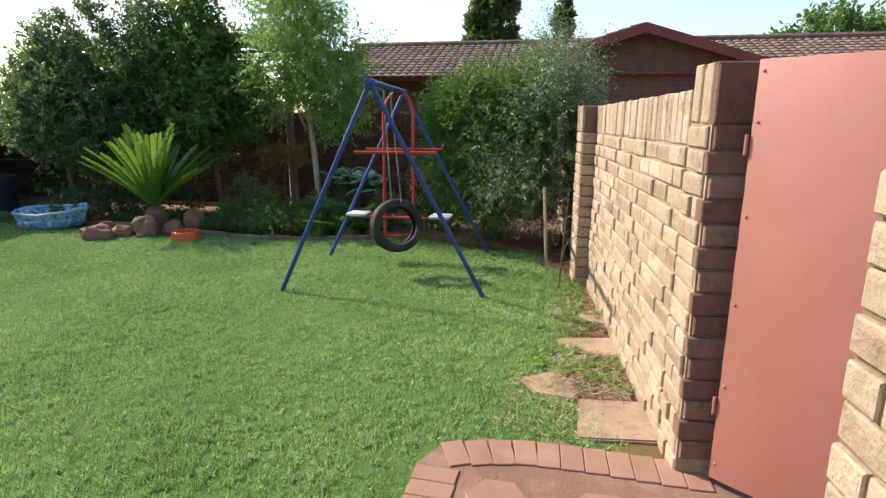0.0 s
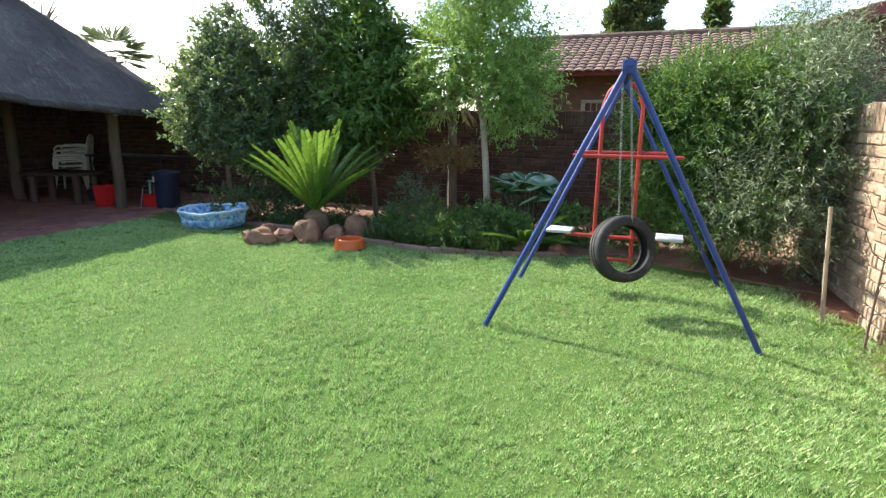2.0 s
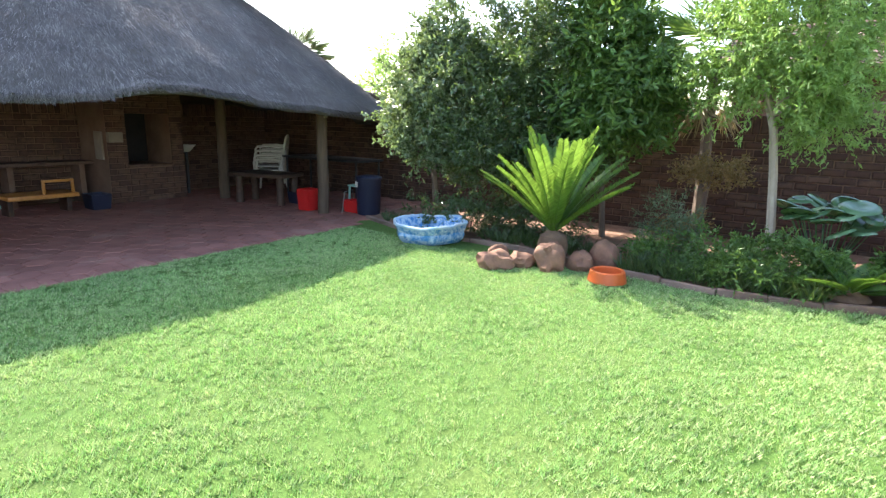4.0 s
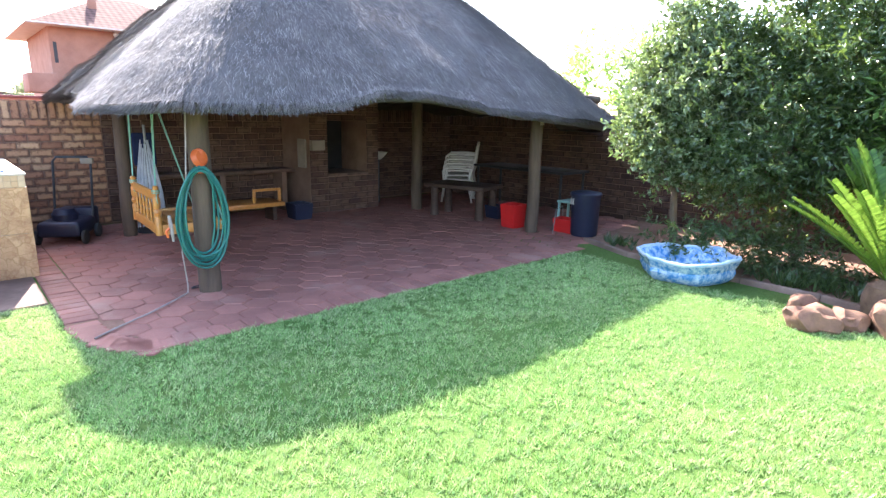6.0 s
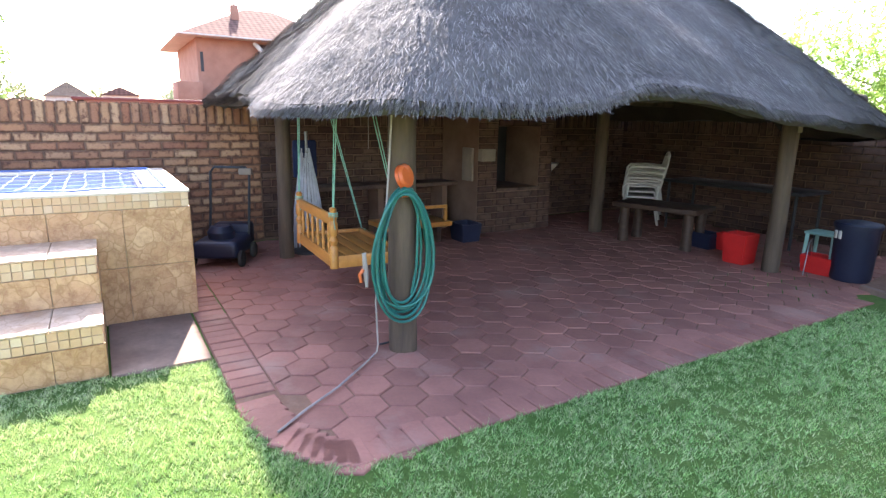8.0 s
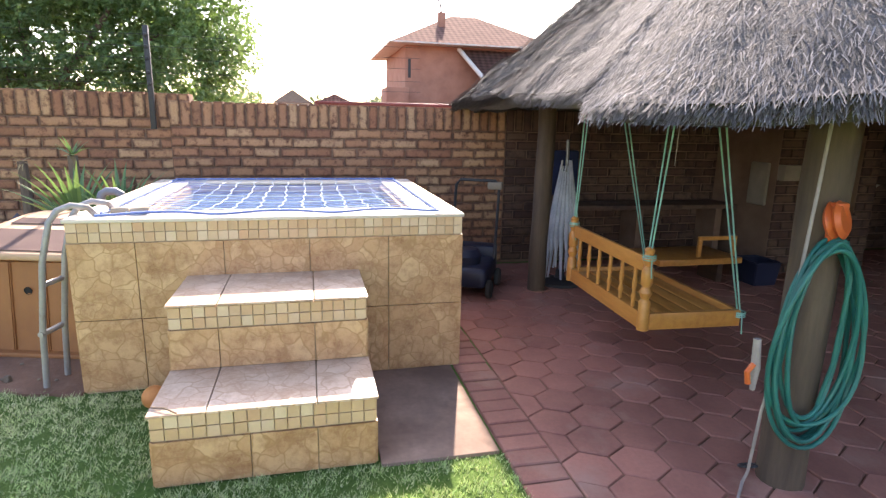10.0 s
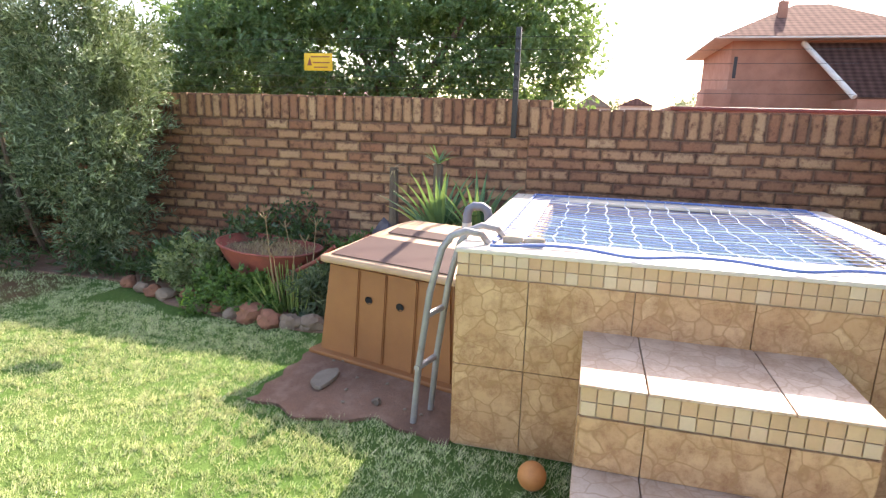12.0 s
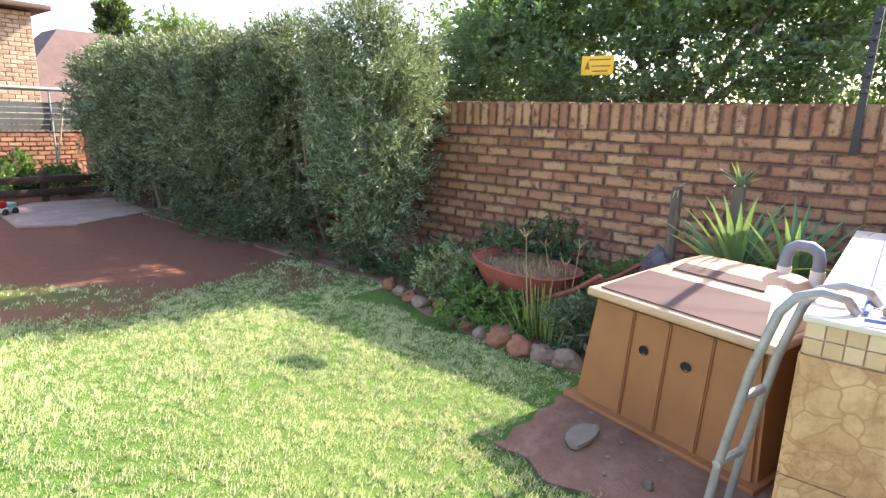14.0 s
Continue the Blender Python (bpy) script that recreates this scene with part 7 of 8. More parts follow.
for k, (x, y, s, red) in enumerate(((-12.55, -3.85, 0.08, 1), (-12.45, -3.62, 0.07, 0), (-12.40, -3.45, 0.08, 1), (-12.35, -3.28, 0.085, 0), (-12.40, -3.08, 0.09, 1), (-12.20, -2.85, 0.07, 0), (-12.22, -2.68, 0.08, 1), (-12.15, -2.50, 0.075, 0), (-12.14, -2.33, 0.12, 1), (-12.08, -2.13, 0.10, 1), (-12.10, -1.97, 0.085, 0), (-12.12, -1.80, 0.10, 0), (-12.3, -2.42, 0.08, 1), (-12.35, -2.95, 0.07, 0))):
    rock(x, y, s, s * 0.85, s * 0.75, "rust-red stone edging the bed" if red else "rounded buff stone edging the bed", 60 + k, "edging_stone", M_REDSTONE if red else M_PEBBLE, 0.0, "stone", "stones round the bed")
bd = [("variegated pale bush at the bed edge", [(-12.58, -3.12, 0.24, 0.24, 0.24, 0.22)], 330, 0.05, 0.028, M_VARIEG),
      ("leafy green plant between the stones", [(-12.4, -2.72, 0.16, 0.2, 0.2, 0.16), (-12.35, -2.45, 0.12, 0.15, 0.15, 0.12)], 260, 0.05, 0.03, M_LEAF_MID),
      ("dark green undergrowth by the hedge", [(-12.95, -3.55, 0.2, 0.3, 0.4, 0.25), (-12.75, -4.6, 0.12, 0.2, 0.9, 0.16), (-12.75, -7.0, 0.12, 0.2, 1.8, 0.16)], 700, 0.10, 0.02, M_LEAF_DARK),
      ("green shrub behind the wheelbarrow", [(-13.2, -2.7, 0.35, 0.3, 0.45, 0.35)], 380, 0.06, 0.026, M_LEAF_DARK),
      ("low creeping green plant among the edging stones", [(-12.2, -2.36, 0.07, 0.10, 0.2, 0.08), (-12.22, -2.78, 0.08, 0.1, 0.14, 0.09)], 150, 0.04, 0.024, M_LEAF_MID),
      ("leafy grey-green plant beside the succulent", [(-12.35, -1.88, 0.16, 0.14, 0.14, 0.2)], 150, 0.09, 0.018, M_LEAF_GREY),
      ("thin green plants by the wall", [(-13.2, -1.9, 0.25, 0.25, 0.3, 0.25)], 200, 0.07, 0.02, M_LEAF_MID)]
for lab, blobs, n, L, W, mt in bd:
    plant("bed_plant", lab, "plant", crown(blobs, n, 9, L, W, 0.09, 0.0, 0.2, 0.25), mt, [("stem", [limb((blobs[0][0], blobs[0][1], 0), (blobs[0][0] + 0.02, blobs[0][1], blobs[0][2]), 0.012, 0.005, 0.05, 5, 3)])])


def rosette(name, label, category, at, count, length, width, mt, rise=(0.3, 1.3), trunk=0.0, bend=0.5, edge=None):
    """Sword leaves round a short stem; each a folded blade."""
    ob = thing(name, label, category, at=at)
    if trunk:
        rod_part("stem", [(0, 0, 0), (0, 0, trunk)], [0.05, 0.04], M_BARK, ob)
    for k in range(count):
        az, e = k * 2.39996, rise[0] + (rise[1] - rise[0]) * ((k * 0.7549) % 1.0)
        ln = length * random.uniform(0.8, 1.15)
        bm = bmesh.new()
        p, rows = Vector((0, 0, trunk)), []
        side = Vector((-math.sin(az), math.cos(az), 0))
        for i in range(7):
            t = i / 6
            w = width * (0.7 + 0.6 * t if t < 0.35 else (1 - t) / 0.65 * 0.91 + 0.02)
            up = Vector((-math.cos(az) * math.sin(e), -math.sin(az) * math.sin(e), math.cos(e)))
            rows.append([bm.verts.new(p - side * w + up * w * 0.35), bm.verts.new(p), bm.verts.new(p + side * w + up * w * 0.35)])
            p = p + Vector((math.cos(az) * math.cos(e), math.sin(az) * math.cos(e), math.sin(e))) * ln / 6
            e -= bend * t * 0.25
        for a, b in zip(rows, rows[1:]):
            for i in (0, 1):
                bm.faces.new((a[i], a[i + 1], b[i + 1], b[i]))
        part("leaf", bm, mt if not (edge and k % 4 == 0) else edge, ob)
    return ob


M_YUCCA = leaf_mat("sword_leaf_green", ((0.07, 0.145, 0.06), (0.11, 0.20, 0.085), (0.17, 0.27, 0.10)), 0.25, 0.4)
M_YUCCA_Y = leaf_mat("sword_leaf_yellow", ((0.42, 0.42, 0.08), (0.50, 0.48, 0.12), (0.36, 0.40, 0.08)), 0.3, 0.4)
M_AGAVE = leaf_mat("blue_green_strap", ((0.06, 0.11, 0.06), (0.09, 0.15, 0.085), (0.12, 0.19, 0.11)), 0.2, 0.45)
rosette("yucca", "yucca with yellow-edged sword leaves behind the pump cover", "yucca", (-12.74, -1.02, 0.0), 30, 0.58, 0.036, M_YUCCA, (0.35, 1.42), 0.60, 0.75, edge=M_YUCCA_Y)
rosette("yucca", "second yucca with yellow-tipped sword leaves by the pipe", "yucca", (-12.78, -0.72, 0.0), 26, 0.56, 0.034, M_YUCCA, (0.4, 1.42), 0.58, 0.75, edge=M_YUCCA_Y)
rosette("yucca", "small spiky crown on a bare trunk", "yucca", (-13.05, -1.12, 0.0), 16, 0.18, 0.014, M_YUCCA, (0.1, 1.3), 1.18, 0.5)
rosette("yucca", "thin bare yucca trunk with a withered head", "yucca", (-13.2, -1.56, 0.0), 9, 0.12, 0.010, M_DRY, (-0.6, 0.8), 1.12, 0.6)
rosette("agave", "blue-green strap-leaved plant by the hedge", "agave", (-13.0, -3.15, 0.0), 26, 0.55, 0.026, M_AGAVE, (0.35, 1.3), 0.12, 0.8)
rosette("agave", "small strap-leaved plant by the stones", "agave", (-12.55, -1.82, 0.0), 22, 0.40, 0.022, M_AGAVE, (0.4, 1.3), 0.05, 0.6)
eu = thing("succulent", "pale green thin-stemmed succulent with dry flower stalks", "succulent")
rr = random.Random(8)
M_PENCIL = leaf_mat("pale_pencil_stem", ((0.20, 0.28, 0.07), (0.30, 0.36, 0.11), (0.16, 0.24, 0.06)), 0.15, 0.45)
for k in range(150):
    a, r = rr.uniform(0, math.tau), rr.uniform(0.02, 0.23)
    x, y = -12.42 + r * math.cos(a) * 0.8, -2.13 + r * math.sin(a)
    h = rr.uniform(0.20, 0.40) * (1.15 - r * 1.6)
    ln = rr.uniform(0.2, 1.0) * r
    rod_part("stem", [(x, y, 0.0), (x + ln * 0.5 * math.cos(a), y + ln * 0.5 * math.sin(a), h * 0.6), (x + ln * math.cos(a) * 0.9, y + ln * math.sin(a) * 0.9, h)], [0.006, 0.0055, 0.003], M_PENCIL, eu, n=5)
for k in range(7):
    a = rr.uniform(0, math.tau)
    x, y = -12.45 + 0.12 * math.cos(a), -2.15 + 0.16 * math.sin(a)
    h = rr.uniform(0.5, 0.78)
    bm = bmesh.new()
    tube(bm, [(x, y, 0.1), (x + 0.03 * math.cos(a), y + 0.03 * math.sin(a), h * 0.6), (x + 0.05 * math.cos(a * 2), y + 0.08 * math.sin(a), h)], [0.006, 0.005, 0.003], 5)
    for q in range(4):
        b = q * 1.6 + a
        tube(bm, [(x + 0.05 * math.cos(a * 2), y + 0.08 * math.sin(a), h - 0.03), (x + 0.05 * math.cos(a * 2) + 0.05 * math.cos(b), y + 0.08 * math.sin(a) + 0.05 * math.sin(b), h + 0.03)], 0.0025, 4)
    part("dry_stalk", bm, M_DRY, eu, "dry straw-coloured flower stalk")
# wheelbarrow used as a planter
M_BARROW = surf("rusty_red_barrow", (0.30, 0.075, 0.05), (0.20, 0.055, 0.038), 0.7, 6, 50, 0.3, 0.3, dirt=(0.16, 0.075, 0.05), dirt_at=(0.55, 0.75), dirt_scale=6)
wb = thing("wheelbarrow", "old rusty red wheelbarrow filled with dry plants", "wheelbarrow", at=(-12.72, -2.48, 0), rz=82)
def bowl_ring(s, z, k=2.6):
    """A rounded-oblong ring of the tray."""
    out = []
    for a in np.linspace(0, math.tau, 33)[:-1]:
        c, n = math.cos(a), math.sin(a)
        out.append((-0.03 + math.copysign(abs(c) ** (2 / k), c) * 0.46 * s, math.copysign(abs(n) ** (2 / k), n) * 0.31 * s, z + 0.05 * max(0, -c) * s))
    return out


bm = bmesh.new()
rings = [[bm.verts.new(p) for p in bowl_ring(s, z)] for s, z in ((0.45, 0.17), (0.62, 0.18), (0.80, 0.26), (0.92, 0.36), (1.0, 0.43), (0.97, 0.43), (0.78, 0.28), (0.60, 0.20))]
bm.faces.new(rings[0])
for a, b in zip(rings, rings[1:]):
    for i in range(32):
        bm.faces.new((a[i], a[(i + 1) % 32], b[(i + 1) % 32], b[i]))
part("tray", bm, M_BARROW, wb)
bm = bmesh.new()
tube(bm, bowl_ring(1.0, 0.435), 0.010, 8, closed=True)
part("rim", bm, M_BARROW, wb)
bm = bmesh.new()
bm.faces.new([bm.verts.new(p) for p in bowl_ring(0.90, 0.375)])
bmesh.ops.solidify(bm, geom=bm.faces[:], thickness=0.03)
part("soil_fill", bm, M_SOIL, wb)
as_object("dry_growth", leaf_mesh("dry_growth", tufts(90, -0.36, 0.3, -0.22, 0.22, 0.10, 0.006) + np.array([0, 0, 0.38])), M_DRY, wb, kind="stuff")
for s in (-1, 1):
    rod_part("handle", [(-0.55, s * 0.10, 0.18), (0.2, s * 0.22, 0.22), (0.62, s * 0.26, 0.44), (0.80, s * 0.26, 0.58)], 0.016, M_BARROW, wb)
    rod_part("leg", [(0.15, s * 0.2, 0.2), (0.25, s * 0.24, 0.0), (0.35, s * 0.24, 0.22)], 0.012, M_BARROW, wb)
bm = bmesh.new()
lathe(bm, [(0.09, -0.03), (0.14, -0.035), (0.165, 0), (0.14, 0.035), (0.09, 0.03), (0.09, -0.03)], 24, Matrix.Translation((-0.58, 0, 0.165)) @ pose(0, 0, 0, 90, 0, 0))
part("wheel", bm, M_RUBBER, wb)
sk = thing("cloth_sack", "grey cloth draped over a stump by the wall", "sack", at=(-13.15, -1.62, 0))
bm = bmesh.new()
bmesh.ops.create_icosphere(bm, subdivisions=3, radius=1)
for v in bm.verts:
    d = 1 + 0.25 * noise.noise(v.co * 2.2)
    v.co = Vector((v.co.x * 0.12 * d, v.co.y * 0.15 * d, 0.32 + v.co.z * 0.33 * d))
part("cloth", bm, surf("grey_mauve_cloth", (0.13, 0.11, 0.12), (0.09, 0.075, 0.08), 0.95, 6, 40, 0.4, 0.3), sk)
cup = thing("flower_pot", "small bright green pot lying among the stones", "pot", at=(-12.22, -2.95, 0.055), rz=30)
bm = bmesh.new()
lathe(bm, [(0, -0.05), (0.036, -0.05), (0.052, 0.05), (0.055, 0.05), (0.048, 0.045), (0.034, -0.04), (0, -0.04)], 20, pose(0, 0, 0, 70, 0, 0))
part("pot", bm, surf("lime_plastic", (0.33, 0.52, 0.06), (0.27, 0.45, 0.05), 0.45, 6, 50, 0.05, 0.1), cup)

# ---- electric fence on the west wall ----
ef = thing("fence_post", "black steel electric-fence post on the wall", "fence post")
box_part("stay", (-13.50, -13.46, -0.60, -0.555, 1.40, 2.30), M_STEEL, ef, 0.003)
for z in (1.80, 1.90, 2.02, 2.12, 2.22):
    bm = bmesh.new()
    lathe(bm, [(0, 0), (0.012, 0.0), (0.018, 0.012), (0.012, 0.024), (0, 0.024)], 12, Matrix.Translation((-13.46, -0.578, z)) @ pose(0, 0, 0, 0, 90, 0))
    part("insulator", bm, M_STEEL, ef)
for z in (1.80, 1.90, 2.02, 2.12, 2.22):
    wr = thing("fence_wire", "thin electric-fence wire above the wall", "wire", "wires of the electric fence")
    rod_part("wire", [(-13.44, -5.4, z), (-13.44, -3.0, z - 0.008), (-13.44, -0.58, z), (-13.44, 0.6, z - 0.01), (-13.44, 1.9, z)], 0.0022, M_STEEL, wr, n=4)
M_YELLOW = surf("warning_yellow", (0.78, 0.44, 0.02), (0.70, 0.38, 0.018), 0.5, 5, 40, 0.05, 0.08)
sg = thing("warning_sign", "yellow warning sign on the fence wires with unreadable marks", "sign", at=(-13.43, -2.38, 2.015), rz=4)
box_part("plate", (-0.002, 0.002, -0.135, 0.135, -0.075, 0.075), M_YELLOW, sg, 0.001)
for k, (y0, y1, z) in enumerate(((-0.07, 0.11, 0.045), (-0.05, 0.11, -0.005), (-0.04, 0.09, -0.045))):
    box_part("printed_bar", (0.0025, 0.004, y0, y1, z - 0.005, z + 0.005), M_BARROW, sg, 0.0, "dark printed line")
bm = bmesh.new()
slab(bm, [(-0.105, -0.03), (-0.06, -0.03), (-0.082, 0.04)], 0.0025, 0.004)
bmesh.ops.transform(bm, verts=bm.verts[:], matrix=Matrix(((0, 0, 1, 0), (1, 0, 0, 0), (0, 1, 0, 0), (0, 0, 0, 1))))
part("printed_triangle", bm, M_BARROW, sg, "dark printed triangle", smooth=False)

# ---- far end of the garden, to the south ----
M_PINKCON = surf("pink_concrete_slab", (0.36, 0.24, 0.19), (0.28, 0.18, 0.14), 0.9, 2, 40, 0.4, 0.2, dirt=(0.46, 0.36, 0.30), dirt_at=(0.55, 0.75), dirt_scale=3)
bm = bmesh.new()
slab(bm, [(-11.0, -9.15), (-11.6, -8.85), (-12.75, -9.3), (-13.0, -11.1), (-11.75, -11.25), (-11.1, -10.6)], -0.05, 0.015)
tagged(part("concrete_apron", bm, M_PINKCON, smooth=False), "pinkish concrete apron by the low fence", "slab", kind="structure")
lf = thing("low_fence", "low fence of dark weathered wooden rails", "fence")
for z in (0.16, 0.37):
    box_part("rail", (-13.5, -7.5, -11.42, -11.36, z - 0.06, z + 0.05), M_DKWOOD, lf, 0.008)
for x in (-13.2, -12.0, -10.8, -9.6, -8.4):
    box_part("post", (x - 0.05, x + 0.05, -11.50, -11.421, -0.02, 0.5), M_DKWOOD, lf, 0.008)
toy = thing("toy_truck", "red and white toy truck by the apron", "toy", at=(-11.15, -10.3, 0.0), rz=40)
box_part("chassis", (-0.16, 0.16, -0.08, 0.08, 0.05, 0.11), M_WHITE, toy, 0.01)
box_part("cab", (0.02, 0.15, -0.075, 0.075, 0.112, 0.21), M_REDTUB, toy, 0.02)
box_part("tipper", (-0.16, 0.01, -0.08, 0.08, 0.112, 0.17), M_MINT, toy, 0.01)
for x in (-0.1, 0.1):
    for y in (-0.09, 0.09):
        bm = bmesh.new()
        lathe(bm, [(0, -0.02), (0.045, -0.02), (0.05, 0), (0.045, 0.02), (0, 0.02)], 16, Matrix.Translation((x, y, 0.05)) @ pose(0, 0, 0, 90, 0, 0))
        part("wheel", bm, M_RUBBER, toy)
plant("vegetable_patch", "bright green vegetables behind the low fence", "plant", crown([(-11.6, -12.4, 0.3, 0.6, 0.5, 0.4), (-12.6, -12.3, 0.2, 0.7, 0.4, 0.25), (-10.6, -12.6, 0.35, 0.8, 0.5, 0.4)], 700, 9, 0.09, 0.05, 0.12, 0.0, 0.2, 0.3), M_LEAF_MID, [("stem", [limb((-11.6, -12.4, 0), (-11.6, -12.4, 0.4), 0.01, 0.006, 0.05, 5, 2)])])
M_SHADENET = surf("dark_shade_cloth", (0.07, 0.085, 0.08), (0.10, 0.115, 0.11), 0.9, 3, 60, 0.3, 0.3)
M_PIPE = surf("weathered_green_pipe", (0.24, 0.30, 0.27), (0.18, 0.23, 0.21), 0.6, 5, 50, 0.1, 0.2)
sf = thing("shade_net_frame", "pipe frame with grey shade cloth", "frame")
for z in (1.86, 1.10):
    rod_part("rail", [(-13.5, -12.5, z), (-8.0, -12.5, z)], 0.035 if z > 1.5 else 0.02, M_PIPE if z > 1.5 else M_STEEL, sf)
for x in (-13.4, -12.55, -10.5, -8.5):
    rod_part("upright", [(x, -12.5, 0), (x + 0.02, -12.5, 1.86)], 0.018, M_PIPE, sf)
rod_part("stake", [(-12.4, -12.3, 0), (-12.75, -12.45, 1.7)], 0.014, M_STICK, sf)
for k in range(5):
    z = 1.14 + k * 0.10
    box_part("cloth_strip", (-13.45, -8.0, -12.525, -12.515, z, z + 0.085), M_SHADENET, sf, 0.0)
hs3 = thing("brick_outbuilding", "pale brick building with a dark eave", "house")
bm = bmesh.new()
box(bm, -13.4, -5.0, -19.0, -16.02, 0, 3.62)
part("wall", bm, M_MORTAR, hs3, smooth=False)
br = []
for c in range(int(3.6 / BH)):
    y = -13.4 - (0.124 if c % 2 else 0)
    while y < -10.4:
        a, b = max(y, -13.4), y + BL
        if b - a > 0.05:
            br.append(Matrix.Translation(((a + b) / 2, -15.99, (c + 0.5) * BH)) @ pose(0, 0, 0, 0, 0, 180) @ Matrix.Diagonal(((b - a - 0.012) / 0.236, 0.8, 1, 1)))
        y += BL
pieces("brick", BRICK, br, M_BRICK_PALE, hs3, None, 200)
box_part("roof", (-13.7, -4.8, -19.3, -15.6, 3.63, 3.75), M_DKWOOD, hs3, 0.02)
brick_wall("wall_south", (-9.6, -14.6), (-13.59, -14.6), 1.25, M_BRICK, "low brown brick wall behind the vegetables", lambda p: False)
hs4 = thing("tiled_roof_house", "distant house with a brown tiled roof", "house")
bm = bmesh.new()
frustum(bm, (-20, -13.2, -26, -19.5), (-17.5, -15.8, -23.5, -22.0), 1.2, 4.0)
part("roof", bm, surf("brown_roof_tile", (0.11, 0.07, 0.06), (0.08, 0.05, 0.045), 0.8, 3, 20, 0.4, 0.3), hs4, smooth=False)
box_part("wall", (-19.6, -13.6, -25.6, -19.9, 0, 1.2), M_BRICK, hs4, 0)

# ---- neighbour's house to the north ----
M_ROOFTILE = surf("terracotta_brown_tile", (0.165, 0.105, 0.078), (0.115, 0.072, 0.056), 0.85, 3, 40, 0.3, 0.25, vary=0.6, dirt=(0.14, 0.09, 0.075), dirt_at=(0.58, 0.75), dirt_scale=2)
M_FASCIA = surf("dark_red_fascia", (0.20, 0.045, 0.04), (0.15, 0.035, 0.03), 0.5, 3, 40, 0.05, 0.12)
M_FARBRICK = surf("shaded_red_brick", (0.17, 0.085, 0.06), (0.12, 0.06, 0.045), 0.9, 4, 40, 0.4, 0.3)


def barrel_tile(w, ln):
    """One curved roof tile, length along -y (down the slope), rising in the middle."""
    v, f, n = [], [], 6
    for y, lift in ((0.0, 0.0), (-ln, 0.022), (-ln, 0.0)):
        for i in range(n + 1):
            a = math.pi * i / n
            v.append((-w / 2 * math.cos(a), y, 0.035 * math.sin(a) + lift))
    for r in (0, 1):
        for i in range(n):
            k = r * (n + 1) + i
            f.append((k, k + 1, k + n + 2, k + n + 1))
    return np.array(v), np.array(f)


def tile_plane(parent, origin, u, down, cols, rows, w=0.26, ln=0.33, keep=lambda p: True, chosen=None, limit=300):
    """Tiles laid from the ridge at origin, along u and down the slope."""
    u, down = Vector(u).normalized(), Vector(down).normalized()
    n = u.cross(-down)
    if n.z < 0:
        n = -n
    out = []
    for r in range(rows):
        for c in range(cols):
            p = Vector(origin) + u * (c + 0.5) * w + down * r * ln + n * 0.02
            if keep(p):
                out.append(Matrix.Translation(p) @ Matrix((u, -down, n)).transposed().to_4x4())
    pieces("roof_tile", barrel_tile(w, ln + 0.04), out, M_ROOFTILE, parent, chosen, limit)


EY, EZ, RY, RZ = 11.35, 2.36, 13.6, 3.16
nh = thing("neighbour_house", "single-storey brick house with a brown tiled roof", "house")
bm = bmesh.new()
box(bm, -4.6, -2.98, 11.9, 15.2, 0, 2.45)
box(bm, -1.72, 9.0, 11.9, 15.2, 0, 2.45)
box(bm, -2.979, -1.721, 11.9, 15.2, 0, 0.95)
box(bm, -2.979, -1.721, 11.9, 15.2, 1.88, 2.45)
box(bm, -2.979, -1.721, 12.3, 15.2, 0.951, 1.879)
part("wall", bm, M_FARBRICK, nh, smooth=False)
bm = bmesh.new()
vv = [bm.verts.new(p) for p in ((-4.9, EY, EZ), (9.2, EY, EZ), (9.2, RY, RZ), (-4.9, RY, RZ), (-4.9, 15.9, EZ), (9.2, 15.9, EZ))]
bm.faces.new((vv[0], vv[1], vv[2], vv[3]))
bm.faces.new((vv[3], vv[2], vv[5], vv[4]))
bm.faces.new((vv[0], vv[3], vv[4]))
bm.faces.new((vv[1], vv[5], vv[2]))
part("roof", bm, M_ROOFTILE, nh, smooth=False)
tile_plane(nh, (-4.9, RY, RZ), (1, 0, 0), (0, EY - RY, EZ - RZ), 83, 12, w=0.17, ln=0.215, chosen=lambda p: p.x < 1.0 and p.y < 12.9)
for k in range(40):
    rod_part("ridge_cap", [(-4.9 + k * 0.35, RY, RZ + 0.05), (-4.9 + k * 0.35 + 0.36, RY, RZ + 0.058)], 0.085, M_ROOFTILE, nh, n=10)
box_part("gutter", (-4.95, 9.2, EY - 0.12, EY - 0.01, EZ - 0.10, EZ + 0.02), M_FASCIA, nh, 0.01)
wd = thing("window_1", "pale window with upright burglar bars", "window")
tagged(wd, kind="structure")
M_WINDOW = surf("cream_window_paint", (0.36, 0.28, 0.23), (0.30, 0.235, 0.19), 0.5, 4, 40, 0.05, 0.1)
for a in ((-2.975, -1.725, 11.86, 11.95, 1.81, 1.875), (-2.975, -1.725, 11.86, 11.95, 0.955, 1.02), (-2.975, -2.915, 11.86, 11.95, 1.021, 1.809), (-1.785, -1.725, 11.86, 11.95, 1.021, 1.809)):
    box_part("window_frame", a, M_WINDOW, wd, 0.004)
for k in range(11):
    x = -2.90 + k * 0.11
    rod_part("burglar_bar", [(x, 11.85, 1.0), (x, 11.85, 1.84)], 0.009, M_WINDOW, wd)
gl, gnt, gb = nodes_of("dim_window_glass")
gb.inputs["Base Color"].default_value, gb.inputs["Roughness"].default_value = (0.16, 0.09, 0.08, 1), 0.08
box_part("pane", (-2.914, -1.786, 11.98, 11.99, 1.021, 1.809), gl, wd, 0)
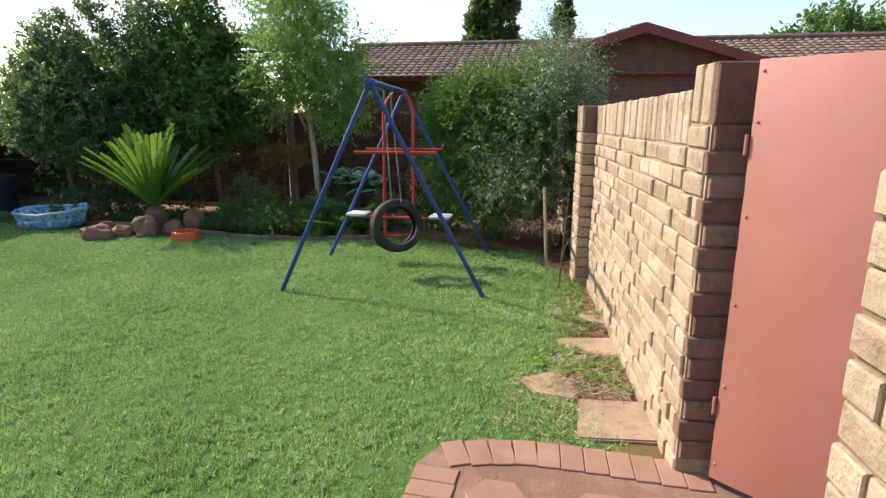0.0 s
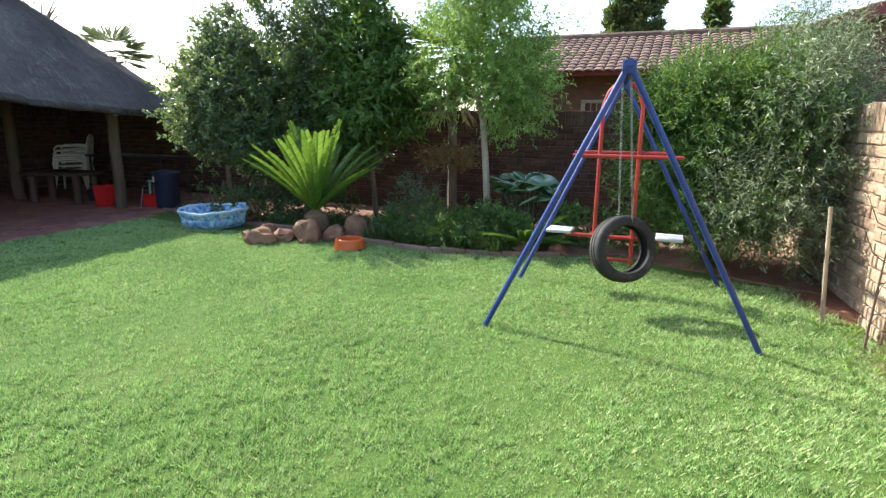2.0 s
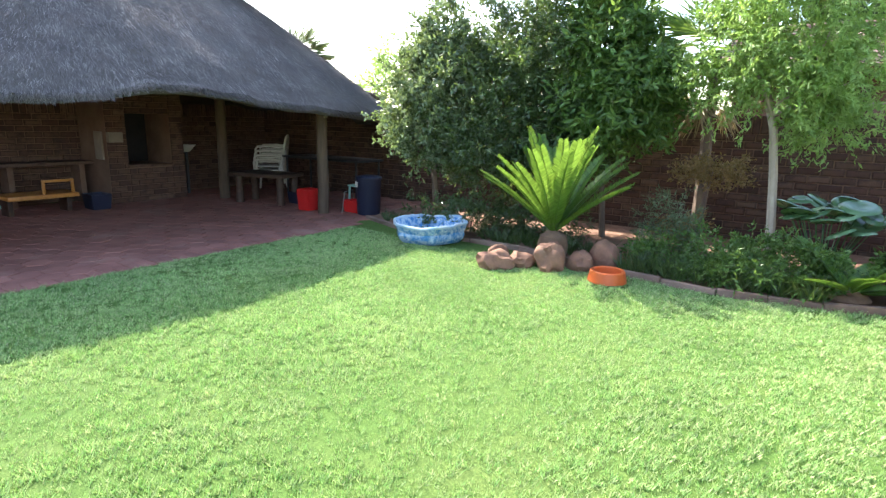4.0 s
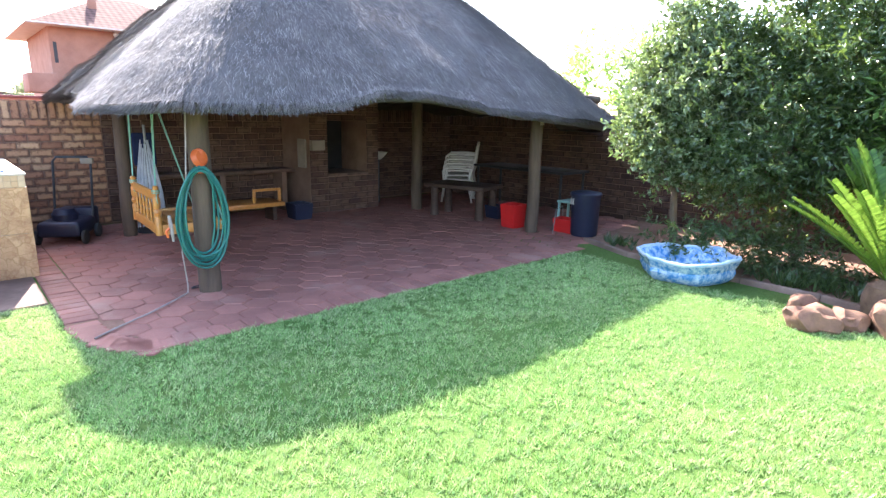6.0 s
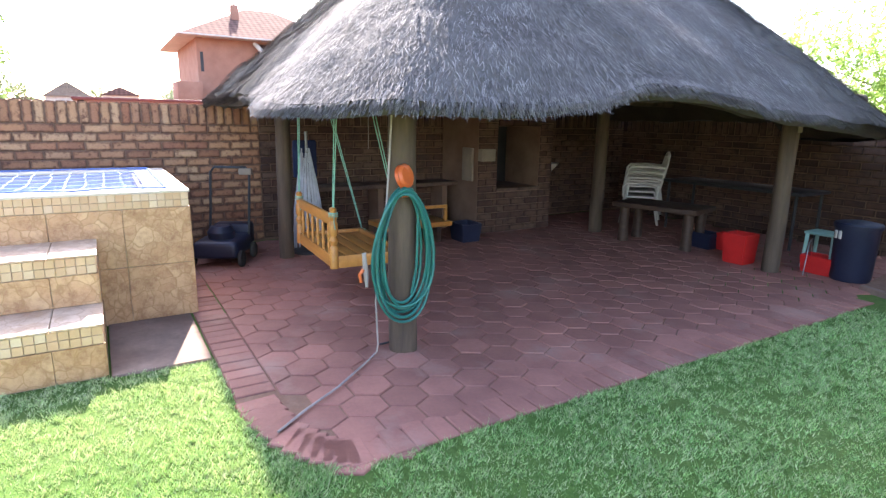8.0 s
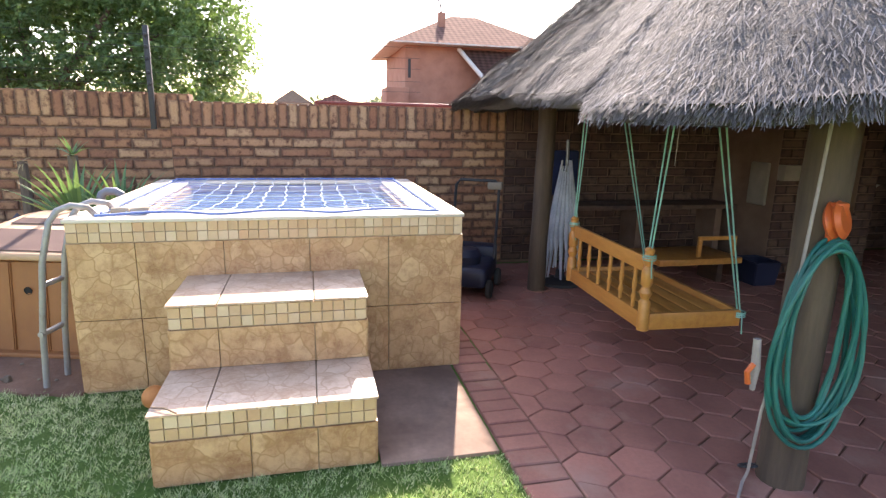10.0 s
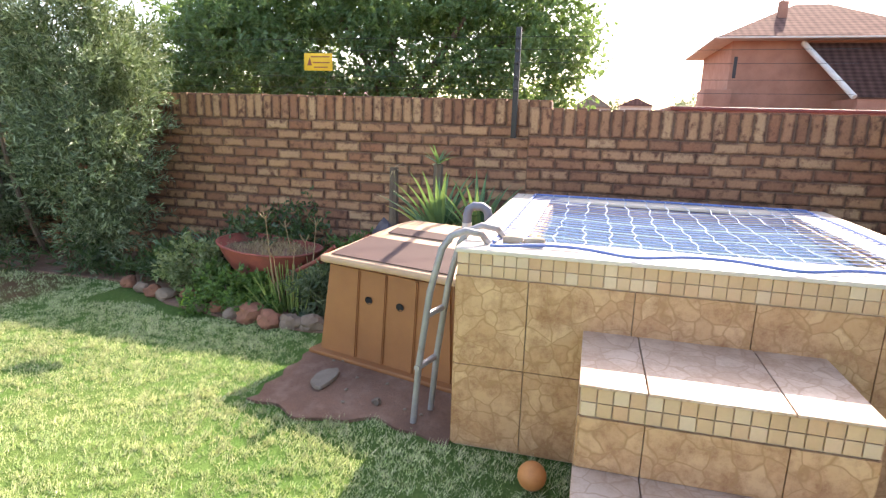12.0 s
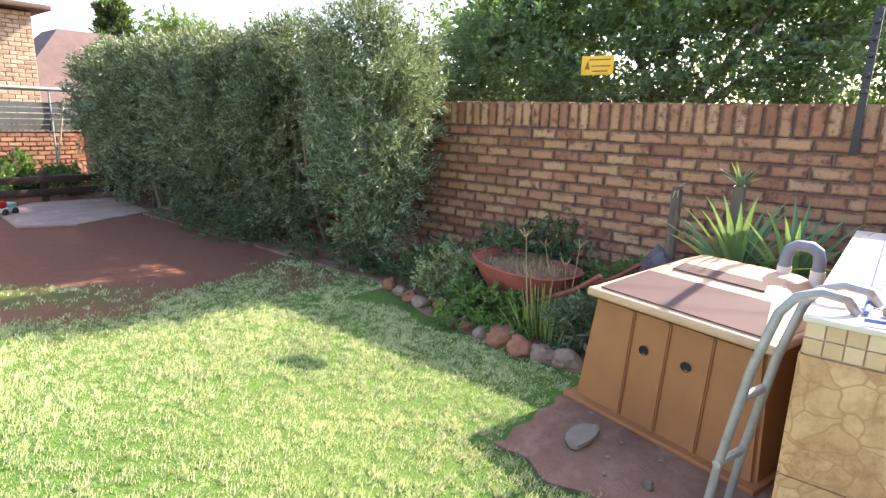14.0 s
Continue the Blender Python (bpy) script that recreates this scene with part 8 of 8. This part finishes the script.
# gabled wing
gw = thing("gabled_wing", "brick gable with a dark red barge board", "house")
AX, AZ, GY = 1.38, 3.14, 11.0
gl0, gr0 = (-1.15, 2.36), (3.9, 2.36)
bm = bmesh.new()
f0 = [bm.verts.new((x, GY + 0.25, z)) for x, z in ((-0.85, 0), (3.6, 0), (3.6, 2.38), (AX, AZ - 0.10), (-0.85, 2.38))]
f1 = [bm.verts.new((v.co.x, 13.5, v.co.z)) for v in f0]
bm.faces.new(f0[::-1])
bm.faces.new(f1)
for i in range(5):
    bm.faces.new((f0[i], f0[(i + 1) % 5], f1[(i + 1) % 5], f1[i]))
part("wall", bm, M_MORTAR, gw, smooth=False)
gb2 = []
for c in range(int(3.1 / BH)):
    z = 0.4 + (c + 0.5) * BH
    if z < 1.5:
        continue
    half = 2.2 if z < 2.34 else 2.25 * max(0, (AZ - 0.16 - z) / (AZ - 0.16 - 2.34))
    x = AX - half - (0.124 if c % 2 else 0)
    while x < AX + half:
        a, b = max(x, AX - half), min(x + BL, AX + half)
        if b - a > 0.05:
            gb2.append(Matrix.Translation(((a + b) / 2, GY + 0.265, z)) @ Matrix.Diagonal(((b - a - 0.012) / 0.236, 0.6, 1, 1)))
        x += BL
pieces("brick", BRICK, gb2, M_FARBRICK, gw, None, 250)
for (x, z), nm in ((gl0, "barge_board"), (gr0, "barge_board")):
    bm = bmesh.new()
    q = [(x, z + 0.05), (AX, AZ + 0.05), (AX, AZ - 0.12), (x, z - 0.11)]
    A, B = [bm.verts.new((a, GY - 0.05, b)) for a, b in q], [bm.verts.new((a, GY, b)) for a, b in q]
    bm.faces.new(A)
    bm.faces.new(B[::-1])
    for i in range(4):
        bm.faces.new((A[i], A[(i + 1) % 4], B[(i + 1) % 4], B[i]))
    part(nm, bm, M_FASCIA, gw, smooth=False)
    bm = bmesh.new()
    q = [(x, GY + 0.01, z + 0.01), (AX, GY + 0.01, AZ + 0.01), (AX, 13.4, AZ + 0.01), (x, 13.4, z + 0.01)]
    bm.faces.new([bm.verts.new(p) for p in q])
    bmesh.ops.solidify(bm, geom=bm.faces[:], thickness=0.03)
    part("roof_plane", bm, M_ROOFTILE, gw, smooth=False)
tile_plane(gw, (AX, GY, AZ + 0.02), (0, 1, 0), (gl0[0] - AX, 0, gl0[1] - AZ), 14, 12, w=0.17, ln=0.215)

# ---- two-storey house far to the west ----
M_PLASTER = surf("brown_face_brick_far", (0.36, 0.185, 0.13), (0.29, 0.145, 0.10), 0.9, 1.5, 20, 0.2, 0.2)
def far_tile():
    """Roof tiles seen from afar: rows down the slope and rolls along it."""
    m = surf("red_brown_far_tile", (0.185, 0.105, 0.085), (0.135, 0.076, 0.063), 0.95, 2, 20, 0.0, 0.3, spec=0.05)
    nt = m.node_tree
    bsdf = nt.nodes["Principled BSDF"]
    xyz = nt.nodes.new("ShaderNodeSeparateXYZ")
    nt.links.new(coords(nt), xyz.inputs[0])
    rows = calc(nt, 'SINE', calc(nt, 'MULTIPLY', xyz.outputs[2], math.tau / 0.17))
    rolls = calc(nt, 'SINE', calc(nt, 'MULTIPLY', xyz.outputs[1], math.tau / 0.34))
    f = calc(nt, 'ADD', calc(nt, 'MULTIPLY', calc(nt, 'ADD', rows, rolls), 0.16), 0.85)
    was = bsdf.inputs["Base Color"].links[0].from_socket
    nt.links.new(mix_rgb(nt, 1.0, was, f, 'MULTIPLY'), bsdf.inputs["Base Color"])
    return m


M_FARTILE = far_tile()
fh = thing("two_storey_house", "two-storey brown brick house with a red tiled hip roof", "house")
HX = -40.0
bm = bmesh.new()
box(bm, HX - 8, HX, 6.1, 14.6, 0, 5.75)
part("wall", bm, M_PLASTER, fh, smooth=False)
bm = bmesh.new()
frustum(bm, (HX - 9, HX + 0.9, 5.2, 15.2), (HX - 5, HX - 4, 9.6, 11.2), 5.70, 7.95)
part("roof", bm, M_FARTILE, fh, smooth=False)
bm = bmesh.new()
frustum(bm, (HX - 9.1, HX + 1.0, 5.1, 15.3), (HX - 9.1, HX + 1.0, 5.1, 15.3), 5.63, 5.698)
part("eave", bm, M_WHITE, fh, "pale boarded eave", smooth=False)
bm = bmesh.new()
q = [(HX + 0.2, 9.1, 5.5), (HX + 0.2, 15.0, 5.5), (HX + 3.0, 15.0, 2.95), (HX + 3.0, 10.6, 2.95)]
bm.faces.new([bm.verts.new(p) for p in q])
bmesh.ops.solidify(bm, geom=bm.faces[:], thickness=0.12)
part("lower_roof", bm, M_FARTILE, fh, smooth=False)
rod_part("white_barge", [(HX + 0.3, 9.05, 5.5), (HX + 3.1, 10.5, 2.95)], 0.12, M_WHITE, fh)
box_part("chimney", (HX - 2.2, HX - 1.8, 8.35, 8.75, 6.2, 7.75), M_PLASTER, fh, 0.03)
rod_part("aerial", [(HX - 2.0, 8.55, 7.7), (HX - 2.0, 8.45, 8.3), (HX - 2.0, 8.1, 8.75)], 0.045, M_STEEL, fh)
box_part("window", (HX + 0.002, HX + 0.05, 6.25, 6.4, 3.9, 4.9), M_STEEL, fh, 0)
box_part("lower_wing", (HX - 3, HX + 2.9, 10.7, 15.0, 0, 2.9), M_PLASTER, fh, 0)
box_part("balcony", (HX - 1.0, HX + 1.2, 4.9, 6.09, 2.4, 3.3), M_PLASTER, fh, 0.02)
for k, (y, w, z0, z1, X) in enumerate(((-0.5, 1.5, 2.9, 4.0, -60), (3.1, 1.3, 3.1, 3.75, -60), (6.5, 4.0, 2.4, 3.3, -75), (-4.0, 3.2, 2.3, 3.1, -70), (13, 6, 2.5, 3.4, -80))):
    h = thing("distant_house", "small distant house with a pitched roof", "house", "distant houses")
    box_part("wall", (X - 4, X, y - w, y + w, 0, z0), M_WHITE, h, 0)
    bm = bmesh.new()
    frustum(bm, (X - 4.3, X + 0.3, y - w * 1.1, y + w * 1.1), (X - 4.0, X, y - 0.05, y + 0.05), z0, z1)
    part("roof", bm, M_SLATE if k == 0 else M_FARTILE, h, smooth=False)
ph = thing("garden_shed", "purple-red roof glimpsed between the trees", "shed")
bm = bmesh.new()
frustum(bm, (-27, -23, -9.6, -6.6), (-26, -24, -8.3, -7.3), 1.8, 2.6)
part("roof", bm, surf("faded_purple_roof", (0.26, 0.085, 0.13), (0.20, 0.07, 0.10), 0.7, 3, 30, 0.1, 0.15), ph, smooth=False)
box_part("wall", (-26.8, -23.2, -9.3, -6.9, 0, 1.8), M_PLASTER, ph, 0)
cp = thing("carport_roof", "low dark red metal roof beyond the wall", "carport")
box_part("sheet", (-18.0, -15.6, 0.9, 8.0, 1.72, 1.76), M_FASCIA, cp, 0.005)
for y in (1.0, 4.4, 7.8):
    rod_part("post", [(-16.0, y, 0), (-16.0, y, 1.72)], 0.04, M_STEEL, cp)


# ---- far trees ----
def cypress(x, y, h, r, label):
    blobs = [(x, y, h * t, r * (1 - 0.75 * abs(t - 0.35) ** 1.2), r * (1 - 0.75 * abs(t - 0.35) ** 1.2), h * 0.13) for t in np.linspace(0.12, 0.9, 8)]
    plant("cypress", label, "tree", crown(blobs, 1700, 9, 0.32, 0.13, 0.3, 0.3, 0.4, 0.2, 0.5, 1.2), M_LEAF_DARK, [("trunk", [([(x, y, 0), (x, y, h * 0.9)], [0.15, 0.03])])])


cypress(-4.4, 30, 7.9, 0.55, "tall dark cypress behind the roofs")
cypress(-3.1, 30, 8.3, 0.75, "broad dark cypress behind the roofs")
cypress(-0.15, 30, 7.2, 0.3, "slender dark cypress behind the roofs")
cypress(-19.5, -27.0, 5.6, 0.6, "dark cypress beyond the vegetable garden")
for lab, blobs, n, mt in (("round green tree behind the neighbour's house", [(9.0, 22, 3.6, 2.0, 1.6, 1.5), (11.5, 22.5, 3.4, 2.0, 1.6, 1.5)], 1500, M_LEAF_MID),
                          ("distant green tree beyond the south wall", [(-22.5, -27, 4.6, 1.8, 1.6, 1.3), (-24.5, -27.5, 4.0, 1.6, 1.5, 1.2)], 1000, M_LEAF_MID),
                          ("distant trees among the houses", [(-62, -7.5, 2.6, 2, 2.6, 1.6), (-66, 8.5, 3.0, 2, 2.2, 1.3), (-70, 2.0, 2.8, 2, 2, 1.0), (-50, -3.5, 2.3, 1.5, 1.3, 1.5)], 1500, M_LEAF_OLIVE)):
    b0 = blobs[0]
    plant("tree", lab, "tree", crown(blobs, n, 10, 0.22, 0.1, 0.5, -0.1, 0.3, 0.35), mt, [("trunk", [([(b0[0], b0[1], 0), (b0[0], b0[1], b0[2])], [0.2, 0.1])])])
